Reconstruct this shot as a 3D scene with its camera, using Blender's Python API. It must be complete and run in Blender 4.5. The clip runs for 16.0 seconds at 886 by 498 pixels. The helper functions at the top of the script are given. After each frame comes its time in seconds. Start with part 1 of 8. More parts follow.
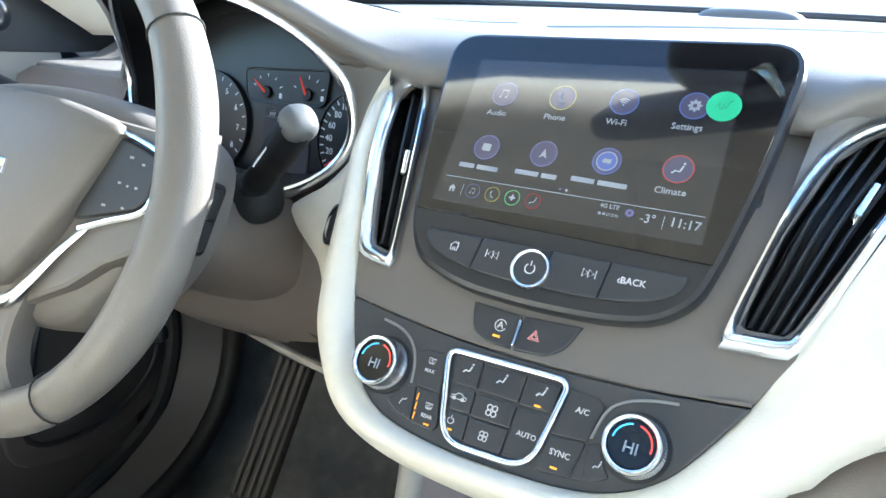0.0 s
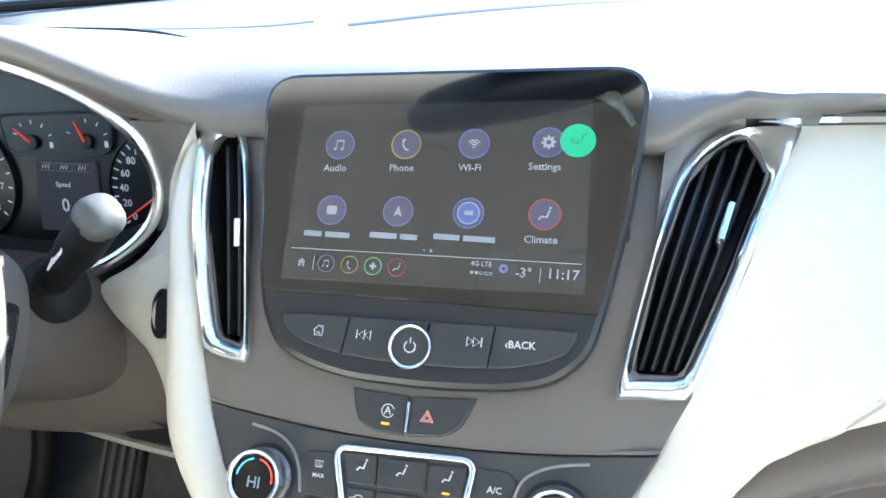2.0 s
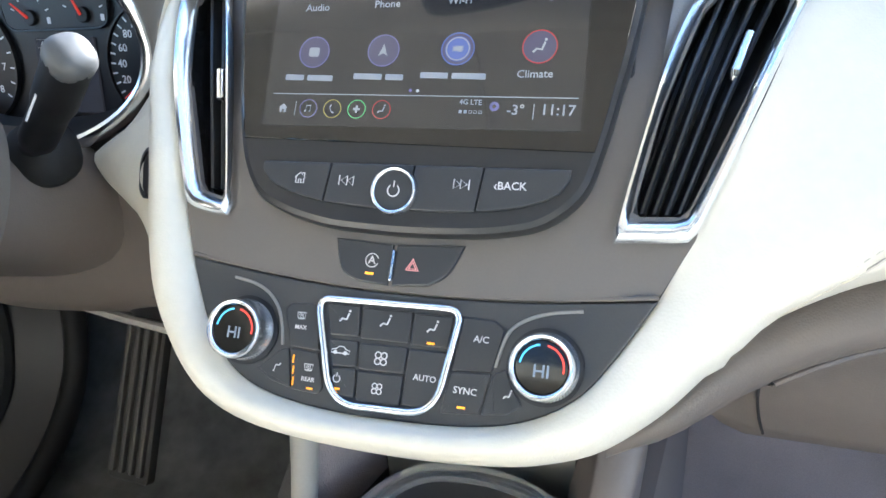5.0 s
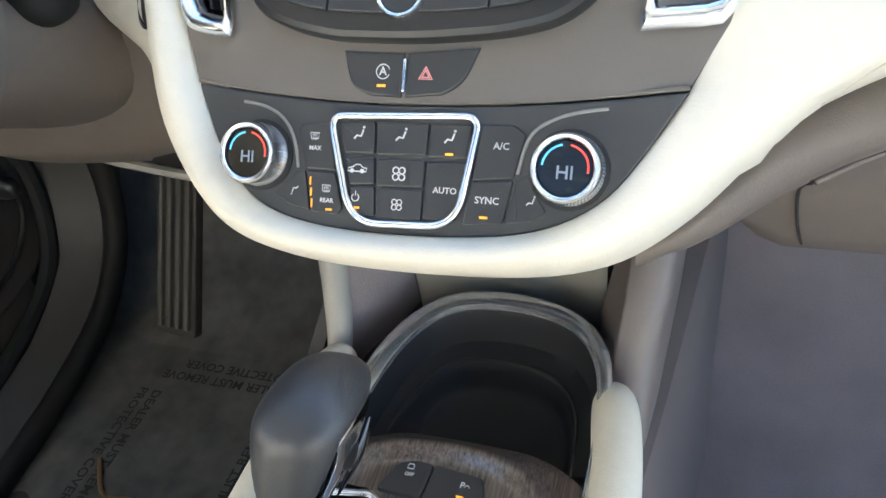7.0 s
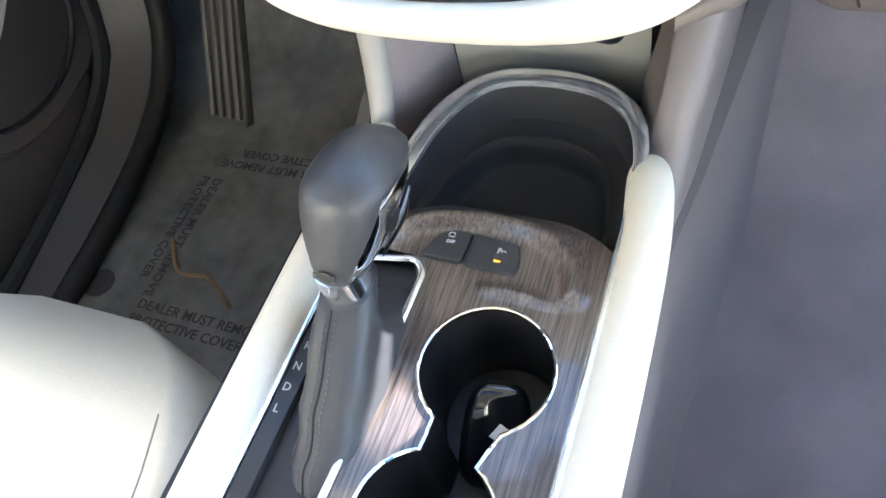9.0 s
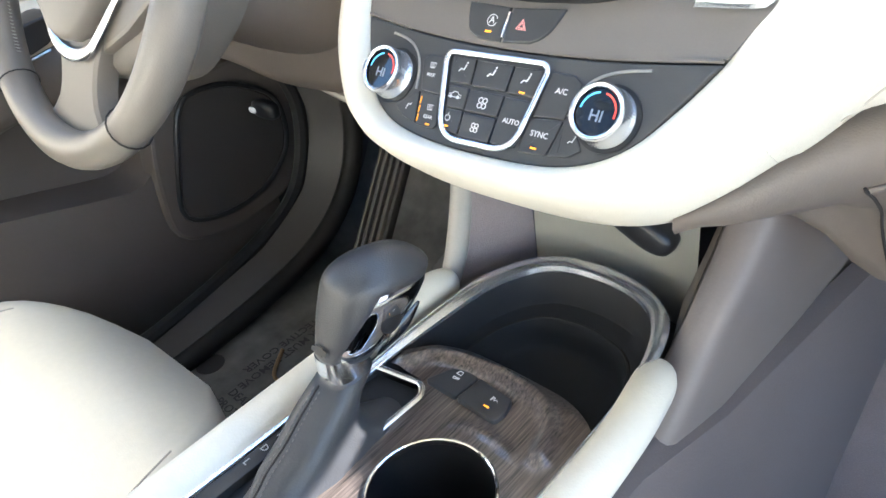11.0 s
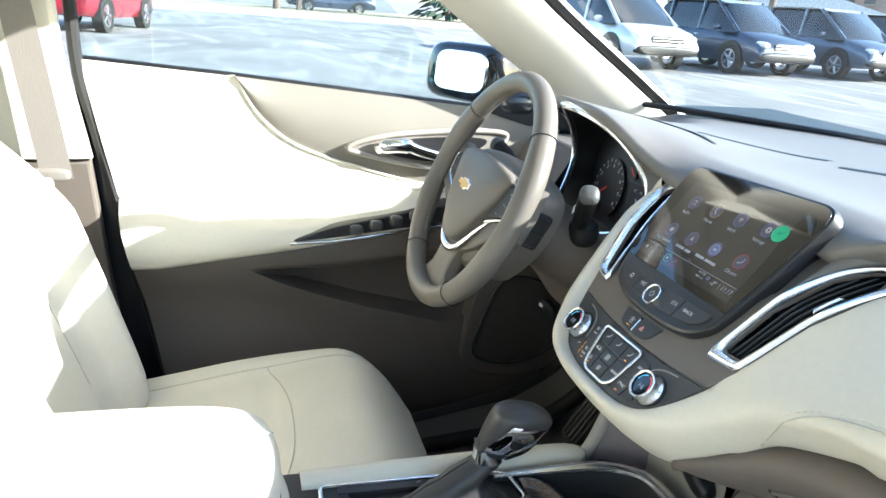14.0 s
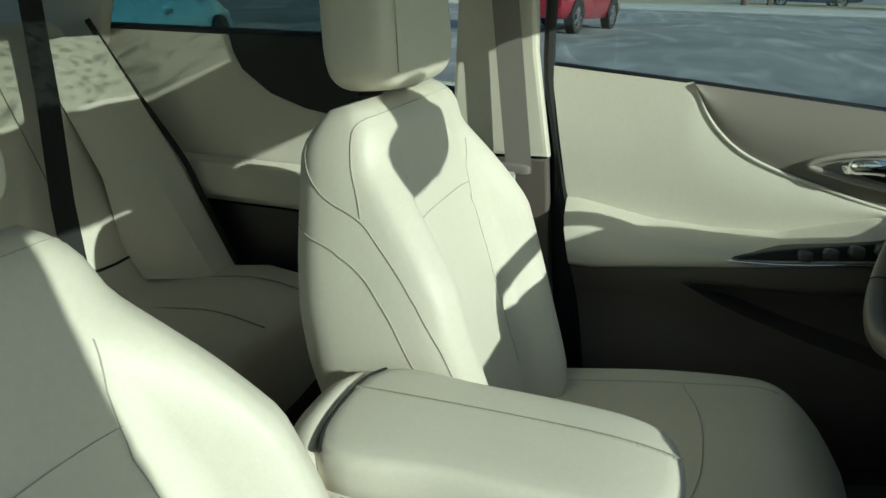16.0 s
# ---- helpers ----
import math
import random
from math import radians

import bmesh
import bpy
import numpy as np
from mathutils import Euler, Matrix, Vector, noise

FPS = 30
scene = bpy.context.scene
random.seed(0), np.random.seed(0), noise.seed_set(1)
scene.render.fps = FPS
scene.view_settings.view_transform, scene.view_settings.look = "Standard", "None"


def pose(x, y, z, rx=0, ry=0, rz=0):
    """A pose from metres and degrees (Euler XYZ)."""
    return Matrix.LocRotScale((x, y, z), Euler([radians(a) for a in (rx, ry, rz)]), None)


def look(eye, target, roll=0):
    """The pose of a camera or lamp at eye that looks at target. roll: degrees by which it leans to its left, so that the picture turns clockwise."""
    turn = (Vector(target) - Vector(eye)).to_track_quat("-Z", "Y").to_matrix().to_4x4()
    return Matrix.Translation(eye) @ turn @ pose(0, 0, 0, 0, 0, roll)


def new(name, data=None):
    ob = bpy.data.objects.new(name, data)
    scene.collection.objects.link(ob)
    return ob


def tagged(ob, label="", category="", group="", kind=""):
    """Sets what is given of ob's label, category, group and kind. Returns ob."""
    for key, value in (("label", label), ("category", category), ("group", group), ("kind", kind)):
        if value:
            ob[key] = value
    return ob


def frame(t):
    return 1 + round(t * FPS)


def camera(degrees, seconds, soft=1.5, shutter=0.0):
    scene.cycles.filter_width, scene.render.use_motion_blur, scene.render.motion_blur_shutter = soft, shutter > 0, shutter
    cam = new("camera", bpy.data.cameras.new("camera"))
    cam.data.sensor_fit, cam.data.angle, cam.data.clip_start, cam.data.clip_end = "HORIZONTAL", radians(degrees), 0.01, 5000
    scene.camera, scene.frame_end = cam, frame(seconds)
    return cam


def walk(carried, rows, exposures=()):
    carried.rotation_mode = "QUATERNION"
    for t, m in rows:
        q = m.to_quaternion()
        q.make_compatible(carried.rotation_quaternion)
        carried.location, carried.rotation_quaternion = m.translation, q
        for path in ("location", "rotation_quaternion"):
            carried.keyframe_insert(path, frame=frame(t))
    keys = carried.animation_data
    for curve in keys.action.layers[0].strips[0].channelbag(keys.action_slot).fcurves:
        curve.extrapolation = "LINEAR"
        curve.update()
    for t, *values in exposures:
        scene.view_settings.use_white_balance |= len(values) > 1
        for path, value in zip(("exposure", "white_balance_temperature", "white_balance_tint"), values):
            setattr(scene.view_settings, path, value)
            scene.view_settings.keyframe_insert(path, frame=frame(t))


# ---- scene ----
# The camera: hand-held, led from the centre stack down to the console and out through the open passenger door.
cam = camera(61.9, 16.0)
PATH = [
    (0.0, (0.1572, 0.1945, 0.9920), (-0.3208, 0.9975, 0.6361), 1.42),
    (0.5, (0.1364, 0.2149, 1.0102), (-0.2580, 1.0555, 0.6389), -0.29),
    (1.0, (0.1131, 0.2380, 1.0280), (-0.1778, 1.1010, 0.6150), -1.06),
    (1.5, (0.1019, 0.2425, 1.0406), (-0.1336, 1.1168, 0.6163), -1.75),
    (2.0, (0.1003, 0.2454, 1.0448), (-0.1253, 1.1181, 0.6119), -2.31),
    (2.5, (0.1043, 0.2480, 1.0412), (-0.1404, 1.1152, 0.6077), -3.14),
    (3.0, (0.1032, 0.2461, 1.0342), (-0.1417, 1.1109, 0.5957), -2.77),
    (3.5, (0.1091, 0.2448, 1.0186), (-0.1435, 1.1008, 0.5675), -3.05),
    (4.0, (0.1111, 0.2441, 1.0043), (-0.1355, 1.0899, 0.5313), -2.72),
    (4.2, (0.1160, 0.2466, 0.9987), (-0.1388, 1.0843, 0.5157), -2.96),
    (6.3, (0.1319, 0.2533, 0.9708), (-0.1705, 1.0435, 0.4377), -6.46),
    (6.5, (0.1329, 0.2533, 0.9657), (-0.1736, 1.0273, 0.4115), -7.24),
    (7.0, (0.1330, 0.2500, 0.9546), (-0.1768, 0.9551, 0.3169), -10.17),
    (7.5, (0.1321, 0.2487, 0.9478), (-0.1857, 0.8653, 0.2275), -14.95),
    (8.0, (0.1315, 0.2468, 0.9408), (-0.1938, 0.7718, 0.1543), -20.50),
    (8.2, (0.1361, 0.2351, 0.9541), (-0.1890, 0.7300, 0.1483), -21.20),
    (10.3, (0.1826, 0.2338, 0.9320), (-0.2464, 0.6910, 0.1529), -17.13),
    (10.5, (0.2113, 0.2164, 0.9211), (-0.2899, 0.7369, 0.2299), -14.28),
    (11.0, (0.2711, 0.2185, 0.9299), (-0.3425, 0.7820, 0.3767), -9.21),
    (11.5, (0.3478, 0.2238, 0.9264), (-0.3647, 0.7888, 0.5103), -4.74),
    (12.0, (0.4225, 0.2094, 0.9167), (-0.3665, 0.7534, 0.6312), 0.41),
    (12.5, (0.5189, 0.1837, 0.9339), (-0.3212, 0.6811, 0.7176), 3.29),
    (13.0, (0.5845, 0.1571, 0.9876), (-0.2880, 0.5939, 0.7683), 5.01),
    (13.5, (0.6219, 0.1511, 1.0422), (-0.2667, 0.5179, 0.7670), 4.48),
    (14.0, (0.6441, 0.1364, 1.1079), (-0.2678, 0.4001, 0.7936), 4.32),
    (14.5, (0.6343, 0.1410, 1.1241), (-0.3003, 0.2508, 0.7857), 3.95),
    (15.0, (0.6344, 0.1422, 1.1184), (-0.3013, 0.0971, 0.7683), 3.65),
    (15.5, (0.6373, 0.1388, 1.1217), (-0.2824, -0.0353, 0.7697), 2.91),
    (16.0, (0.6343, 0.1252, 1.1215), (-0.2589, -0.1647, 0.7779), 1.41),
]
walk(cam, [(t, look(eye, target, roll)) for t, eye, target, roll in PATH],
     exposures=[(0.0, 3.03, 5500, 6), (4.2, 3.0, 5550, 11), (6.4, 2.93, 5750, 11), (7.2, 3.0, 5850, 11), (8.2, 3.72, 5750, 12), (10.5, 3.53, 5800, 12), (11.5, 3.25, 5750, 10), (12.5, 2.78, 5750, 9), (13.3, 2.5, 5800, 8), (13.9, 2.35, 5900, 6), (14.5, 1.55, 5900, -1), (15.0, 0.66, 5700, -7), (15.5, 0.04, 5750, -11), (16.0, -0.19, 5850, -14)])

# ---- light ----
world = bpy.data.worlds.new("sky")
scene.world = world
world.use_nodes = True
wn = world.node_tree.nodes
sky = wn.new("ShaderNodeTexSky")
sky.sky_type, sky.sun_disc = "NISHITA", False
SUN_AZ, SUN_EL = 24.0, 24.0     # degrees to the right of straight ahead, above the horizon
sky.sun_elevation, sky.sun_rotation = radians(SUN_EL), radians(SUN_AZ)
wn["Background"].inputs[1].default_value = 0.12
world.node_tree.links.new(sky.outputs[0], wn["Background"].inputs[0])
sun_dir = Vector((math.sin(radians(SUN_AZ)) * math.cos(radians(SUN_EL)), math.cos(radians(SUN_AZ)) * math.cos(radians(SUN_EL)), math.sin(radians(SUN_EL))))
sun = new("sun", bpy.data.lights.new("sun", "SUN"))
sun.data.energy, sun.data.angle, sun.data.color = 4.5, radians(0.5), (1.0, 0.94, 0.85)
sun.matrix_world = look(sun_dir * 40, (0, 0, 0))

# ---- materials ----
def material(name, color, rough=0.5, metal=0.0, grain=200.0, bump=0.15, vary=0.12, stain=6.0, coat=0.0, emit=0.0, stretch=None, spec=0.5):
    """A surface with fine grain relief and a broader drift of tone."""
    m = bpy.data.materials.new(name)
    m.use_nodes = True
    nt, n = m.node_tree, m.node_tree.nodes
    b = n["Principled BSDF"]
    b.inputs["Metallic"].default_value = metal
    b.inputs["Coat Weight"].default_value = coat
    b.inputs["Coat Roughness"].default_value = 0.06
    b.inputs["Specular IOR Level"].default_value = spec
    tc = n.new("ShaderNodeTexCoord")
    mp = n.new("ShaderNodeMapping")
    nt.links.new(tc.outputs["Object"], mp.inputs[0])
    if stretch:
        mp.inputs["Scale"].default_value = stretch
    big, fine = n.new("ShaderNodeTexNoise"), n.new("ShaderNodeTexNoise")
    big.inputs["Scale"].default_value, fine.inputs["Scale"].default_value = stain, grain
    fine.inputs["Detail"].default_value = 4
    for t in (big, fine):
        nt.links.new(mp.outputs[0], t.inputs["Vector"])
    mixn = n.new("ShaderNodeMix")
    mixn.data_type = "FLOAT"
    mixn.inputs[0].default_value = 0.4
    nt.links.new(big.outputs[0], mixn.inputs[2])
    nt.links.new(fine.outputs[0], mixn.inputs[3])
    ramp = n.new("ShaderNodeValToRGB")
    c = Vector(color)
    lo, hi = c * (1 - vary), c * (1 + vary)
    ramp.color_ramp.elements[0].position, ramp.color_ramp.elements[1].position = 0.3, 0.7
    ramp.color_ramp.elements[0].color = (*lo, 1)
    ramp.color_ramp.elements[1].color = (*[min(1.0, v) for v in hi], 1)
    nt.links.new(mixn.outputs[0], ramp.inputs[0])
    nt.links.new(ramp.outputs[0], b.inputs["Base Color"])
    rr = n.new("ShaderNodeMapRange")
    rr.inputs["To Min"].default_value, rr.inputs["To Max"].default_value = max(0.02, rough * 0.85), min(1, rough * 1.15)
    nt.links.new(big.outputs[0], rr.inputs[0])
    nt.links.new(rr.outputs[0], b.inputs["Roughness"])
    if bump:
        bp = n.new("ShaderNodeBump")
        bp.inputs["Strength"].default_value, bp.inputs["Distance"].default_value = bump, 0.0006
        nt.links.new(fine.outputs[0], bp.inputs["Height"])
        nt.links.new(bp.outputs[0], b.inputs["Normal"])
    if emit:
        b.inputs["Emission Color"].default_value = (*color, 1)
        b.inputs["Emission Strength"].default_value = emit
    return m

def leather(name, color, rough=0.45):
    """Leather: cells of fine pebble grain over a soft drift of tone."""
    m = material(name, color, rough, 0, 160, 0.0, 0.05, 5)
    nt, n = m.node_tree, m.node_tree.nodes
    vo, bp = n.new("ShaderNodeTexVoronoi"), n.new("ShaderNodeBump")
    tc = n.new("ShaderNodeTexCoord")
    vo.inputs["Scale"].default_value = 750
    nt.links.new(tc.outputs["Object"], vo.inputs["Vector"])
    bp.inputs["Strength"].default_value, bp.inputs["Distance"].default_value = 0.22, 0.0004
    nt.links.new(vo.outputs["Distance"], bp.inputs["Height"])
    nt.links.new(bp.outputs[0], n["Principled BSDF"].inputs["Normal"])
    return m

CREAM = leather("cream_leather", (0.66, 0.62, 0.52), 0.5)
TAUPE = leather("taupe_soft_plastic", (0.128, 0.107, 0.09), 0.55)
DOORTAUPE = leather("door_taupe_plastic", (0.1, 0.085, 0.073), 0.55)
DASHTOP = leather("dash_top_vinyl", (0.17, 0.16, 0.15), 0.42)
PANEL = material("stack_panel_plastic", (0.135, 0.12, 0.105), 0.5, 0, 900, 0.1, 0.06)
DARKPANEL = material("climate_panel_plastic", (0.05, 0.05, 0.05), 0.45, 0, 900, 0.1, 0.08)
BUTTON = material("button_plastic", (0.035, 0.036, 0.038), 0.4, 0, 900, 0.08, 0.1)
BLACK = material("black_plastic", (0.012, 0.012, 0.013), 0.42, 0, 700, 0.15, 0.2)
SATIN = material("black_satin_trim", (0.022, 0.022, 0.023), 0.3, 0, 500, 0.05, 0.1)
GLOSS = material("black_screen_glass", (0.006, 0.006, 0.007), 0.04, 0, 3, 0.0, 0.1, coat=0.6)
CHROME = material("satin_chrome", (0.9, 0.91, 0.92), 0.2, 1.0, 400, 0.02, 0.03)
BRIGHT = material("bright_chrome", (0.93, 0.94, 0.95), 0.05, 1.0, 200, 0.0, 0.02)
WHEEL = leather("wheel_leather", (0.15, 0.133, 0.113), 0.42)
AIRBAG = material("airbag_cover_vinyl", (0.135, 0.12, 0.103), 0.5, 0, 600, 0.25, 0.06)
SHIFT = leather("black_leather", (0.04, 0.04, 0.042), 0.42)
CARPET = material("grey_carpet", (0.085, 0.081, 0.077), 0.95, 0, 900, 0.9, 0.35, 12)
CARPET2 = material("purple_grey_carpet", (0.205, 0.174, 0.172), 0.95, 0, 900, 0.9, 0.25, 12)
FILM = material("plastic_film_cover", (0.2, 0.195, 0.175), 0.18, 0, 45, 0.6, 0.35, 14)
RUBBER = material("black_rubber", (0.012, 0.012, 0.012), 0.7, 0, 300, 0.3, 0.2)
LINER = material("headliner_fabric", (0.62, 0.58, 0.5), 0.95, 0, 900, 0.5, 0.05)
WEB = material("belt_webbing", (0.2, 0.18, 0.16), 0.8, 0, 700, 0.6, 0.1, stretch=(1, 1, 0.15))
DARKWEB = material("black_belt_webbing", (0.02, 0.02, 0.02), 0.8, 0, 700, 0.6, 0.1)
PAINT = material("car_paint_dark", (0.02, 0.025, 0.035), 0.3, 0.3, 300, 0.0, 0.1, coat=1.0)
WOOD = material("dark_wood_veneer", (0.085, 0.066, 0.055), 0.3, 0, 1400, 0.05, 1.0, 620, coat=1.0, stretch=(1.0, 0.035, 1.0))
# A faint glow is added to the print, which only ambient light brightens.
MARK = material("glowing_white_print", (0.58, 0.58, 0.58), 0.5, emit=0.02)
KNURL = material("knurled_silver", (0.8, 0.81, 0.83), 0.2, 1.0, 400, 0.03, 0.05)
AMBER = material("amber_indicator", (0.95, 0.33, 0.015), 0.4, emit=0.16)
REDM = material("red_mark", (0.8, 0.06, 0.04), 0.4, emit=0.12)
BLUEM = material("blue_mark", (0.12, 0.5, 0.9), 0.4, emit=0.1)
GREEN = material("green_paper_sticker", (0.045, 0.42, 0.2), 0.7, 0, 400, 0.1, 0.05)
STITCH = material("cream_thread", (0.6, 0.56, 0.47), 0.8)
SEAM = material("dark_seam", (0.02, 0.018, 0.016), 0.8)
GREYTHREAD = material("grey_thread", (0.3, 0.28, 0.25), 0.8)

def glass(name, tint=(0.9, 0.95, 0.95), rough=0.0):
    """A thin pane: see-through, with mirror gloss by Fresnel."""
    m = bpy.data.materials.new(name)
    m.use_nodes = True
    nt, n = m.node_tree, m.node_tree.nodes
    n.remove(n["Principled BSDF"])
    tr, gl, lw, mx = n.new("ShaderNodeBsdfTransparent"), n.new("ShaderNodeBsdfGlossy"), n.new("ShaderNodeLayerWeight"), n.new("ShaderNodeMixShader")
    pw, ad = n.new("ShaderNodeMath"), n.new("ShaderNodeMath")
    pw.operation, ad.operation = "POWER", "MULTIPLY_ADD"
    tr.inputs[0].default_value = (*tint, 1)
    gl.inputs["Roughness"].default_value = rough
    pw.inputs[1].default_value, ad.inputs[1].default_value, ad.inputs[2].default_value = 5.0, 0.9, 0.05
    nt.links.new(lw.outputs["Facing"], pw.inputs[0])
    nt.links.new(pw.outputs[0], ad.inputs[0])
    nt.links.new(ad.outputs[0], mx.inputs[0])
    nt.links.new(tr.outputs[0], mx.inputs[1])
    nt.links.new(gl.outputs[0], mx.inputs[2])
    nt.links.new(mx.outputs[0], n["Material Output"].inputs[0])
    return m

OLIVE = material("olive_grey_plastic", (0.25, 0.243, 0.21), 0.5, 0, 900, 0.1, 0.06)
SILVER = material("satin_silver_paint", (0.8, 0.81, 0.82), 0.2, 0.88, 500, 0.02, 0.04)
MAUVE = material("mauve_taupe_plastic", (0.165, 0.14, 0.128), 0.5, 0, 500, 0.15, 0.06)
LEG = material("light_taupe_plastic", (0.33, 0.31, 0.275), 0.5, 0, 500, 0.15, 0.06)
GLASS = glass("window_glass")
TINTED = glass("tinted_rear_glass", (0.38, 0.46, 0.46))
def spotted_glass():
    """Tinted glass under a crust of dried salt drops."""
    m = glass("salt_spotted_glass", (0.36, 0.38, 0.36))
    nt, n = m.node_tree, m.node_tree.nodes
    tc, no, rp, df, mx = n.new("ShaderNodeTexCoord"), n.new("ShaderNodeTexNoise"), n.new("ShaderNodeValToRGB"), n.new("ShaderNodeBsdfDiffuse"), n.new("ShaderNodeMixShader")
    no.inputs["Scale"].default_value, no.inputs["Detail"].default_value = 48, 3
    rp.color_ramp.elements[0].position, rp.color_ramp.elements[1].position = 0.5, 0.64
    rp.color_ramp.elements[1].color = (0.8, 0.8, 0.8, 1)
    df.inputs[0].default_value = (0.5, 0.5, 0.48, 1)
    out = n["Material Output"]
    nt.links.new(tc.outputs["Object"], no.inputs["Vector"])
    nt.links.new(no.outputs[0], rp.inputs[0])
    nt.links.new(rp.outputs[0], mx.inputs[0])
    nt.links.new(out.inputs[0].links[0].from_socket, mx.inputs[1])
    nt.links.new(df.outputs[0], mx.inputs[2])
    nt.links.new(mx.outputs[0], out.inputs[0])
    return m
SPOTTED = spotted_glass()

# ---- mesh helpers ----
def part(name, bm, mat, parent=None, label="", angle=40):
    """Links a bmesh as one mesh object under a thing or a part."""
    bmesh.ops.recalc_face_normals(bm, faces=bm.faces)
    for f in bm.faces:
        f.smooth = True
    for e in bm.edges:
        if len(e.link_faces) == 2 and e.calc_face_angle(0) > radians(angle):
            e.smooth = False
    me = bpy.data.meshes.new(name)
    bm.to_mesh(me)
    bm.free()
    me.materials.append(mat)
    ob = new(name, me)
    if parent:
        ob.parent = parent
    return tagged(ob, label)

def thing(name, label, category, group="", at=(0, 0, 0), kind=""):
    ob = new(name)
    ob.empty_display_size = 0.02
    ob.location = at
    return tagged(ob, label, category, group, kind)

def single(name, bm, mat, label, category, group="", kind="", angle=40):
    return tagged(part(name, bm, mat, None, label, angle), label, category, group, kind)

def flat(p):
    return Matrix.Translation((0, 0, p))

O = Vector((0, 0.573, 0.83))
V, N = Vector((0, 0.6247, 0.7809)), Vector((0, -0.7809, 0.6247))
STACK = Matrix(((1, 0, 0, 0), (0, V.y, N.y, O.y), (0, V.z, N.z, O.z), (0, 0, 0, 1)))   # u across, v up the face, w out of it
ID = Matrix.Identity(4)

def inset(loop, d):
    """A closed outline moved inwards by d."""
    n = len(loop)
    area = sum(loop[i][0] * loop[(i + 1) % n][1] - loop[(i + 1) % n][0] * loop[i][1] for i in range(n))
    s = 1 if area > 0 else -1
    out = []
    for i in range(n):
        a, b, c = Vector(loop[i - 1][:2]), Vector(loop[i][:2]), Vector(loop[(i + 1) % n][:2])
        e, f = (b - a), (c - b)
        if e.length < 1e-9 or f.length < 1e-9:
            out.append(tuple(b))
            continue
        e.normalize(), f.normalize()
        k = Vector((-e.y - f.y, e.x + f.x))
        if k.length < 1e-6:
            k = Vector((-e.y, e.x))
        k.normalize()
        q = max(0.5, k.dot(Vector((-e.y, e.x))))
        out.append(tuple(b + k * (s * d / q)))
    return out

def rounded(loop, r, n=4):
    """The same outline with its corners rounded."""
    out = []
    m = len(loop)
    for i in range(m):
        a, b, c = Vector(loop[i - 1]), Vector(loop[i]), Vector(loop[(i + 1) % m])
        ra = r[i] if isinstance(r, (list, tuple)) else r
        d1, d2 = (a - b), (c - b)
        ra = min(ra, d1.length * 0.45, d2.length * 0.45)
        p, q = b + d1.normalized() * ra, b + d2.normalized() * ra
        for k in range(n + 1):
            t = k / n
            out.append(tuple(p * (1 - t) ** 2 + b * 2 * t * (1 - t) + q * t * t))
    return out

def spline(pts, n=6, closed=False):
    """A smooth curve through the points."""
    P = [Vector(p) for p in pts]
    m = len(P)
    out = []
    for i in range(m if closed else m - 1):
        if closed:
            a, b, c, d = P[i - 1], P[i], P[(i + 1) % m], P[(i + 2) % m]
        else:
            a, b, c, d = P[max(i - 1, 0)], P[i], P[i + 1], P[min(i + 2, m - 1)]
        for k in range(n):
            t = k / n
            out.append(0.5 * (2 * b + (c - a) * t + (2 * a - 5 * b + 4 * c - d) * t * t + (3 * b - a - 3 * c + d) * t ** 3))
    if not closed:
        out.append(P[-1])
    return out

def slab(loop, w0, w1, m=ID, bev=0.001, bm=None):
    """A plate of that outline from w0 to w1 with eased upper edges."""
    bm = bm or bmesh.new()
    sg = math.copysign(1, w1 - w0)
    rings = [(loop, w0), (loop, w1 - bev * sg), (inset(loop, bev * 0.3), w1 - 0.3 * bev * sg), (inset(loop, bev), w1)]
    vs = [[bm.verts.new(m @ Vector((p[0], p[1], w))) for p in lp] for lp, w in rings]
    n = len(loop)
    for a, b in zip(vs, vs[1:]):
        for i in range(n):
            bm.faces.new((a[i], a[(i + 1) % n], b[(i + 1) % n], b[i]))
    cap = bm.faces.new(vs[-1])
    bm.faces.new(vs[0][::-1])
    for e in cap.edges:
        e.smooth = False
    return bm

def loft(rows, closed=False, caps=False, bm=None):
    """A skin over rows of points; closed joins each row's ends."""
    bm = bm or bmesh.new()
    vs = [[bm.verts.new(Vector(p)) for p in r] for r in rows]
    n = len(rows[0])
    for a, b in zip(vs, vs[1:]):
        for i in range(n if closed else n - 1):
            bm.faces.new((a[i], a[(i + 1) % n], b[(i + 1) % n], b[i]))
    if caps:
        bm.faces.new(vs[0][::-1])
        bm.faces.new(vs[-1])
    return bm

def shell(rows, thick, bm=None):
    """A skin with thickness, grown along z- and y-averaged normals."""
    bm = loft(rows, bm=bm)
    bmesh.ops.recalc_face_normals(bm, faces=bm.faces)
    bmesh.ops.solidify(bm, geom=list(bm.faces), thickness=thick)
    return bm

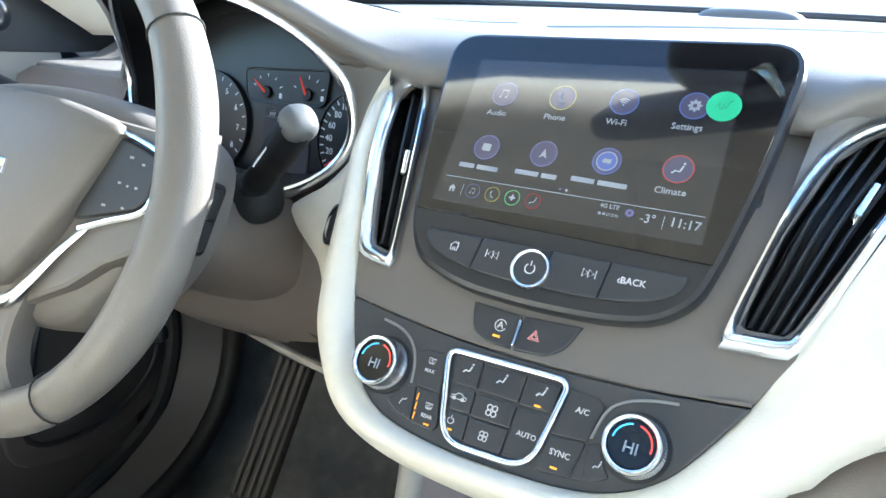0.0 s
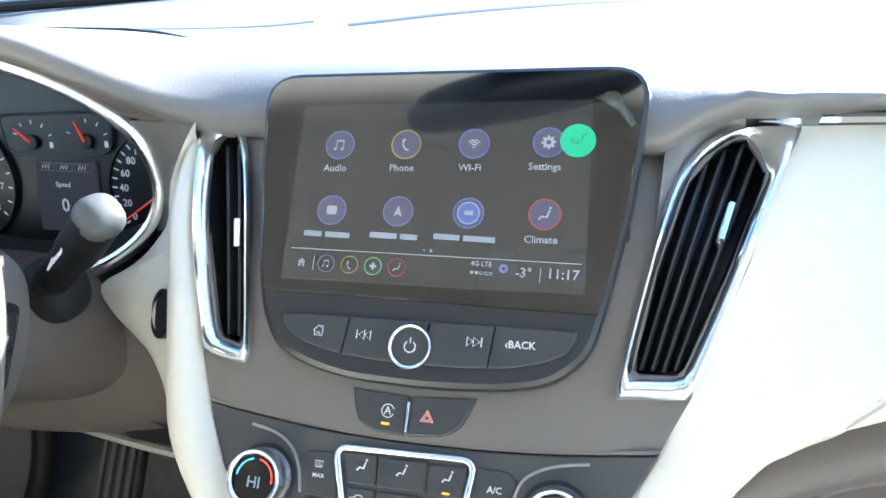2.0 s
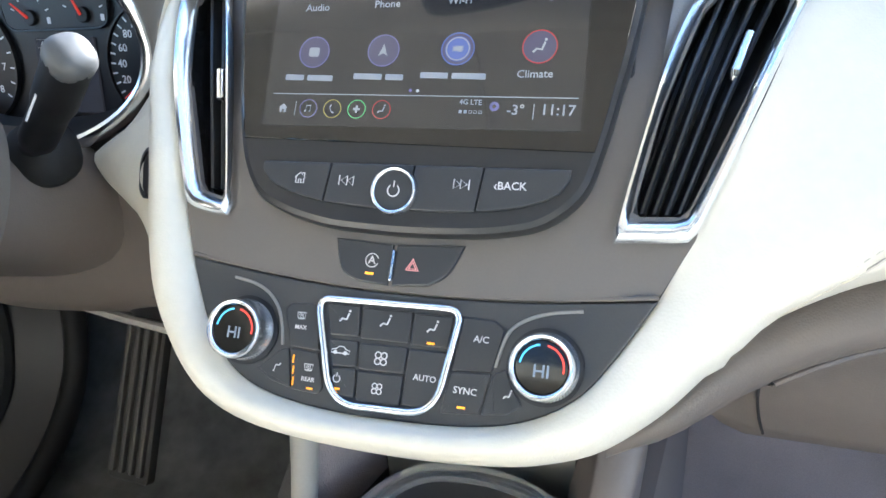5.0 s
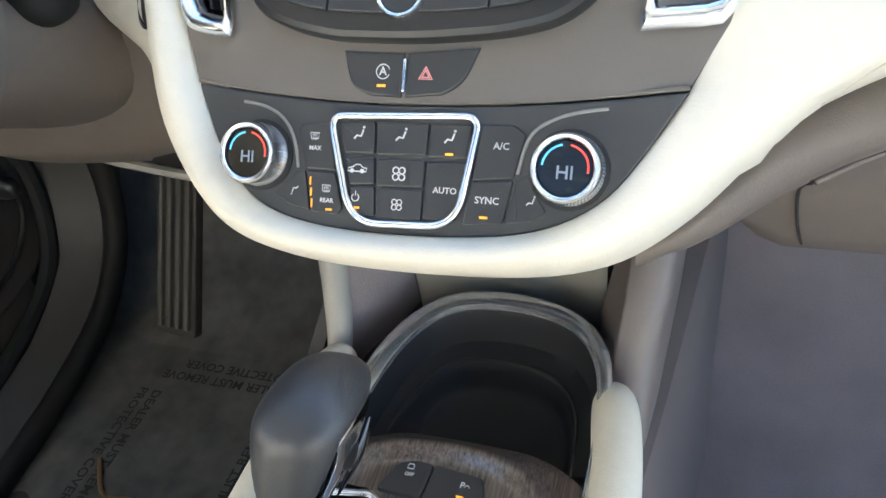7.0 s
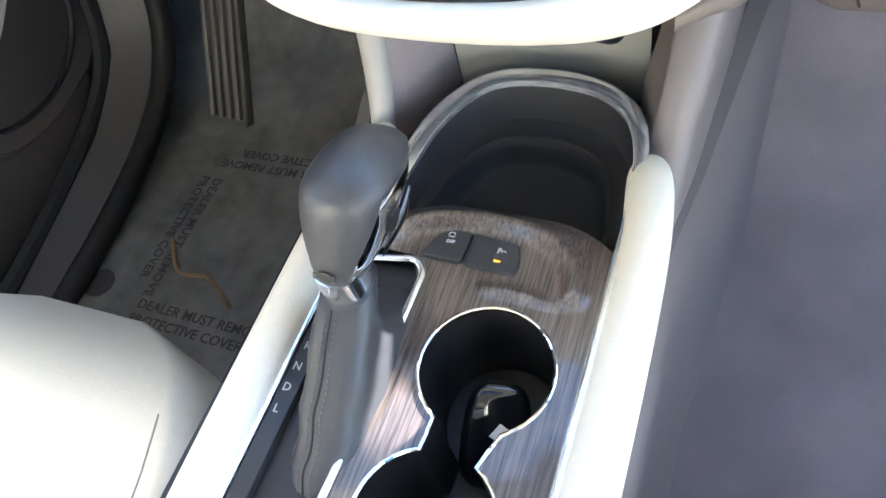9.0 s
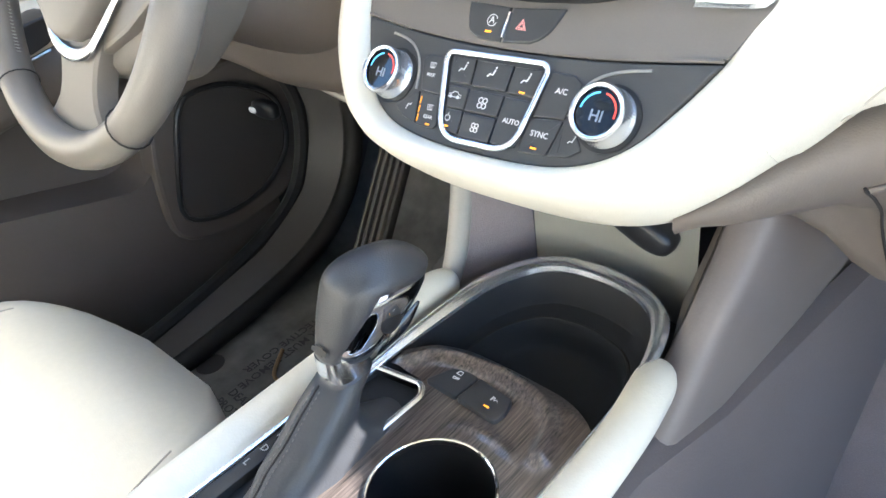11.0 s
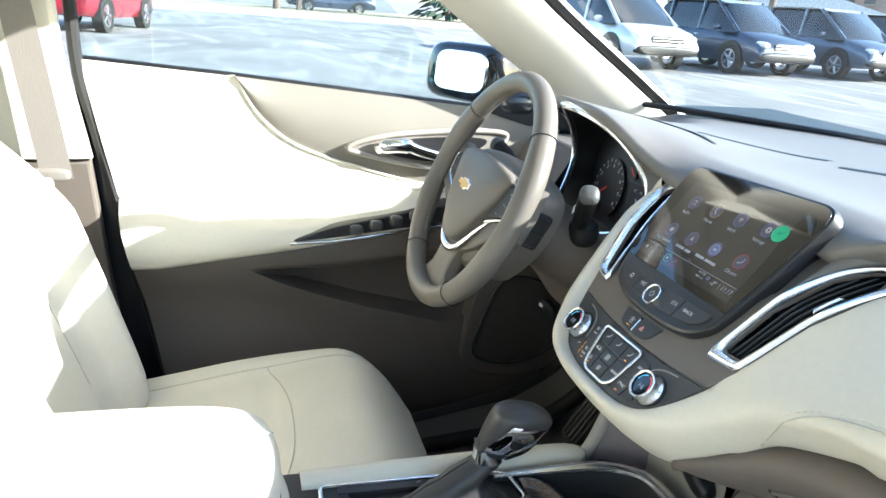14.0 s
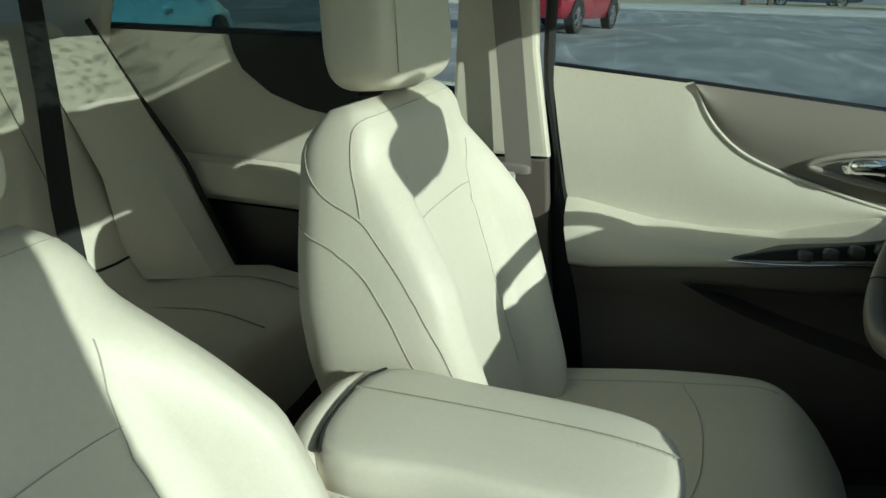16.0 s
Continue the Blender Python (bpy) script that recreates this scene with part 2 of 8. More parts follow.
def tube(path, r, closed=False, n=10, bm=None, flat_k=1.0, up=None, caps=True):
    """A round or oval bar along a path; r may be a list."""
    bm = bm or bmesh.new()
    P = [Vector(p) for p in path]
    m = len(P)
    rows = []
    prev = None
    for i in range(m):
        if closed:
            t = P[(i + 1) % m] - P[i - 1]
        else:
            t = P[min(i + 1, m - 1)] - P[max(i - 1, 0)]
        t.normalize()
        if up is not None:
            a = Vector(up) - t * t.dot(Vector(up))
        elif prev is None:
            a = t.orthogonal()
        else:
            a = prev - t * t.dot(prev)
        a.normalize()
        prev = a
        b = t.cross(a)
        rad = r[i] if isinstance(r, (list, tuple)) else r
        rows.append([P[i] + a * math.cos(q) * rad * flat_k + b * math.sin(q) * rad for q in [2 * math.pi * k / n for k in range(n)]])
    if closed:
        rows.append(rows[0])
    loft(rows, True, caps and not closed, bm)
    if closed:
        bmesh.ops.remove_doubles(bm, verts=bm.verts, dist=1e-6)
    return bm

def superloop(hw, hd, e=3.0, n=28):
    """A closed squarish oval."""
    out = []
    for k in range(n):
        a = 2 * math.pi * k / n
        c, s = math.cos(a), math.sin(a)
        out.append((hw * math.copysign(abs(c) ** (2 / e), c), hd * math.copysign(abs(s) ** (2 / e), s)))
    return out

def pillow(size, m=ID, e=3.2, nu=24, nv=14, bm=None):
    """A rounded cushion of that full size."""
    bm = bm or bmesh.new()
    rows = []
    for j in range(nv + 1):
        b = -math.pi / 2 + math.pi * j / nv
        cz, sz = abs(math.cos(b)) ** (2 / e), math.copysign(abs(math.sin(b)) ** (2 / e), math.sin(b))
        rows.append([m @ Vector((x * cz, y * cz, size[2] / 2 * sz)) for x, y in superloop(size[0] / 2, size[1] / 2, e, nu)])
    loft(rows, True, False, bm)
    bmesh.ops.remove_doubles(bm, verts=bm.verts, dist=1e-6)
    return bm

def disc(c, r, w0, w1, m=ID, n=32, bev=0.0005, bm=None):
    return slab([(c[0] + r * math.cos(2 * math.pi * k / n), c[1] + r * math.sin(2 * math.pi * k / n)) for k in range(n)], w0, w1, m, bev, bm)

def ring(c, r0, r1, w0, w1, m=ID, n=40, a0=0.0, a1=360.0, bm=None):
    """A flat ring, or an arc of one."""
    bm = bm or bmesh.new()
    full = abs(a1 - a0) >= 360
    k = n if full else n + 1
    rows = []
    for i in range(k):
        a = radians(a0 + (a1 - a0) * i / n)
        rows.append([m @ Vector((c[0] + r * math.cos(a), c[1] + r * math.sin(a), w)) for r, w in ((r0, w0), (r0, w1), (r1, w1), (r1, w0))])
    if full:
        rows.append(rows[0])
    loft(rows, True, not full, bm)
    if full:
        bmesh.ops.remove_doubles(bm, verts=bm.verts, dist=1e-7)
    return bm

def block(c, s, m=ID, bev=0.002, bm=None):
    """A box with eased edges about c with full size s."""
    hx, hy = s[0] / 2, s[1] / 2
    q = [(c[0] - hx, c[1] - hy), (c[0] + hx, c[1] - hy), (c[0] + hx, c[1] + hy), (c[0] - hx, c[1] + hy)]
    return slab(rounded(q, bev, 2), c[2] - s[2] / 2, c[2] + s[2] / 2, m, bev, bm)

def holed(outer, holes, z, m=ID, depth=0.0, bm=None):
    """A flat plate with holes, and walls down their edges."""
    bm = bm or bmesh.new()
    edges = []
    for loop in [outer, *holes]:
        vs = [bm.verts.new(m @ Vector((p[0], p[1], z))) for p in loop]
        edges += [bm.edges.new((vs[i], vs[(i + 1) % len(vs)])) for i in range(len(vs))]
        if depth:
            lo = [bm.verts.new(m @ Vector((p[0], p[1], z - depth))) for p in loop]
            for i in range(len(vs)):
                bm.faces.new((vs[i], vs[(i + 1) % len(vs)], lo[(i + 1) % len(vs)], lo[i]))
    bmesh.ops.triangle_fill(bm, edges=edges, use_beauty=True)
    return bm

def text(name, s, size, m, mat, parent, align="CENTER", deep=0.0001, label=""):
    """Printed characters as a thin mesh."""
    cu = bpy.data.curves.new(name, "FONT")
    cu.body, cu.size, cu.align_x, cu.align_y, cu.extrude, cu.resolution_u, cu.offset = s, size, align, "CENTER", deep, 2, size * 0.012
    tmp = bpy.data.objects.new(name, cu)
    me = bpy.data.meshes.new_from_object(tmp)
    bpy.data.objects.remove(tmp)
    me.transform(m)
    me.materials.append(mat)
    ob = new(name, me)
    ob.parent = parent
    return tagged(ob, label)

# ---- centre stack ----
def S(u, v, w=0.0):
    return STACK @ Vector((u, v, w))

def B(u, v, w=0.0):
    """A point of the stack's outer sides, which sweep away from the driver towards their tops."""
    k = max(0.0, min(1.0, (abs(u) - 0.1) / 0.025))
    q = (0.003 + 0.033 * max(0.0, (v - 0.05) / 0.075) ** 1.6) * k * k * (3 - 2 * k)
    return S(u + 0.21 * q, v + 0.45 * q, w - q) if u > 0 else S(u - 0.45 * q, v + 0.27 * q, w - 0.7 * q)

def on(u, v, w=0.0):
    return STACK @ Matrix.Translation((u, v, w))

SCREEN_FACE = STACK @ Matrix.Translation((0.104 * 0.026, -0.038 * 0.026, 0)) @ Matrix.Diagonal((0.974, 0.974, 1, 1))   # face of the raised screen

def G(u, v, w=0.0):
    return SCREEN_FACE @ Vector((u, v, w))

def on_glass(u, v, w=0.0):
    return SCREEN_FACE @ Matrix.Translation((u, v, w))

SEAM_TOP = [(-0.116, -0.048), (-0.072, -0.053), (-0.026, -0.0558), (0.024, -0.0558), (0.076, -0.0528), (0.129, -0.0465)]
WHITE_IN = [(-0.116, -0.051), (-0.106, -0.073), (-0.096, -0.091), (-0.081, -0.106), (-0.061, -0.115), (-0.029, -0.1195), (0.012, -0.1195), (0.051, -0.1165), (0.078, -0.109), (0.099, -0.095), (0.114, -0.074), (0.128, -0.0495)]

centre_stack = thing("centre_stack", "taupe plastic centre stack panel between two chrome air vents", "dashboard panel")
top_edge = [(0.129, -0.0465), (0.142, -0.02), (0.172, 0.07), (0.192, 0.128), (0.184, 0.1245), (0.14, 0.122), (-0.12, 0.122), (-0.158, 0.118), (-0.148, 0.05), (-0.126, -0.02)]
RI = [(0.1135, -0.0085), (0.117, -0.0105), (0.1345, -0.0095), (0.1385, -0.005), (0.158, 0.048), (0.1725, 0.0925), (0.1735, 0.0985), (0.1685, 0.1085), (0.1625, 0.117), (0.156, 0.1165), (0.148, 0.1112), (0.1345, 0.092), (0.1225, 0.044)]
LI = [(-0.1015, -0.013), (-0.1045, -0.0155), (-0.115, -0.0135), (-0.119, -0.0085), (-0.137, 0.048), (-0.1435, 0.098), (-0.141, 0.106), (-0.136, 0.1105), (-0.131, 0.1105), (-0.1275, 0.106), (-0.1205, 0.088), (-0.1095, 0.03)]
bm = holed([tuple(p) for p in spline([Vector(p) for p in SEAM_TOP], 4)] + top_edge[1:], [RI, LI], 0.0, ID, 0.004)
for v in bm.verts:
    v.co = B(*v.co)
part("upper_panel", bm, PANEL, centre_stack, "satin taupe plastic panel")
part("panel_edge", tube([S(p[0], p[1], -0.0012) for p in spline([Vector(q) for q in SEAM_TOP], 4)], 0.0012, n=6), PANEL, centre_stack)
part("backing", slab([(-0.11, -0.04), (0.12, -0.04), (0.1, 0.14), (-0.1, 0.14)], -0.05, -0.006, STACK, 0.002), BLACK, centre_stack)
low = [tuple(p) for p in spline([Vector(p) - Vector((0, 0.0018)) for p in SEAM_TOP], 4)] + [tuple(p) for p in spline([Vector(p) for p in WHITE_IN[::-1]], 4)][1:-1]
climate = thing("climate_control_panel", "dark grey climate control panel with chrome framed buttons", "control panel")
part("face_plate", slab(low, -0.028, -0.001, STACK, 0.0012), DARKPANEL, climate)

# touch screen
screen = thing("touch_screen", "black glossy touch screen showing round app icons, lit", "screen")
BEZEL = [(-0.1135, 0.1475), (0.1165, 0.158), (0.109, 0.077), (0.1, 0.025), (0.093, -0.004), (0.075, -0.0205), (0.049, -0.0265), (0.008, -0.0295), (-0.036, -0.0285), (-0.06, -0.0235), (-0.079, -0.0155), (-0.09, 0.002), (-0.0965, 0.025), (-0.105, 0.075)]
BZ = rounded(BEZEL, [0.024, 0.026, 0.02, 0.02, 0.015, 0.012, 0.012, 0.02, 0.02, 0.012, 0.012, 0.012, 0.015, 0.02], 6)
part("housing", slab(BZ, -0.006, 0.0085, STACK, 0.004), SATIN, screen, "black plastic surround")
GL = inset(BZ, 0.0035)
GLT = [p for p in GL if p[1] > 0.0155]
part("glass", slab(GLT, 0.0, 0.0095, STACK, 0.0006), GLOSS, screen, "glossy black cover glass")
LIT = material("lit_display_ground", (0.012, 0.012, 0.013), 0.03, 0, 3, 0.0, 0.1, coat=1.0, emit=0.2)
part("display", slab(rounded([(-0.086, 0.0245), (0.0865, 0.0285), (0.0835, 0.139), (-0.0885, 0.131)], 0.0005), 0.009, 0.00965, SCREEN_FACE, 0.0001), LIT, screen, "lit display area")
def glow(name, c, k=1.0):
    return material(name, tuple(v * 0.45 for v in c), 0.04, 0, 3, 0, 0.0, coat=1.0, emit=0.2 * k)
INK, DISC = glow("screen_white", (0.4, 0.42, 0.47), 0.45), glow("screen_icon_disc", (0.1, 0.095, 0.16), 0.5)
RIMS = {"violet": glow("screen_violet", (0.18, 0.17, 0.36), 0.55), "yellow": glow("screen_yellow", (0.36, 0.31, 0.08), 0.55), "blue": glow("screen_blue", (0.12, 0.17, 0.45), 0.6), "red": glow("screen_red", (0.45, 0.06, 0.07), 0.6), "green": glow("screen_green", (0.15, 0.5, 0.2), 0.7)}
WS = 0.0098

def note(m, s, parent, mat):
    """A pair of joined quavers."""
    bm = bmesh.new()
    for x in (-0.5, 0.45):
        disc((x * s - 0.12 * s, -0.55 * s), 0.2 * s, 0, 0.0001, m, 12, 0.00001, bm)
        block((x * s + 0.04 * s, 0.05 * s, 0.00005), (0.1 * s, 1.2 * s, 0.0001), m, 0.00001, bm)
    block((0.02 * s, 0.6 * s, 0.00005), (1.05 * s, 0.22 * s, 0.0001), m, 0.00001, bm)
    part("music_symbol", bm, mat, parent)

def receiver(m, s, parent, mat):
    bm = tube([m @ Vector((s * x, s * y, 0)) for x, y in ((-0.25, 0.75), (-0.5, 0.35), (-0.4, -0.2), (0.0, -0.7), (0.4, -0.75))], [s * 0.2, s * 0.14, s * 0.12, s * 0.14, s * 0.2], n=6, flat_k=1)
    part("phone_symbol", bm, mat, parent)

def arcs(m, s, parent, mat):
    bm = bmesh.new()
    for r in (0.35, 0.65, 0.95):
        ring((0, -0.55 * s), r * s, (r + 0.16) * s, 0, 0.0001, m, 12, 45, 135, bm)
    disc((0, -0.5 * s), 0.14 * s, 0, 0.0001, m, 10, 0.00001, bm)
    part("wireless_symbol", bm, mat, parent)

def gear(m, s, parent, mat):
    loop = []
    for k in range(32):
        a = 2 * math.pi * k / 32
        r = s * (0.95 if k % 4 < 2 else 0.7)
        loop.append((r * math.cos(a), r * math.sin(a)))
    bm = holed(loop, [[(0.3 * s * math.cos(2 * math.pi * k / 14), 0.3 * s * math.sin(2 * math.pi * k / 14)) for k in range(14)]], 0.0001, m)
    part("gear_symbol", bm, mat, parent)

def sitter(m, s, parent, mat):
    """A seat outline with an air arrow, as a plain slanted bar and dot."""
    bm = tube([m @ Vector((s * x, s * y, 0)) for x, y in ((0.55, 0.55), (0.25, -0.35), (-0.35, -0.25), (-0.75, -0.7))], s * 0.14, n=6)
    disc((0.62 * s, 0.85 * s), 0.18 * s, 0, 0.0002, m, 10, 0.00001, bm)
    part("airflow_symbol", bm, mat, parent)

def tile(m, s, parent, mat):
    part("tile_symbol", slab(rounded([(-0.7 * s, -0.6 * s), (0.7 * s, -0.6 * s), (0.7 * s, 0.6 * s), (-0.7 * s, 0.6 * s)], 0.3 * s), 0, 0.0001, m, 0.00002), mat, parent)

def arrow(m, s, parent, mat):
    part("arrow_symbol", slab([(-0.6 * s, -0.7 * s), (0, -0.35 * s), (0.6 * s, -0.7 * s), (0, 0.85 * s)], 0, 0.0001, m, 0.00002), mat, parent)

def plus(m, s, parent, mat):
    bm = block((0, 0, 0.00005), (1.5 * s, 0.5 * s, 0.0001), m, 0.00002)
    block((0, 0, 0.00008), (0.5 * s, 1.5 * s, 0.0001), m, 0.00002, bm)
    part("pad_symbol", bm, mat, parent)

def house(m, s, parent, mat):
    loop = [(-0.75, 0.05), (0, 0.75), (0.75, 0.05), (0.55, 0.05), (0.55, -0.7), (0.15, -0.7), (0.15, -0.2), (-0.15, -0.2), (-0.15, -0.7), (-0.55, -0.7), (-0.55, 0.05)]
    part("home_symbol", holed([(x * s, y * s) for x, y in loop], [], 0.0001, m), mat, parent)

ICONS = [(-0.062, 0.1065, "violet", note, "Audio"), (-0.0215, 0.1085, "yellow", receiver, "Phone"), (0.0185, 0.1105, "blue", arcs, "Wi-Fi"), (0.0605, 0.113, "blue", gear, "Settings"),
         (-0.061, 0.0665, "violet", tile, ""), (-0.021, 0.068, "violet", arrow, ""), (0.0197, 0.0695, "blue", None, ""), (0.062, 0.0713, "red", sitter, "Climate")]
BARS = material("screen_label_bar", (0.2, 0.21, 0.24), 0.3, 0, 3, 0, 0, emit=0.05)
for u, v, rim, sym, word in ICONS:
    ic = part("icon", disc((u, v), 0.0088, 0.0096, WS, SCREEN_FACE, 28, 0.00005), DISC, screen)
    part("icon_rim", ring((u, v), 0.0083, 0.009, WS, WS + 0.0001, SCREEN_FACE, 36), RIMS[rim], ic)
    if sym:
        sym(on_glass(u, v, WS + 0.0001), 0.0044, ic, INK)
    else:
        part("logo_disc", disc((u, v), 0.0068, WS, WS + 0.0001, SCREEN_FACE, 28, 0.00002), RIMS["blue"], ic)
        part("logo_ring", ring((u, v), 0.0058, 0.0064, WS + 0.0001, WS + 0.0002, SCREEN_FACE, 28), INK, ic)
        part("logo_bar", block((u, v, WS + 0.00015), (0.006, 0.0034, 0.0001), SCREEN_FACE, 0.0008), INK, ic)
    if word:
        text("caption", word, 0.0058, on_glass(u - 0.001, v - 0.0145, WS) @ pose(0, 0, 0, 0, 0, 2), INK, screen)
    else:
        wl = {-0.061: (0.011, 0.015), -0.021: (0.016, 0.010), 0.0197: (0.015, 0.018)}[u]
        x0 = u - (sum(wl) + 0.002) / 2 - 0.001
        for k, L in enumerate(wl):
            part("caption_bar", block((x0 + L / 2, v - 0.0145 + 0.0012 * (k == 5), WS + 0.00005), (L, 0.0032, 0.0001), SCREEN_FACE, 0.0006), BARS, screen)
            x0 += L + 0.002
part("rule", block((0.0015, 0.0438, WS), (0.166, 0.00055, 0.0001), SCREEN_FACE @ pose(0, 0, 0, 0, 0, 0.9), 0.0001), INK, screen)
for u, kind_ in ((-0.003, 0), (0.001, 1)):
    part("page_dot", disc((u, 0.0465), 0.0009, WS - 0.0001, WS, SCREEN_FACE, 10, 0.00002), INK if kind_ else RIMS["violet"], screen)
house(on_glass(-0.0745, 0.0345, WS), 0.0034, screen, INK)
part("divider", block((-0.0672, 0.0345, WS), (0.0004, 0.008, 0.0001), SCREEN_FACE, 0.0001), BARS, screen)
for u, c, sym in ((-0.0595, "violet", note), (-0.0455, "yellow", receiver), (-0.0315, "green", plus), (-0.0175, "red", sitter)):
    v = 0.0345 + (u + 0.0745) * 0.02
    ic = part("shortcut", ring((u, v), 0.0047, 0.0052, WS - 0.0001, WS, SCREEN_FACE, 24), RIMS[c], screen)
    sym(on_glass(u, v, WS), 0.0027, ic, INK)
text("status", "4G LTE", 0.0038, on_glass(0.030, 0.0412, WS), BARS, screen)
for k in range(5):
    part("signal_box", ring((0.0252 + 0.0026 * k, 0.0362), 0.0008 if k > 1 else 0.0, 0.0012, WS - 0.0001, WS, SCREEN_FACE, 4, 45, 405), BARS, screen)
part("map_pin", ring((0.0425, 0.0395), 0.001, 0.0025, WS - 0.0001, WS, SCREEN_FACE, 20), RIMS["violet"], screen)
text("temperature", "-3\u00b0", 0.0075, on_glass(0.0535, 0.0378, WS), INK, screen)
part("divider", block((0.0625, 0.0375, WS), (0.0004, 0.008, 0.0001), SCREEN_FACE, 0.0001), BARS, screen)
text("clock", "11:17", 0.0078, on_glass(0.0745, 0.0385, WS), INK, screen)
sticker = single("round_sticker", disc((0.0765, 0.1145), 0.0098, 0.0101, 0.0103, SCREEN_FACE, 40, 0.00005), GREEN, "round green paper sticker with a pen scribble on glass", "sticker")
part("scribble", tube([G(0.0765 + 0.001 * a, 0.1145 + 0.001 * b, 0.0103) for a, b in ((-4, -1), (-2.5, 2), (-2, -2), (-0.5, -2), (0, 1.5), (1, -1.5), (2.2, 0.5), (2.6, 3), (4.5, 4))], 0.00022, n=5), material("pen_ink", (0.02, 0.14, 0.08), 0.6), sticker)
PEEL = glass("clear_film", (0.8, 0.85, 0.85), 0.12)
rows = []
for j in range(7):
    t = j / 6
    rows.append([G(0.0885 + 0.0175 * t + (0.0055 - 0.004 * t) * q, 0.1415 - 0.0165 * t ** 1.6 + 0.006 * math.sin(math.pi * min(1, t * 1.3)) * (1 - abs(q)) + 0.001 * q, 0.0104 + 0.004 * math.sin(math.pi * t) * (1 - q * q)) for q in (-1, -0.6, -0.2, 0.2, 0.6, 1)])
single("film_scrap", shell(rows, 0.00015), PEEL, "torn curl of clear protective film on the screen corner", "film scrap")

# keys below the screen
KEYS_TOP = [(-0.081, 0.0045), (-0.0405, 0.0062), (0.0055, 0.0075), (0.0415, 0.009), (0.0845, 0.009)]
for i in range(4):
    u0, u1 = KEYS_TOP[i][0] + 0.0004, KEYS_TOP[i + 1][0] - 0.0004
    us = [u0 + (u1 - u0) * k / 10 for k in range(11)]
    def top(u):
        return KEYS_TOP[0][1] + (u - KEYS_TOP[0][0]) * 0.0275
    def low_(u):
        a = max(-1.0, min(1.0, (u - 0.0015) / 0.0825))
        return -0.0165 + 0.0198 * (1 - math.sqrt(max(0.0, 1 - abs(a) ** 2.6))) + 0.001 * a
    lp = [(u, top(u)) for u in us] + [(u - 0.0022 * (0 < i) * (k == 0) - 0.0022 * (i < 3) * (k == 10), min(low_(u), top(u) - 0.0006)) for k, u in list(enumerate(us))[::-1]]
    k = part("key", slab(lp, 0.004, 0.0105, SCREEN_FACE, 0.0008), BUTTON, screen)
    if i == 0:
        loop = [(-0.8, -0.05), (0, 0.75), (0.35, 0.4), (0.35, 0.7), (0.6, 0.7), (0.6, 0.15), (0.8, -0.05), (0.6, -0.05), (0.6, -0.75), (0.18, -0.75), (0.18, -0.25), (-0.18, -0.25), (-0.18, -0.75), (-0.6, -0.75), (-0.6, -0.05)]
        part("legend", tube([on_glass(-0.0575, -0.0035, 0.0106) @ Vector((x * 0.0038, y * 0.0038, 0)) for x, y in loop], 0.00028, True, 5), MARK, k)
    elif i == 3:
        text("legend", "\u2039BACK", 0.0056, on_glass(0.0555, -0.001, 0.0106) @ pose(0, 0, 0, 0, 0, 2), MARK, k)
    else:
        s = 1 if i == 2 else -1
        uc, vc = (0.0305, -0.0015) if i == 2 else (-0.0305, -0.0035)
        bm = bmesh.new()
        for q in (0, 1):
            t0 = uc + s * (q - 1) * 0.0035
            tube([G(x, y, 0.0106) for x, y in ((t0, vc - 0.0024), (t0 + s * 0.0034, vc), (t0, vc + 0.0024))], 0.0004, True, 5, bm)
        tube([G(uc + s * 0.0044, vc + y, 0.0106) for y in (-0.0025, 0.0025)], 0.00035, n=5, bm=bm)
        part("legend", bm, MARK, k)

def knob(parent, c, r, h, name="knob", teeth=60):
    """A knurled chrome ring knob."""
    rows = []
    n = teeth * 2
    for rr, w, kn in ((r * 1.05, 0.0, 0), (r * 1.05, h * 0.15, 0), (r, h * 0.2, 1), (r, h * 0.8, 1), (r * 0.985, h * 0.93, 0), (r * 0.93, h, 0), (r * 0.84, h * 0.98, 0), (r * 0.8, h * 0.9, 0)):
        rows.append([S(c[0] + (rr - (0.0005 if kn and k % 2 else 0)) * math.cos(2 * math.pi * k / n), c[1] + (rr - (0.0005 if kn and k % 2 else 0)) * math.sin(2 * math.pi * k / n), w) for k in range(n)])
    return part(name, loft(rows, True), KNURL, parent, "knurled satin chrome ring", angle=60)

vk = knob(screen, (-0.0003, -0.0085), 0.0122, 0.0155, "volume_knob", 44)
part("knob_face", disc((-0.0003, -0.0085), 0.0101, 0.004, 0.014, STACK, 36, 0.0006), BUTTON, vk)
bm = ring((-0.0003, -0.0085), 0.0026, 0.0033, 0.014, 0.0141, STACK, 24, 125, 415)
block((-0.0003, -0.0052, 0.01405), (0.0006, 0.0032, 0.0001), STACK, 0.00002, bm)
part("power_symbol", bm, MARK, vk)

# hazard and auto-stop switches
haz = thing("switch_pair", "dark grey hazard and auto-stop switches below the screen", "switch")
HZ = [tuple(p) for p in spline([Vector(p) for p in [(-0.0325, -0.0325), (-0.0295, -0.044), (-0.026, -0.050), (-0.018, -0.0538)]], 4)]
HZR = [tuple(p) for p in spline([Vector(p) for p in [(0.019, -0.0528), (0.026, -0.049), (0.031, -0.043), (0.036, -0.031)]], 4)]
part("auto_stop_switch", slab(HZ + [(-0.0012, -0.0545), (-0.0008, -0.0335)], -0.004, 0.0012, STACK, 0.0012), BUTTON, haz)
part("hazard_switch", slab([(0.0008, -0.0335), (0.0004, -0.0545)] + HZR, -0.004, 0.0012, STACK, 0.0012), BUTTON, haz)
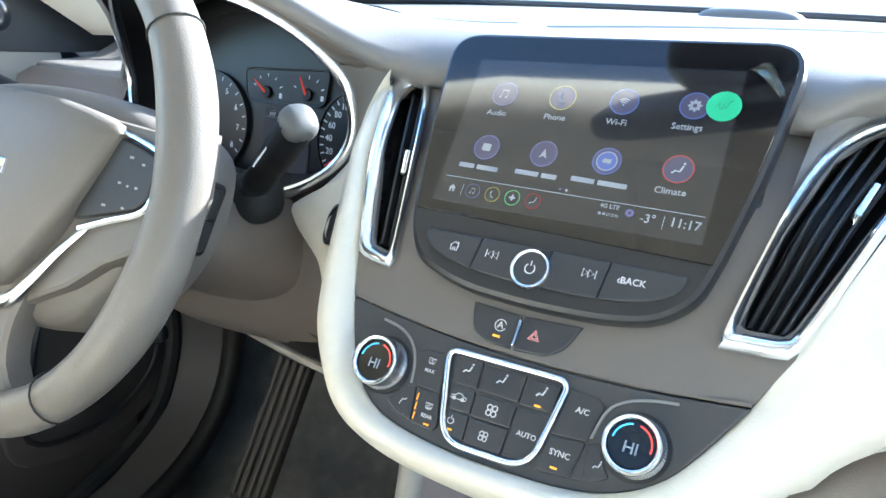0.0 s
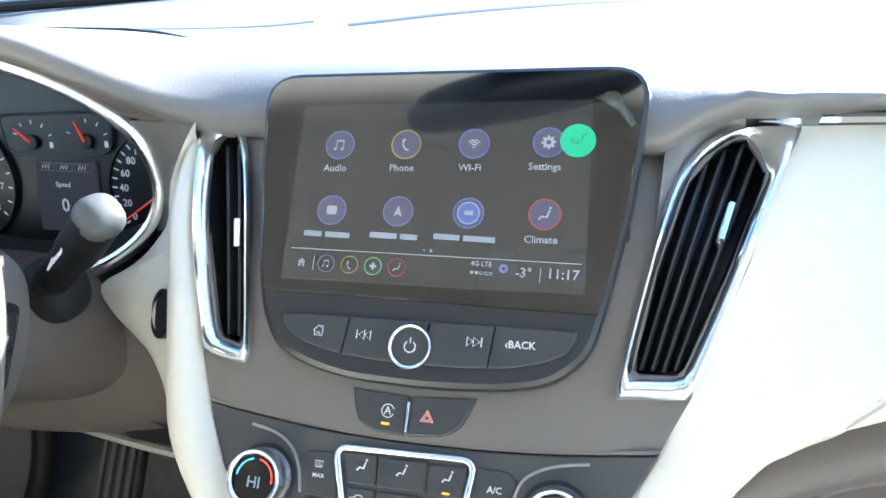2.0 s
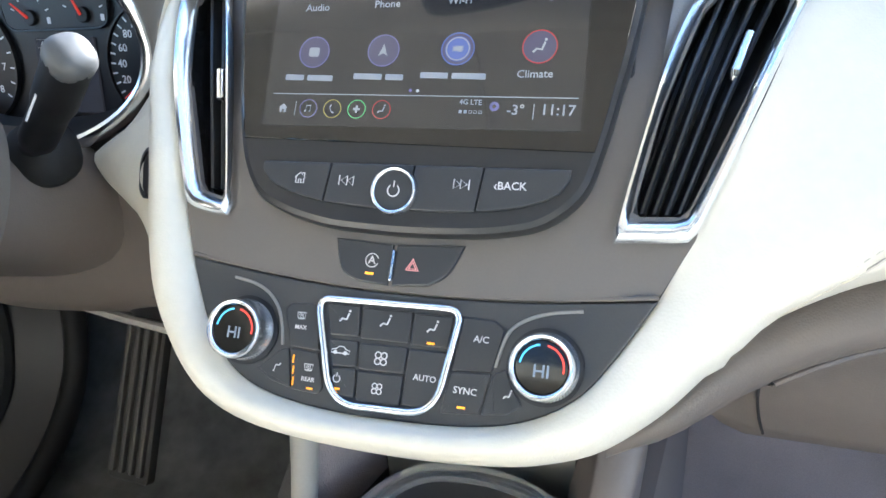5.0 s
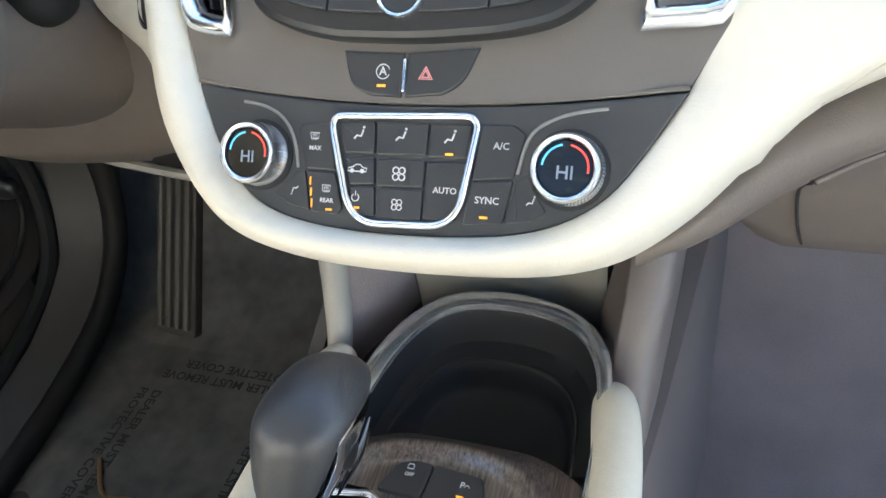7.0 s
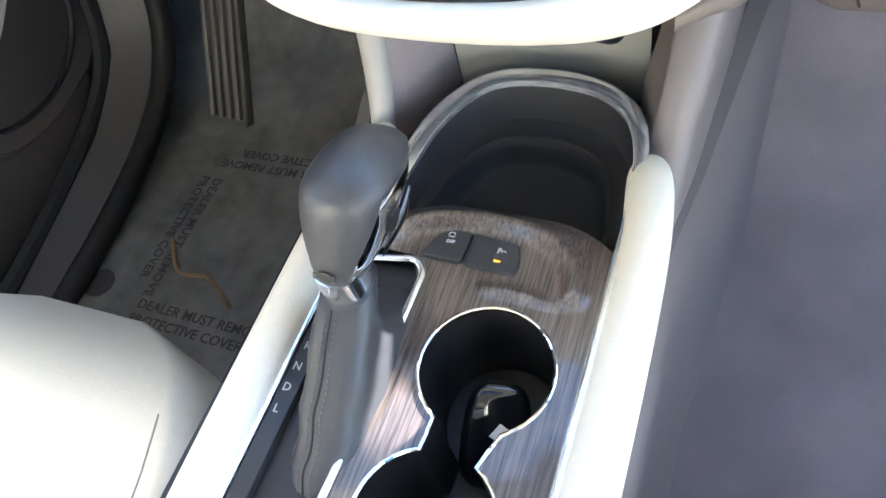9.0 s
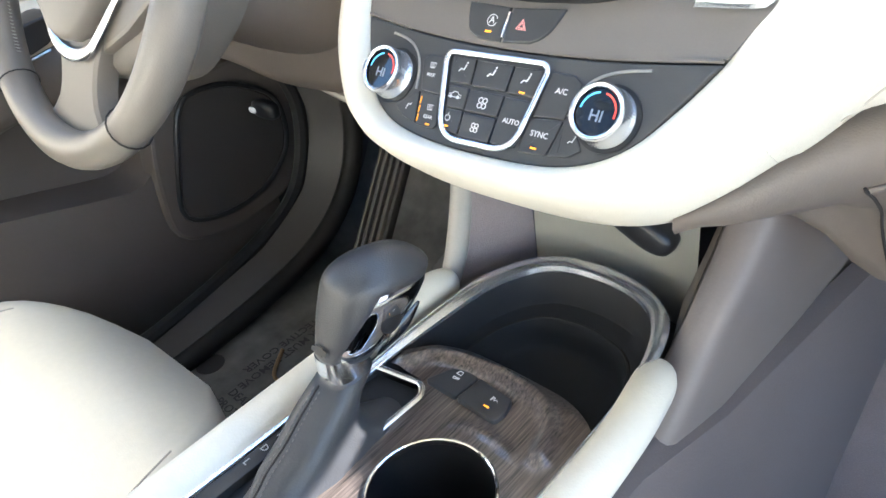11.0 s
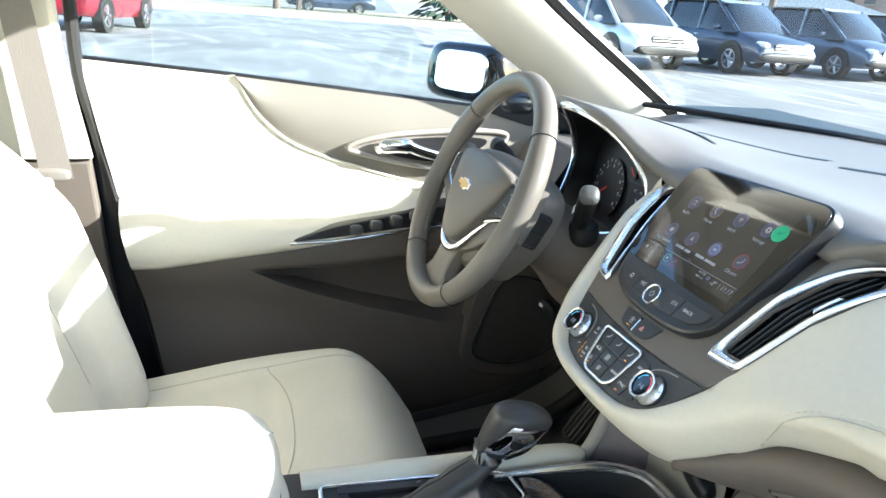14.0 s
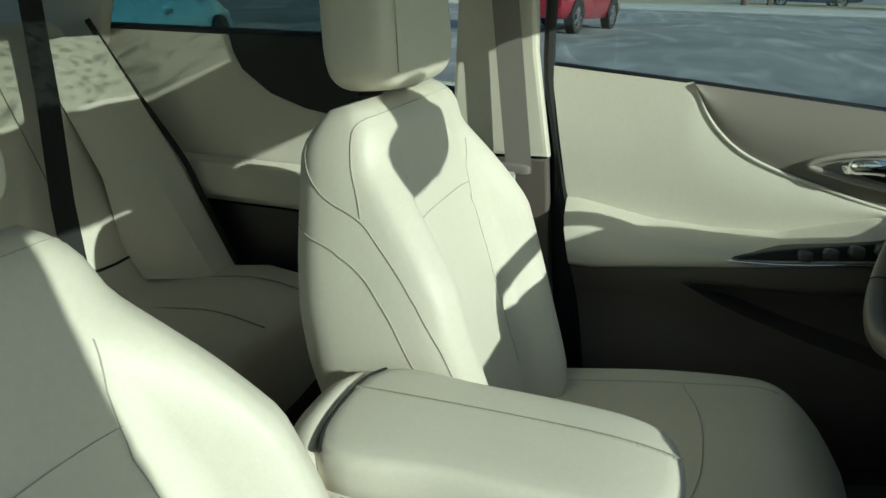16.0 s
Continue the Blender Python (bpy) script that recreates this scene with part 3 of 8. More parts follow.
part("chrome_divider", slab(rounded([(-0.0009, -0.052), (0.0007, -0.052), (0.0009, -0.0365), (-0.0007, -0.0365)], 0.0004), 0, 0.0026, STACK, 0.0004), BRIGHT, haz)
bm = ring((0.0105, -0.0438), 0.0018, 0.0026, 0.0012, 0.0014, STACK, 3, 90, 450)
ring((0.0105, -0.0438), 0.0034, 0.0042, 0.0012, 0.0014, STACK, 3, 90, 450, bm)
# The hazard print also gets a slight added glow.
part("hazard_symbol", bm, material("glowing_hazard_print", (0.75, 0.3, 0.28), 0.5, emit=0.04), haz)
bm = ring((-0.0112, -0.0425), 0.0032, 0.0037, 0.0012, 0.0014, STACK, 22, 20, 340)
part("auto_stop_symbol", bm, MARK, haz)
text("legend", "A", 0.0058, on(-0.0112, -0.0425, 0.0014), MARK, haz)
part("indicator", block((-0.0118, -0.0492, 0.0013), (0.0046, 0.0013, 0.0004), STACK, 0.0002), AMBER, haz)

# climate controls
for c, rr in (((-0.0760, -0.0853), 0.0153), ((0.0812, -0.0842), 0.0155)):
    part("recess", ring(c, rr + 0.0002, rr + 0.0028, -0.003, -0.0002, STACK, 40), BLACK, climate)
    k = knob(climate, c, rr, 0.015, "temperature_knob", 60)
    f = part("knob_face", disc(c, 0.0124, 0.001, 0.0123, STACK, 40, 0.0006), GLOSS, k, "black glass dial")
    part("cold_arc", ring(c, 0.0096, 0.0105, 0.0123, 0.0125, STACK, 14, 100, 175), BLUEM, f)
    part("warm_arc", ring(c, 0.0096, 0.0105, 0.0123, 0.0125, STACK, 14, -10, 80), REDM, f)
    text("reading", "HI", 0.0082, on(c[0], c[1] - 0.0022, 0.0124), material("dial_digits", (0.2, 0.23, 0.28), 0.5, emit=0.02), f)
FRAME = [(-0.0372, -0.0643), (0.0386, -0.0622), (0.0308, -0.1138), (-0.023, -0.1158)]
fr = [S(p[0], p[1], 0.0012) for p in rounded(FRAME, [0.0075, 0.0075, 0.015, 0.015], 10)]
part("button_frame", tube(fr, 0.0019, True, 10, up=tuple(N)), BRIGHT, climate, "polished chrome frame round the buttons")
def cell(u0, u1, v0, v1):
    """A button between the frame's slanted sides."""
    def side(u, v):
        t = (v + 0.065) / -0.048
        return u * (1 - 0.0 * t) + (0.0115 * t if u < -0.03 else -0.004 * t if u > 0.03 else 0.003 * t if u < 0 else -0.001 * t)
    return rounded([(side(u0, v0) + 0.0005, v0 - 0.0004), (side(u1, v0) - 0.0005, v0 - 0.0004 + 0.0006), (side(u1, v1) - 0.0005, v1 + 0.0004 + 0.0006), (side(u0, v1) + 0.0005, v1 + 0.0004)], 0.0012, 3)
GRID = [(-0.0335, -0.0135, -0.0662, -0.0825, "mode"), (-0.0135, 0.0143, -0.0662, -0.0825, "mode"), (0.0143, 0.0355, -0.0662, -0.0825, "mode"),
        (-0.0335, -0.0135, -0.0838, -0.0975, "car"), (-0.0135, 0.0143, -0.0838, -0.0975, "fan"), (-0.0335, -0.0135, -0.0977, -0.1125, "power"), (-0.0135, 0.0143, -0.0977, -0.1132, "fan"), (0.0143, 0.0355, -0.0838, -0.1118, "auto")]
for i, (u0, u1, v0, v1, kind_) in enumerate(GRID):
    k = part("button", slab(cell(u0, u1, v0, v1), -0.003, 0.0006, STACK, 0.0008), BUTTON, climate)
    uc, vc = (u0 + u1) / 2 + (0.002 if u0 < -0.03 else 0), (v0 + v1) / 2
    if kind_ == "mode":
        sitter(on(uc, vc + 0.002, 0.0007), 0.0036, k, MARK)
        if i == 2:
            part("indicator", block((uc, vc - 0.0058, 0.0008), (0.004, 0.0011, 0.0004), STACK, 0.0002), AMBER, k)
    elif kind_ == "fan":
        bm = bmesh.new()
        s = 0.0022 if i == 4 else 0.0018
        for q in range(4):
            a = math.pi / 4 + q * math.pi / 2
            ring((uc + s * math.cos(a), vc + s * math.sin(a)), s * 0.55, s * 0.85, 0.0006, 0.0008, STACK, 12, bm=bm)
        part("fan_symbol", bm, MARK, k)
    elif kind_ == "auto":
        text("legend", "AUTO", 0.0042, on(uc - 0.0008, vc + 0.0005, 0.0008), MARK, k)
    elif kind_ == "car":
        bm = tube([on(uc, vc + 0.001, 0.0007) @ Vector((x * 0.001, y * 0.001, 0)) for x, y in ((-5, -1), (-4.6, 0.6), (-2.2, 1.0), (-1, 2.3), (1.6, 2.3), (3, 1), (5, 0.6), (5, -1))], 0.0003, True, 5)
        for x in (-2.7, 2.7):
            disc((uc + x * 0.001, vc + 0.0002), 0.0011, 0.0006, 0.0009, STACK, 12, 0.00002, bm)
        part("recirculation_symbol", bm, MARK, k)
    else:
        bm = ring((uc, vc + 0.0018), 0.0016, 0.0021, 0.0006, 0.0008, STACK, 16, 125, 415)
        block((uc, vc + 0.0038, 0.0007), (0.0005, 0.0022, 0.0002), STACK, 0.00002, bm)
        part("power_symbol", bm, MARK, k)
        part("indicator", block((uc + 0.0005, vc - 0.0032, 0.0008), (0.004, 0.0011, 0.0004), STACK, 0.0002), AMBER, k)
SIDE = [([(-0.0555, -0.0725), (-0.0525, -0.0685), (-0.0375, -0.0675), (-0.0335, -0.091), (-0.0495, -0.0905)], "max"),
        ([(-0.0495, -0.0915), (-0.0335, -0.092), (-0.0285, -0.1095), (-0.031, -0.1125), (-0.0455, -0.112)], "rear"),
        ([(-0.0545, -0.0925), (-0.0502, -0.0915), (-0.0462, -0.1115), (-0.058, -0.109), (-0.067, -0.104)], "heat"),
        ([(0.0395, -0.0655), (0.055, -0.0655), (0.0605, -0.0695), (0.0565, -0.0895), (0.0365, -0.0915)], "A/C"),
        ([(0.0362, -0.0925), (0.0563, -0.0905), (0.0525, -0.1105), (0.0335, -0.1125)], "SYNC"),
        ([(0.0573, -0.0905), (0.0635, -0.0875), (0.0665, -0.0955), (0.0725, -0.1035), (0.066, -0.1085), (0.0535, -0.1105)], "heat")]
for lp, word in SIDE:
    k = part("side_button", slab(rounded(lp, 0.0012, 3), -0.003, 0.0003, STACK, 0.0007), BUTTON, climate)
    uc, vc = sum(p[0] for p in lp) / len(lp), sum(p[1] for p in lp) / len(lp)
    if word in ("A/C", "SYNC"):
        text("legend", word, 0.0046, on(uc, vc + 0.001, 0.0004), MARK, k)
        if word == "SYNC":
            part("indicator", block((uc - 0.001, vc - 0.0068, 0.0004), (0.004, 0.0011, 0.0004), STACK, 0.0002), AMBER, k)
    elif word == "heat":
        sitter(on(uc + (0.0 if uc < 0 else 0.002), vc, 0.0004), -0.0026 if uc < 0 else 0.0026, k, MARK)
        for q in range(3):
            part("indicator", block((uc + (0.0085 if uc < 0 else -0.0058) + 0.0006 * q * 1.2, vc + 0.005 - 0.0055 * q, 0.0004), (0.0008, 0.0042, 0.0004), STACK, 0.0002), AMBER if uc < 0 else BUTTON, k)
    else:
        bm = tube([on(uc, vc + 0.0035, 0.0004) @ Vector((x * 0.001, y * 0.001, 0)) for x, y in ((-2.4, 1.6), (2.4, 1.6), (1.8, -1.4), (-1.8, -1.4))], 0.00028, True, 5)
        for x in (-0.9, 0, 0.9):
            tube([on(uc, vc + 0.0035, 0.0004) @ Vector(((x + 0.3 * (-1) ** q) * 0.001, y * 0.001, 0)) for q, y in enumerate((1.2, 0.2, -0.8, -2.0))], 0.00018, n=4, bm=bm)
        part("defrost_symbol", bm, MARK, k)
        text("legend", "MAX" if word == "max" else "REAR", 0.0031, on(uc + 0.0005, vc - 0.0025, 0.0004), MARK, k)
        if word == "rear":
            part("indicator", block((uc + 0.002, vc - 0.0068, 0.0004), (0.0036, 0.001, 0.0004), STACK, 0.0002), AMBER, k)
for pts in ([(-0.088, -0.0585), (-0.076, -0.0605), (-0.067, -0.0645), (-0.0605, -0.071), (-0.0565, -0.080), (-0.0545, -0.0905)], [(0.096, -0.0565), (0.084, -0.0585), (0.073, -0.062), (0.0645, -0.0675), (0.0605, -0.075), (0.0578, -0.0875)]):
    part("accent_line", tube([S(p[0], p[1], -0.0006) for p in spline([Vector(p) for p in pts], 5)], 0.0009, n=8, up=tuple(N), flat_k=0.7), material("grey_accent", (0.3, 0.29, 0.27), 0.35, 0.4), climate)

# air vents
def vent(side, outer, inner, slats, tab):
    v = thing("air_vent", "tall chrome framed air vent with black slats", "air vent", "air vents in the centre stack")
    n = 48
    def resample(lp):
        P = spline([Vector(p) for p in lp], 8, True)
        L = [0]
        for a, b in zip(P, P[1:] + P[:1]):
            L.append(L[-1] + (b - a).length)
        out = []
        for k in range(n):
            d = L[-1] * k / n
            i = max(j for j in range(len(P)) if L[j] <= d)
            t = (d - L[i]) / max(1e-9, L[i + 1] - L[i])
            out.append(P[i].lerp(P[(i + 1) % len(P)], t))
        return out
    a, b = resample(outer), resample(inner)
    rows = []
    for k in (0, 0.12, 0.3, 0.5, 0.7, 0.88, 1.0):
        rows.append([B(*(p.lerp(q, k)), 0.001 + 0.0065 * math.sin(math.pi * min(1, k * 1.02 + 0.02)) ** 0.7 - 0.003 * k) for p, q in zip(a, b)])
    rows.append([B(*q, -0.012) for q in b])
    part("chrome_frame", loft(rows, True), CHROME, v, "curved satin chrome frame")
    part("duct", loft([[B(*q, -0.002) for q in b], [B(*q, -0.028) for q in b], [B(*(q.lerp(Vector((sum(p.x for p in b) / n, sum(p.y for p in b) / n)), 0.98)), -0.03) for q in b]], True), BLACK, v)
    for p0, p1 in slats:
        d = (Vector(p1) - Vector(p0))
        rows = []
        for k in range(9):
            c = Vector(p0) + d * (k / 8)
            rows.append([B(c.x + x * side, c.y, w) for x, w in ((-0.004, -0.019), (-0.0014, -0.006), (-0.0008, -0.0045), (0.0004, -0.004), (0.0014, -0.005), (0.0016, -0.007), (-0.0008, -0.019))])
        part("slat", loft(rows, True, True), SATIN, v)
    t0, t1 = tab
    part("chrome_tab", tube([B(*t0, -0.007), B(*Vector(t0).lerp(Vector(t1), 0.1), -0.003), B(*Vector(t0).lerp(Vector(t1), 0.9), -0.003), B(*t1, -0.007)], [0.0014, 0.0024, 0.0024, 0.0014], n=10), BRIGHT, v)
    return v
RO = [(0.1055, -0.0185), (0.1095, -0.0232), (0.1385, -0.0212), (0.1445, -0.0125), (0.166, 0.049), (0.19, 0.1195), (0.188, 0.126), (0.177, 0.1275), (0.16, 0.125), (0.1425, 0.1168), (0.1275, 0.095), (0.1165, 0.044)]
vent(1, RO, RI, [((0.1172, -0.008), (0.1425, 0.104)), ((0.1228, -0.008), (0.152, 0.112)), ((0.1284, -0.008), (0.1615, 0.1155)), ((0.134, -0.007), (0.1705, 0.1155))], ((0.1525, 0.0605), (0.158, 0.084)))
LO = [(-0.0955, -0.0205), (-0.1, -0.026), (-0.119, -0.0235), (-0.127, -0.015), (-0.147, 0.048), (-0.155, 0.11), (-0.151, 0.118), (-0.143, 0.1215), (-0.133, 0.1205), (-0.124, 0.1145), (-0.1155, 0.09), (-0.104, 0.03)]
vent(-1, LO, LI, [((-0.1075, -0.011), (-0.129, 0.105)), ((-0.114, -0.0105), (-0.137, 0.104))], ((-0.1174, 0.0389), (-0.1208, 0.0589)))

# ---- dashboard ----
dash = thing("dashboard", "two-tone dashboard in cream leather and taupe vinyl", "dashboard")

# rolled cream surround of the stack: from the left vent down, under the climate panel and up to the passenger side
IN = [(-0.1525, 0.103), (-0.1522, 0.086), (-0.147, 0.048), (-0.1355, 0.012), (-0.127, -0.017), (-0.1195, -0.04)] + WHITE_IN[1:-1] + [(0.1285, -0.0485)]
OUT = [(-0.159, 0.105), (-0.1655, 0.092), (-0.169, 0.06), (-0.165, 0.026), (-0.160, -0.008), (-0.154, -0.045), (-0.147, -0.072), (-0.128, -0.101), (-0.107, -0.122), (-0.081, -0.134), (-0.045, -0.1395), (0.004, -0.1405), (0.05, -0.138), (0.083, -0.1325), (0.111, -0.1212), (0.135, -0.1018), (0.153, -0.081)]
IN, OUT = spline([Vector(p) for p in IN], 4), spline([Vector(p) for p in OUT], 4)
PROF = ((0.0, -0.002), (0.05, 0.002), (0.18, 0.008), (0.38, 0.011), (0.6, 0.008), (0.8, -0.003), (0.93, -0.018), (1.0, -0.036), (0.97, -0.06), (0.85, -0.075))
rows = []
for i in range(len(IN)):
    a, b = IN[i], OUT[i]
    k = min(1.0, 0.45 + i / (len(IN) * 0.35))
    k *= 1 - 0.8 * max(0.0, (i - len(IN) + 17) / 16)
    rows.append([B(*(a + (b - a) * s), w * (k if w > 0 else 1)) for s, w in PROF])

# cream panel on the passenger side, down to the edge of the taupe roll
def tab(x, t):
    for (a, va), (b, vb) in zip(t, t[1:]):
        if x <= b:
            q = max(0.0, (x - a) / (b - a))
            return va + (vb - va) * q
    return t[-1][1]
EDGE_Y = ((0.09, 0.538), (0.12, 0.541), (0.14, 0.55), (0.16, 0.566), (0.18, 0.581), (0.2, 0.59), (0.22, 0.597), (0.25, 0.606), (0.31, 0.61), (0.74, 0.62))
EDGE_Z = ((0.09, 0.69), (0.12, 0.711), (0.14, 0.727), (0.16, 0.743), (0.18, 0.759), (0.2, 0.768), (0.22, 0.776), (0.25, 0.783), (0.31, 0.792), (0.45, 0.798), (0.74, 0.801))
LEFT = [B(*p) for p in ((0.1915, 0.126, 0.0), (0.18, 0.092, 0.0), (0.167, 0.05, 0.0), (0.156, 0.02, 0.0), (0.146, -0.008, 0.0), (0.137, -0.03, 0.0))] + rows[-1]
MID = [Vector((0.30, y, z)) for y, z in ((0.714, 0.916), (0.69, 0.909), (0.66, 0.897), (0.63, 0.882), (0.604, 0.866), (0.587, 0.851), (0.579, 0.843), (0.575, 0.837), (0.573, 0.83), (0.574, 0.823), (0.577, 0.816), (0.583, 0.81), (0.591, 0.804), (0.601, 0.799), (0.612, 0.796), (0.63, 0.795))]
RIGHT = [Vector((0.74, p.y + 0.02, p.z + 0.01)) for p in MID]
prow = []
for k in range(31):
    t = k / 30
    if t < 0.55:
        q = t / 0.55
        prow.append([a.lerp(b, q) + Vector((0, 0, 0.0)) for a, b in zip(LEFT, MID)])
    else:
        prow.append([a.lerp(b, (t - 0.55) / 0.45) for a, b in zip(MID, RIGHT)])
for _ in range(3):
    prow = prow[:1] + [[(a + b * 2 + c) / 4 for a, b, c in zip(prow[i - 1], prow[i], prow[i + 1])] for i in range(1, len(prow) - 1)] + prow[-1:]
for _ in range(6):
    for r in prow[1:]:
        k = max(0.0, min(1.0, (0.26 - r[8].x) / 0.06)) * min(1.0, (r[8].x - prow[0][8].x) / 0.03)
        r[2:13] = [r[i].lerp((r[i - 1] + r[i + 1]) / 2, 0.6 * k) for i in range(2, 13)]
for r in prow:
    for i, q in enumerate(r):
        ey, ez = tab(q.x, EDGE_Y), tab(q.x, EDGE_Z)
        k = max(0.0, min(1.0, (q.x - 0.152) / 0.03))
        if i > 6 and q.z < ez + 0.06:
            y = max(q.y, ey - 1.02 * max(0.0, q.z - ez)) if q.z > ez else ey + 0.012
            r[i] = q.lerp(Vector((q.x, y, max(q.z, ez))), k)
bm = loft(rows)
loft(prow, bm=bm)
bmesh.ops.remove_doubles(bm, verts=bm.verts, dist=1e-5)
part("cream_surround", bm, CREAM, dash, "rolled cream leather round the stack and passenger side", angle=70)
def on_panel(x, j):
    """A point of the cream panel at x, on its j-th line from the top."""
    a = int(j)
    col = [r[a].lerp(r[min(a + 1, len(r) - 1)], j - a) for r in prow]
    for p, q in zip(col, col[1:]):
        if p.x <= x <= q.x:
            return p.lerp(q, (x - p.x) / max(1e-9, q.x - p.x)) + Vector((0, -0.0004, 0.0004))
    return col[-1] if x > col[-1].x else col[0]
def panel_at(x, z):
    """A point of the cream panel at x and height z."""
    col = [on_panel(x, j) for j in range(len(prow[0]))]
    for p, q in zip(col, col[1:]):
        if q.z <= z <= p.z and p.y < 0.68:
            return p.lerp(q, (p.z - z) / max(1e-9, p.z - q.z)) + Vector((0, -0.0004, 0.0003))
    return col[-3]
crease = [panel_at(x, z) for x, z in ((0.1752, 0.757), (0.187, 0.773), (0.199, 0.789), (0.21, 0.803), (0.2205, 0.8135), (0.232, 0.822), (0.246, 0.8285), (0.263, 0.8338), (0.285, 0.8395), (0.32, 0.846), (0.4, 0.852), (0.55, 0.857), (0.72, 0.86))]

# taupe dash top with the hood over the instruments
def rolled(x):
    """How far the top rolls down to the stack at x: fully beside the screen, not on the passenger side."""
    q = max(0.0, min(1.0, (0.17 - x) / 0.05))
    return q * q * (3 - 2 * q) * (1 - math.exp(-((x + 0.36) / 0.165) ** 4)) * (x > -0.36)
def top_z(x, y):
    hump = math.exp(-((x + 0.36) / 0.17) ** 4)
    fore = max(0.0, min(1.0, (y - 0.60) / 0.32))
    return 0.937 + 0.012 * math.exp(-(x / 0.2) ** 4) * math.exp(-((y - 0.68) / 0.1) ** 2) + 0.056 * hump * (1 - fore) ** 1.3 + 0.011 * max(0, min(1, (y - 0.8) / 0.3)) ** 1.5 - 0.02 * rolled(x) * max(0.0, min(1.0, (0.70 - y) / 0.048)) ** 1.15 - 0.062 * max(0.0, min(1.0, (-0.5 - x) / 0.07)) ** 1.5 * max(0.0, min(1.0, (0.95 - y) / 0.15))
def front_y(x):
    hump = math.exp(-((x + 0.36) / 0.165) ** 4)
    return 0.672 - 0.066 * hump - 0.02 * rolled(x) + 0.018 * max(0.0, min(1.0, (x - 0.18) / 0.06)) - 0.012 * max(0.0, 1 - abs(x - 0.175) / 0.03) + 0.05 * max(0.0, min(1.0, (-0.46 - x) / 0.1))
rows = []
for i in range(73):
    x = -0.74 + 1.48 * i / 72
    y0, y1 = front_y(x), 1.17 - 0.58 * x * x
    row = []
    z0 = top_z(x, y0)
    k = max(0.0, min(1.0, (x - 0.13) / 0.04))
    k2 = max(0.0, min(1.0, (x - 0.2) / 0.05))
    for a, b in (((0.012, 0.022), (0.018 + 0.016 * k2, 0.019)), ((0.003, 0.016), (0.009 + 0.007 * k2, 0.0125)), ((0.0, 0.009), (0.001, 0.005)), ((0.003, 0.003), (0.002, 0.0015))):
        row.append((x, y0 + a[0] + (b[0] - a[0]) * k, z0 - a[1] - (b[1] - a[1]) * k))
    for k in range(17):
        t = k / 16
        y = y0 + 0.009 + (y1 - y0 - 0.009) * t ** 1.2
        row.append((x, y, top_z(x, y) - 0.0005))
    rows.append(row)
part("dash_top", loft(rows), DASHTOP, dash, "grained taupe vinyl dash top", angle=70)
for run in (((-0.33, 0.8), (-0.26, 0.86), (-0.19, 0.917)), ((-0.15, 0.9), (-0.05, 0.965), (0.1, 1.02), (0.3, 1.035))):
    P = spline([Vector((x, y, 0)) for x, y in run], 8)
    part("defroster_slot", loft([[(p.x - 0.006 * q, p.y + 0.017 * q, top_z(p.x, p.y + 0.017 * q) + 0.0012 * math.sin(math.pi * q) - 0.0002) for q in (0, 0.2, 0.5, 0.8, 1)] for p in P]), BLACK, dash, "narrow black defroster grille")
part("windscreen_edge", tube([(x, 1.17 - 0.58 * x * x, 0.949) for x in [-0.74 + 1.48 * k / 40 for k in range(41)]], 0.006, n=8), BLACK, dash, "black band at the foot of the windscreen")
rows = []
for i in range(40):
    u = -0.172 + 0.335 * i / 39
    a, b = B(u, 0.119, -0.005), Vector((u, front_y(u) + 0.014, top_z(u, front_y(u)) - 0.003))
    rows.append([a, a.lerp(b, 0.35) + Vector((0, 0, 0.003)), a.lerp(b, 0.7) + Vector((0, 0, 0.003)), b])
part("stack_bridge", loft(rows), DASHTOP, dash, angle=80)
part("sensor_housing", pillow((0.12, 0.05, 0.045), pose(0.0, 1.13, 0.935), 3.5), DASHTOP, dash)
# Crease drawn as a darker cream line, its shade put into the colour.
part("panel_crease", tube(spline([Vector(p) for p in crease], 8), 0.0007, n=6), material("cream_crease_shade", (0.5, 0.47, 0.4), 0.8), dash)
part("cowl", slab([(-0.8, 1.03), (-0.4, 1.13), (0, 1.17), (0.4, 1.13), (0.8, 1.03), (0.8, 1.3), (-0.8, 1.3)], 0.86, 0.936, ID, 0.004), BLACK, dash, "black cowl at the foot of the windscreen")
part("chrome_strip", tube(spline([B(0.168, 0.1265, 0.001), B(0.186, 0.1275, 0.002), Vector((0.215, 0.709, 0.917)), Vector((0.3, 0.712, 0.919)), Vector((0.74, 0.73, 0.927))], 6), [0.003, 0.0036] + [0.0044] * 23, n=8), SILVER, dash, "thin chrome strip")
rows = []
for u, v in ((0.1195, 0.06), (0.1235, 0.08), (0.1285, 0.097), (0.1355, 0.108), (0.143, 0.117), (0.151, 0.122), (0.16, 0.1255), (0.169, 0.1275), (0.178, 0.128), (0.188, 0.1265), (0.2, 0.1265)):
    p = B(u, v, 0.0)
    e = Vector((p.x + 0.004, max(p.y + 0.006, front_y(p.x) + 0.008), max(p.z - 0.004, top_z(p.x, front_y(p.x)) - 0.012)))
    rows.append([p, p.lerp(e, 0.35) + Vector((0, -0.001, 0.001)), p.lerp(e, 0.7), e])
part("vent_brow", loft(rows), DASHTOP, dash, "taupe brow over the vent", angle=80)

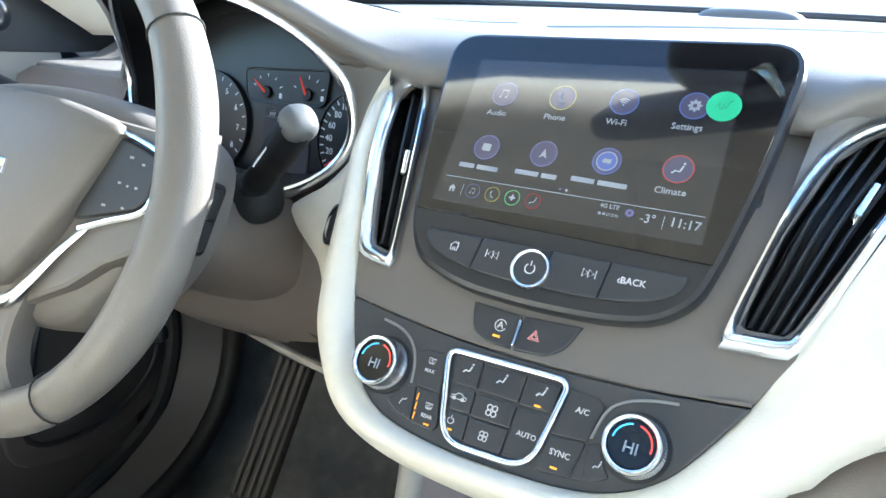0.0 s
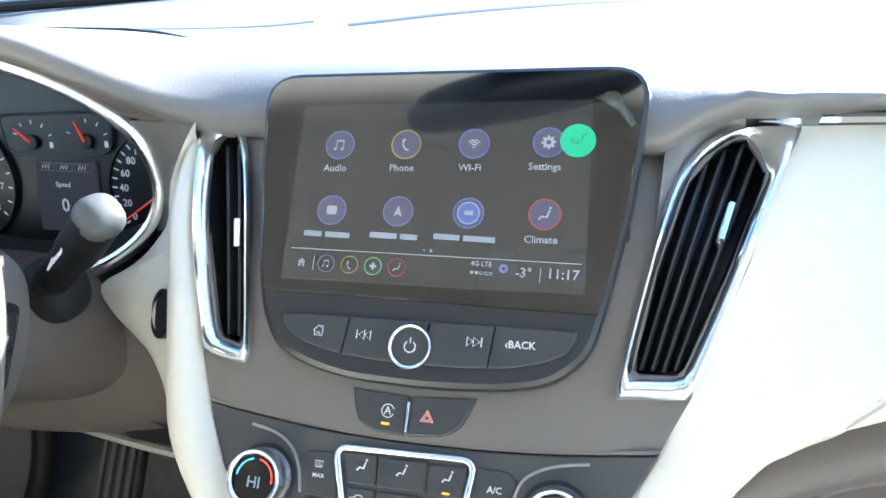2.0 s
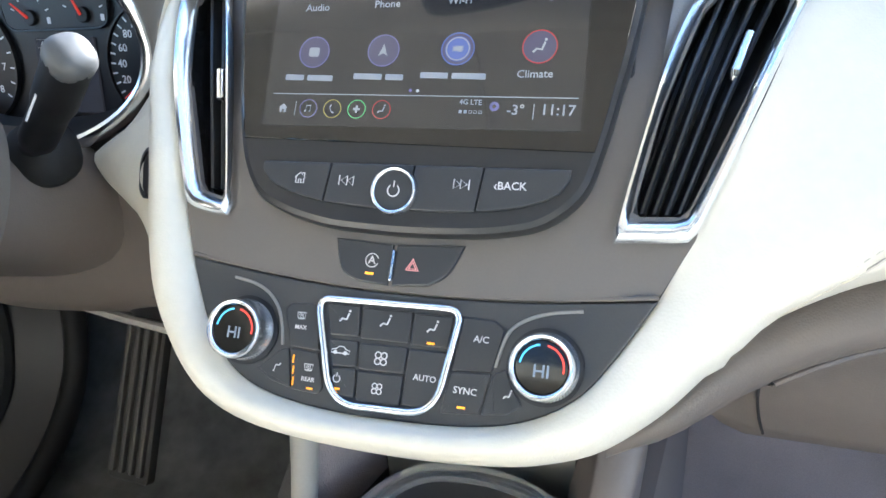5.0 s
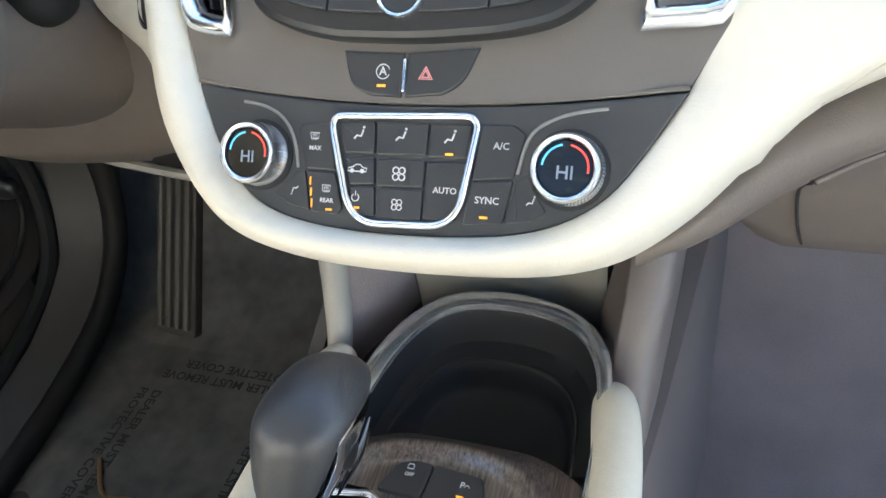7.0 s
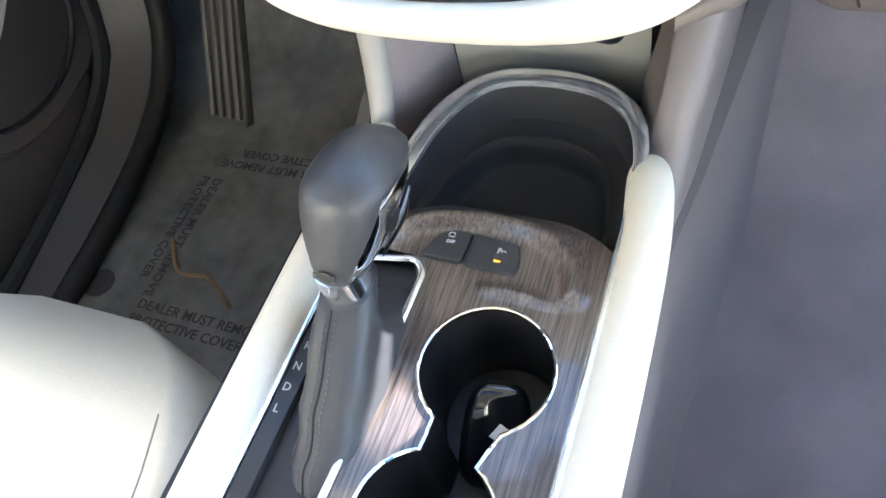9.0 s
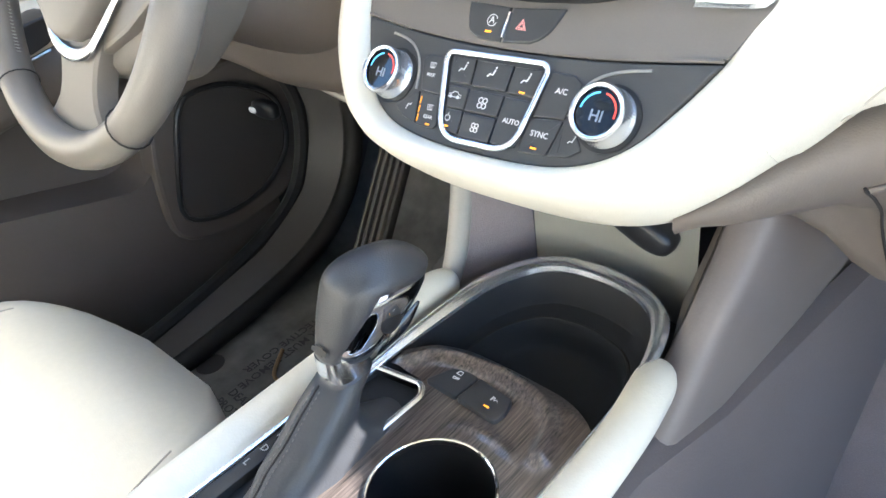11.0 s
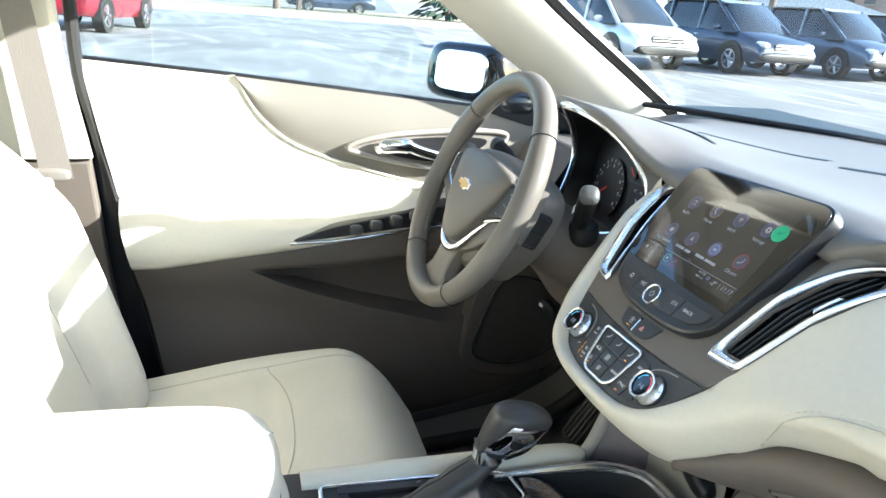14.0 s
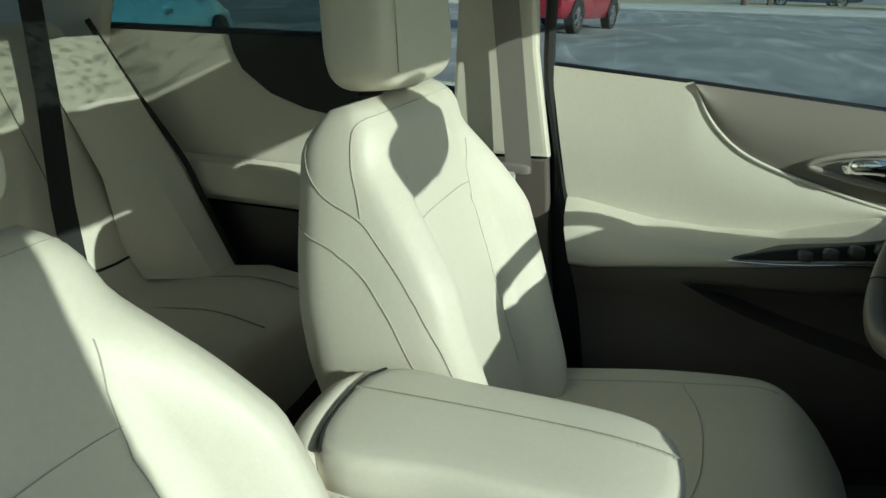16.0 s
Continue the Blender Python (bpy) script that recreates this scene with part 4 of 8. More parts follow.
# instrument cluster
cluster = thing("instrument_cluster", "unlit black instrument cluster with two dials and a chrome rim", "instrument cluster")
def ring_pt(a, grow=1.0):
    """The rim round the dials: flat below, arched above."""
    c, s = math.cos(a), math.sin(a)
    x = -0.368 + 0.166 * grow * math.copysign(abs(c) ** 0.8, c) * (1 - 0.12 * max(0, s) ** 2)
    zz = (0.1 if s > 0 else 0.08) * grow * math.copysign(abs(s) ** 0.9, s)
    return Vector((x, 0.622 + (0.036 if c > 0 else 0.082) * abs(c) ** 1.5 - 0.016 * max(0, s), 0.879 + zz))
angs = [radians(-62 + 304 * k / 60) for k in range(61)]
rim = [ring_pt(a) for a in angs]
part("chrome_rim", tube(rim, [0.0062] * 61, n=10, flat_k=0.8), CHROME, cluster, "satin chrome rim")
full = [2 * math.pi * k / 64 for k in range(64)]
part("recess", loft([[ring_pt(a, 1.0) for a in full], [ring_pt(a, 0.96) + Vector((0, 0.03, 0)) for a in full], [ring_pt(a, 0.9) + Vector((0, 0.075, -0.004)) for a in full]], True), BLACK, cluster)
FACE = Matrix.Translation((-0.351, 0.735, 0.85)) @ Matrix(((1, 0, 0, 0), (0, 0.17, -0.985, 0), (0, 0.985, 0.17, 0), (0, 0, 0, 1)))
part("back_plate", slab(superloop(0.178, 0.114, 4, 40), -0.012, -0.005, FACE, 0.001), BLACK, cluster)
part("dial_plate", slab(superloop(0.165, 0.1, 3, 40), -0.004, 0.0, FACE, 0.001), material("cluster_face", (0.01, 0.01, 0.012), 0.35, 0, 200, 0, 0.1), cluster)
# Needles and dial print glow a little: brightness added in an unlit cluster.
NEED = material("glowing_red_needle", (0.7, 0.05, 0.03), 0.4, emit=0.06)
TICK = material("glowing_dial_print", (0.6, 0.62, 0.65), 0.5, emit=0.03)
def dial(c, r, marks, a0, a1, words, needle):
    d = part("dial", disc(c, r, 0.0, 0.003, FACE, 40, 0.001), material("dial_black", (0.014, 0.014, 0.016), 0.3), cluster)
    part("dial_ring", ring(c, r, r + 0.0016, 0.0, 0.005, FACE, 44), SATIN, d)
    bm = bmesh.new()
    for k in range(marks):
        a = a0 + (a1 - a0) * k / (marks - 1)
        block((0, 0, 0), (0.0013, 0.0045, 0.0004), FACE @ Matrix.Translation((c[0] + (r - 0.004) * math.cos(radians(a)), c[1] + (r - 0.004) * math.sin(radians(a)), 0.0033)) @ pose(0, 0, 0, 0, 0, a - 90), 0.0001, bm)
    part("ticks", bm, TICK, d)
    for k, wd in enumerate(words):
        a = radians(a0 + (a1 - a0) * k / (len(words) - 1))
        text("numeral", wd, 0.0085, FACE @ Matrix.Translation((c[0] + (r - 0.0125) * math.cos(a), c[1] + (r - 0.0125) * math.sin(a), 0.0034)), TICK, d)
    q = radians(needle)
    part("needle", tube([FACE @ Vector((c[0], c[1], 0.006)), FACE @ Vector((c[0] + (r - 0.004) * math.cos(q), c[1] + (r - 0.004) * math.sin(q), 0.006))], [0.0012, 0.0004], n=6), NEED, d)
dial((-0.0945, -0.013), 0.049, 17, 217, -37, ["0", "1", "2", "3", "4", "5", "6", "7", "8"], 215)
dial((0.0975, -0.013), 0.049, 17, 217, 61, ["0", "20", "40", "60", "80", "100", "120", "140", "160"], 214)
GAUGE = material("gauge_plate_black", (0.022, 0.022, 0.024), 0.4)
gp = part("gauge_plate", slab(rounded([(-0.05, 0.044), (-0.046, 0.016), (-0.036, 0.0125), (0.046, 0.0155), (0.054, 0.02), (0.057, 0.05)], 0.007), 0.0, 0.004, FACE, 0.0015), GAUGE, cluster, "black plate of the fuel and coolant gauges")
part("plate_edge", tube([FACE @ Vector((p[0], p[1], 0.0035)) for p in rounded([(-0.05, 0.044), (-0.046, 0.016), (-0.036, 0.0125), (0.046, 0.0155), (0.054, 0.02), (0.057, 0.05)], 0.007)], 0.0008, True, 6), SATIN, gp)
for gx, gy, na in ((-0.019, 0.023, 143), (0.033, 0.0255, 118)):
    ga = part("gauge", disc((gx, gy), 0.006, 0.004, 0.0075, FACE, 24, 0.001), BLACK, gp)
    bm = bmesh.new()
    for k in range(5):
        a = 158 - 34 * k
        block((0, 0, 0), (0.0011, 0.0034, 0.0004), FACE @ Matrix.Translation((gx + 0.0185 * math.cos(radians(a)), gy + 0.0165 * math.sin(radians(a)), 0.0043)) @ pose(0, 0, 0, 0, 0, a - 90), 0.0001, bm)
    part("ticks", bm, TICK, ga)
    q = radians(na)
    part("needle", tube([FACE @ Vector((gx, gy, 0.008)), FACE @ Vector((gx + 0.0185 * math.cos(q), gy + 0.0185 * math.sin(q), 0.008))], [0.0013, 0.0006], n=6), NEED, ga)
    part("gauge_mark", block((gx + 0.017, gy - 0.002, 0.0043), (0.0035, 0.005, 0.0003), FACE, 0.0006), TICK, ga)
part("info_display", slab(rounded([(-0.025, -0.052), (0.034, -0.052), (0.036, 0.0085), (-0.023, 0.007)], 0.002), 0, 0.002, FACE, 0.0005), material("info_screen", (0.03, 0.03, 0.035), 0.6, 0, 3, 0, 0.05, emit=0.1, spec=0.2), cluster)
for k in range(3):
    x0, x1 = -0.02 + 0.0175 * k, -0.0045 + 0.0175 * k
    tabp = part("display_tab", tube([FACE @ Vector((x, y, 0.0022)) for x, y in ((x0, -0.0005), (x1, -0.0005), (x1, 0.006), (x0, 0.006))], 0.0003, True, 4), GREYTHREAD, cluster)
    part("tab_symbol", tube([FACE @ Vector((x0 + 0.004 + 0.0015 * q, 0.001 + 0.0035 * (q % 2), 0.0023)) for q in range(6)], 0.0004, n=4), TICK, tabp)
text("reading", "0", 0.016, FACE @ Matrix.Translation((0.002, -0.03, 0.0022)), TICK, cluster)
text("caption", "Speed", 0.006, FACE @ Matrix.Translation((0.002, -0.012, 0.0022)), TICK, cluster)

rows = []
for k in range(15):
    t = k / 14
    x = -0.39 + 0.222 * t
    lip = Vector((x, front_y(x) + 0.004, top_z(x, front_y(x)) - 0.014))
    a = radians(92 - 78 * t)
    rp_ = ring_pt(a, 1.015) if t < 0.9 else ring_pt(a, 1.015).lerp(B(-0.157, 0.12, -0.004), (t - 0.9) * 10)
    rows.append([lip, lip.lerp(rp_, 0.3) + Vector((0, -0.004, 0)), lip.lerp(rp_, 0.65) + Vector((0, -0.004, 0)), rp_])
part("hood_side", loft(rows), TAUPE, dash, "taupe vinyl flank of the instrument hood", angle=80)

# cream fascia between the rim and the left vent, with the starter button
EDGE = spline([Vector(p) for p in ((-0.160, 0.648, 0.923), (-0.170, 0.645, 0.908), (-0.187, 0.647, 0.88), (-0.202, 0.651, 0.842), (-0.222, 0.637, 0.822), (-0.247, 0.63, 0.807), (-0.232, 0.616, 0.797), (-0.212, 0.606, 0.788), (-0.19, 0.595, 0.779), (-0.168, 0.582, 0.77))], 3)
rows = []
for k in range(len(EDGE)):
    t = k / (len(EDGE) - 1)
    p = EDGE[k]
    q = B(*OUT[int(t * 21)], -0.02)
    rows.append([p.lerp(q, s) + Vector((0, -0.007 * math.sin(math.pi * s), 0)) for s in (0, 0.15, 0.3, 0.45, 0.6, 0.75, 0.9, 1.0, 1.06)])
best = min(((i, j) for i in range(1, len(rows) - 1) for j in range(1, 7)), key=lambda q: (rows[q[0]][q[1]] - Vector((-0.168, 0.59, 0.812))).length)
bp = rows[best[0]][best[1]]
bn = (rows[best[0] + 1][best[1]] - rows[best[0] - 1][best[1]]).cross(rows[best[0]][best[1] + 1] - rows[best[0]][best[1] - 1]).normalized()
bn = bn if bn.y < 0 else -bn
bn = (bn * 0.6 + Vector((-0.8, -0.56, 0.22)) * 0.6).normalized()
bp = bp + bn * 0.002
BTN = Matrix.Translation(bp) @ bn.to_track_quat("Z", "Y").to_matrix().to_4x4()
part("driver_fascia", loft(rows), CREAM, dash, "cream fascia round the starter button")
rows = []
for k in range(10):
    t = k / 9
    p, e = ring_pt(radians(22 - 49 * t)), EDGE[k]
    rows.append([p, p.lerp(e, 0.5) + Vector((0, 0.002, 0)), e + Vector((0, 0.001, 0))])
part("hood_flank", loft(rows), PANEL, dash, "satin taupe flank beside the dials", angle=80)
st = part("starter_button", disc((0, 0), 0.0132, -0.006, 0.0015, BTN, 32, 0.001), SATIN, dash, "round black starter button")
part("button_ring", ring((0, 0), 0.0132, 0.0155, -0.006, 0.0025, BTN, 36), BLACK, st)

# lower dash in taupe
rows = []
for i in range(25):
    x = -0.74 + 0.56 * i / 24
    b = 0.02 * math.exp(-((x + 0.36) / 0.1) ** 2)
    rows.append([(x, y - b, z) for y, z in ((0.68, 0.805), (0.65, 0.806), (0.634, 0.798), (0.628, 0.775), (0.625, 0.755), (0.622, 0.72), (0.627, 0.69), (0.64, 0.672), (0.665, 0.664), (0.78, 0.665))])
part("knee_panel", loft(rows), TAUPE, dash, "taupe lower dash")
rows = []
for i in range(31):
    t = i / 30
    x = 0.11 + 0.63 * t ** 1.4
    ey, ez = tab(x, EDGE_Y), tab(x, EDGE_Z)
    k = min(1.0, max(0.0, (x - 0.1) / 0.12))
    h = min(1.0, max(0.0, (x - 0.122) / 0.06)) ** 0.8
    g = 0.3 + 0.7 * h
    low_pts = [(ey + 0.045 + (y - 0.045 - ey) * h, ez - 0.02 + (z - ez + 0.02) * h) for y, z in ((0.628, 0.685), (0.636, 0.66), (0.642, 0.64), (0.652, 0.622), (0.675, 0.61), (0.80, 0.60))]
    rows.append([(x, y, z) for y, z in ((ey + 0.05, ez + 0.004), (ey + 0.02, ez + 0.004), (ey + 0.004, ez - 0.001), (ey - 0.006 * k, ez - 0.006 * g), (ey - 0.013 * k, ez - 0.016 * g), (ey - 0.013 * k, ez - 0.029 * g), (ey + 0.002, ez - 0.045 * g), (ey + 0.022, ez - 0.06 * g), *low_pts)])
part("glove_side", loft(rows), TAUPE, dash, "taupe lower dash over the glove box", angle=80)
def glove_pt(x, z):
    """The lower dash surface at x and height z."""
    i = max(j for j in range(len(rows) - 1) if rows[j][0][0] <= x)
    w = (x - rows[i][0][0]) / (rows[i + 1][0][0] - rows[i][0][0])
    r = [tuple(a * (1 - w) + b * w for a, b in zip(p, q)) for p, q in zip(rows[i], rows[i + 1])]
    for p, q in zip(r[4:], r[5:]):
        if q[2] <= z <= p[2]:
            return Vector((x, p[1] + (q[1] - p[1]) * (p[2] - z) / max(1e-9, p[2] - q[2]) - 0.0015, z))
    return Vector((x, r[8][1], z))
gb = [(0.1915, 0.719), (0.207, 0.7255), (0.231, 0.7305), (0.3, 0.735), (0.6, 0.735)]
part("glove_box_lip", tube([glove_pt(x, z) for x, z in [(tuple(p)[0], tuple(p)[1]) for p in spline([Vector((a, b, 0)) for a, b in gb], 6)]], 0.0022, n=8), TAUPE, dash)
gb = [(0.19, 0.721), (0.1905, 0.7), (0.192, 0.675), (0.196, 0.652), (0.202, 0.63)]
part("glove_box_seam", tube([glove_pt(x, z) for x, z in [(tuple(p)[0], tuple(p)[1]) for p in spline([Vector((a, b, 0)) for a, b in gb], 6)]], 0.001, n=6), SEAM, dash)
# Black sheet on the panel, painting in the shade of the gap.
part("knee_gap_shade", loft([[(-0.31, 0.6445, 0.688), (-0.31, 0.655, 0.672)], [(-0.26, 0.6225, 0.7), (-0.26, 0.632, 0.668)], [(-0.2, 0.6215, 0.695), (-0.2, 0.632, 0.666)], [(-0.165, 0.63, 0.68), (-0.165, 0.64, 0.664)]]), BLACK, dash)
# Lit ledge: the light on it is put into its paler colour.
part("knee_ledge", tube(spline([Vector(p) for p in ((-0.37, 0.655, 0.662), (-0.3, 0.642, 0.66), (-0.22, 0.634, 0.657), (-0.16, 0.64, 0.65))], 6), [0.006] * 19, n=8, flat_k=0.7), LEG, dash, "ledge under the lower dash, coloured pale as if lit")
part("left_fascia", loft([[(x, y, z) for y, z in ((0.72, 0.87), (0.7, 0.862), (0.69, 0.845), (0.675, 0.82), (0.66, 0.8))] for x in (-0.74, -0.68, -0.6, -0.54)]), TAUPE, dash)
part("under_tray", loft([[(-0.74, 0.66, 0.663), (-0.14, 0.66, 0.663)], [(-0.74, 0.72, 0.635), (-0.14, 0.72, 0.635)], [(-0.74, 0.95, 0.6), (-0.14, 0.95, 0.6)]]), BLACK, dash)
def stitches(name, pts, step, r, mat, parent, off=(0, 0, 0), gap=0.45):
    """A run of short threads along a path."""
    P = spline([Vector(p) + Vector(off) for p in pts], 20)
    bm = bmesh.new()
    acc, last, a = 0.0, P[0], P[0]
    for p in P[1:]:
        acc += (p - last).length
        last = p
        if acc > step:
            d = (p - a) * (1 - gap)
            tube([a, a + d * 0.5, a + d], [r * 0.6, r, r * 0.6], n=5, bm=bm)
            a, acc = p, 0.0
    return part(name, bm, mat, parent)

stitches("panel_stitching", [p + Vector((-0.0025, -0.0006, 0.0035)) for p in crease], 0.0055, 0.00055, STITCH, dash)

# ---- steering wheel ----
WT = 24.0
WM = Matrix.Translation((-0.356, 0.466, 0.857)) @ pose(0, 0, 0, 90 - WT, 0, 0)     # x across, y up the wheel, z towards the driver
wheel = thing("steering_wheel", "taupe leather three-spoke steering wheel with chrome spoke trim", "steering wheel")
R0 = 0.171
pts, rad = [], []
for k in range(96):
    a = 2 * math.pi * k / 96
    pts.append(WM @ Vector((R0 * math.cos(a), R0 * math.sin(a) * (0.985), 0)))
    rad.append(0.0155 + 0.0022 * math.exp(-((abs(math.sin(a)) - 0.35) / 0.3) ** 2))
part("rim", tube(pts, rad, True, 16), WHEEL, wheel, "leather wrapped rim")
for a in (38, 142, 232, 308):
    part("rim_seam", tube([WM @ (Vector((R0 * math.cos(radians(a)), R0 * 0.985 * math.sin(radians(a)), 0)) + Vector((math.cos(radians(a)), math.sin(radians(a)), 0)) * (0.0172 * math.cos(q)) + Vector((0, 0, 0.0172 * math.sin(q)))) for q in [2 * math.pi * k / 18 for k in range(18)]], 0.0007, True, 5), SEAM, wheel)
def wheel_arc_stitches(a0, a1):
    bm = bmesh.new()
    for k in range(int(abs(a1 - a0) / 1.3)):
        a = radians(a0 + k * 1.3 * (1 if a1 > a0 else -1))
        p = Vector(((R0 - 0.0155) * math.cos(a), (R0 - 0.0155) * math.sin(a), 0.005))
        e = Vector(((R0 - 0.0175) * math.cos(a + 0.012), (R0 - 0.0175) * math.sin(a + 0.012), -0.004))
        tube([WM @ p, WM @ e], 0.0006, n=5, bm=bm)
    part("rim_stitching", bm, GREYTHREAD, wheel)
wheel_arc_stitches(42, 138)
wheel_arc_stitches(150, 225)
half = [(0.0, 0.053), (0.05, 0.052), (0.08, 0.0475), (0.101, 0.0425), (0.106, 0.037), (0.096, 0.017), (0.082, -0.008), (0.064, -0.036), (0.04, -0.064), (0.025, -0.078), (0.012, -0.0825), (0.0, -0.0835)]
hub = half + [(-x, y) for x, y in half[-2:0:-1]]
rows = [[WM @ Vector((x * k, -0.004 + (y + 0.004) * k, w - 0.006 * max(0.0, (abs(x * k) - 0.06) / 0.045))) for x, y in hub] for k, w in ((0.96, -0.034), (1.0, -0.006), (1.0, 0.003), (0.985, 0.0062), (0.94, 0.0088), (0.8, 0.0122), (0.55, 0.0145), (0.3, 0.0155), (0.1, 0.0158))]
part("airbag_cover", loft(rows, True, True), AIRBAG, wheel, "smooth taupe airbag cover", angle=60)
BOW = [(-0.024, -0.0052), (-0.0105, -0.0052), (-0.012, -0.0085), (0.0105, -0.0085), (0.009, -0.0052), (0.0225, -0.0052), (0.024, 0.0052), (0.0105, 0.0052), (0.012, 0.0085), (-0.0105, 0.0085), (-0.009, 0.0052), (-0.0225, 0.0052)]
em = part("emblem", slab(BOW, 0.012, 0.018, WM @ Matrix.Translation((0, 0.0, 0)), 0.0012), BRIGHT, wheel, "chrome edged emblem")
part("emblem_fill", slab(inset(BOW, 0.0014), 0.0177, 0.0184, WM @ Matrix.Translation((0, 0.0, 0)), 0.0003), material("gold_emblem", (0.72, 0.47, 0.18), 0.3, 0.8), em)
CHEEK = material("switch_pad_black", (0.03, 0.03, 0.031), 0.5, spec=0.35)
for s in (-1, 1):
    arm = [(s * x, y) for x, y in ((0.04, 0.047), (0.09, 0.046), (0.125, 0.044), (0.161, 0.05), (0.166, 0.01), (0.16, -0.026), (0.135, -0.034), (0.108, -0.047), (0.08, -0.068), (0.04, -0.088))]
    part("spoke", slab(arm, -0.03, -0.0075, WM, 0.004), AIRBAG, wheel)
    pad_ = [(s * x, y) for x, y in ((0.098, 0.0365), (0.139, 0.0275), (0.1415, 0.02), (0.1395, 0.001), (0.132, -0.0065), (0.0745, -0.0235), (0.084, 0.006))]
    sp = part("switch_pad", slab(rounded(pad_, 0.004), -0.012, -0.0035, WM, 0.0015), CHEEK, wheel, "black switch pad")
    bm = bmesh.new()
    for dx, dy, w_ in ((0.118, 0.024, 0.004), (0.13, 0.021, 0.003), (0.112, 0.007, 0.003), (0.12, 0.006, 0.002), (0.128, 0.006, 0.003), (0.102, -0.009, 0.004), (0.12, -0.008, 0.003)):
        block((s * dx, dy, -0.0034), (w_, 0.0016, 0.0003), WM, 0.0003, bm)
    part("switch_prints", bm, material("faint_print", (0.3, 0.3, 0.3), 0.5), sp)
    edge = spline([Vector((s * x, y, w - 0.0095)) for x, y, w in ((0.098, 0.0392, 0.004), (0.119, 0.0355, 0.004), (0.14, 0.0295, 0.004), (0.1435, 0.02, 0.004), (0.1415, 0.0, 0.004), (0.133, -0.009, 0.004), (0.108, -0.018, 0.0045), (0.085, -0.0275, 0.006))], 5)
    part("pad_border", tube([WM @ p for p in edge], [0.0016 + 0.0012 * k / (len(edge) - 1) for k in range(len(edge))], n=8), CHROME, wheel, "satin chrome border of the switch pad")
low_ = [tuple(p)[:2] for p in spline([Vector(p) for p in ((-0.05, -0.055, 0), (-0.036, -0.1, 0), (-0.038, -0.13, 0), (-0.062, -0.16, 0), (0.0, -0.172, 0), (0.062, -0.16, 0), (0.038, -0.13, 0), (0.036, -0.1, 0), (0.05, -0.055, 0), (0, -0.04, 0))], 4, True)]
part("lower_spoke", slab(low_, -0.024, -0.006, WM, 0.006), AIRBAG, wheel)
vee = spline([Vector(p) for p in ((0.09, -0.026, 0.005), (0.068, -0.0475, 0.006), (0.046, -0.073, 0.007), (0.028, -0.0885, 0.007), (0, -0.0945, 0.007), (-0.028, -0.0885, 0.007), (-0.046, -0.073, 0.007), (-0.068, -0.0475, 0.006), (-0.09, -0.026, 0.005))], 5)
part("chrome_vee", tube([WM @ (p - Vector((0, 0, 0.0095))) for p in vee], [0.0022 + 0.0034 * math.sin(math.pi * k / (len(vee) - 1)) for k in range(len(vee))], n=10, flat_k=0.6, up=tuple(WM.to_3x3() @ Vector((0, 0, 1)))), CHROME, wheel, "V-shaped satin chrome trim")

# housing behind the hub, with a rocker switch on its flank
half = [(0.0, 0.066), (0.08, 0.06), (0.128, 0.042), (0.138, 0.008), (0.13, -0.032), (0.105, -0.07), (0.068, -0.1), (0.0, -0.11)]
shroud = spline([Vector((x, y, 0)) for x, y in half + [(-x, y) for x, y in half[-2:0:-1]]], 5, True)
rows = [[WM @ Vector((p.x * k, p.y * k, w)) for p in shroud] for k, w in ((0.7, -0.014), (0.9, -0.018), (0.96, -0.024), (0.99, -0.034), (1.0, -0.05), (0.995, -0.07), (0.975, -0.078), (0.7, -0.08))]
part("wheel_housing", loft(rows, True, True), AIRBAG, wheel, "taupe housing behind the hub", angle=60)
RK = WM @ Matrix.Translation((0.1335, -0.004, -0.051)) @ Matrix(((0, 0, 1, 0), (0, 1, 0, 0), (-1, 0, 0, 0), (0, 0, 0, 1))) @ Matrix.Rotation(radians(9), 4, "X")
rk = part("rocker_recess", slab(rounded([(-0.0135, -0.026), (0.0135, -0.026), (0.0135, 0.026), (-0.0135, 0.026)], 0.006), -0.006, 0.004, RK, 0.001), BLACK, wheel)
for v0, v1 in ((-0.022, -0.0008), (0.0008, 0.022)):
    part("rocker", slab(rounded([(-0.0105, v0), (0.0105, v0), (0.0105, v1), (-0.0105, v1)], 0.003), 0.0, 0.006, RK, 0.0015), SATIN, rk)

column = thing("steering_column", "taupe plastic steering column cover with two stalks", "steering column")
rows = []
for k in range(9):
    t = k / 8
    c = Vector((-0.356, 0.5 + 0.17 * t, 0.833 - 0.092 * t))
    rows.append([c + Vector((x, 0.12 * y, y)) for x, y in superloop(0.07 + 0.075 * t, 0.052 + 0.01 * t, 2.5, 32)])
part("column_cover", loft(rows, True, True), TAUPE, column)
part("column_collar", tube([rows[0][k] for k in range(32)], 0.004, True, 8), BLACK, column)
STALKTIP = material("grey_stalk_end", (0.075, 0.075, 0.073), 0.45)
def stalk(pts, rs):
    s = part("stalk", tube(spline([Vector(p) for p in pts], 5), [rs[min(len(rs) - 1, int(k / 5))] for k in range(5 * (len(pts) - 1) + 1)], n=16), material("stalk_black", (0.007, 0.007, 0.008), 0.5, 0, 700, 0.1, 0.15, spec=0.25), column, "black plastic stalk with white prints")
    a, b = Vector(pts[-2]), Vector(pts[-1])
    part("stalk_tip", pillow((0.0255, 0.0255, 0.02), Matrix.Translation(b) @ (b - a).to_track_quat("Z", "Y").to_matrix().to_4x4(), 2.5), STALKTIP, s, "grey stalk end")
    return s
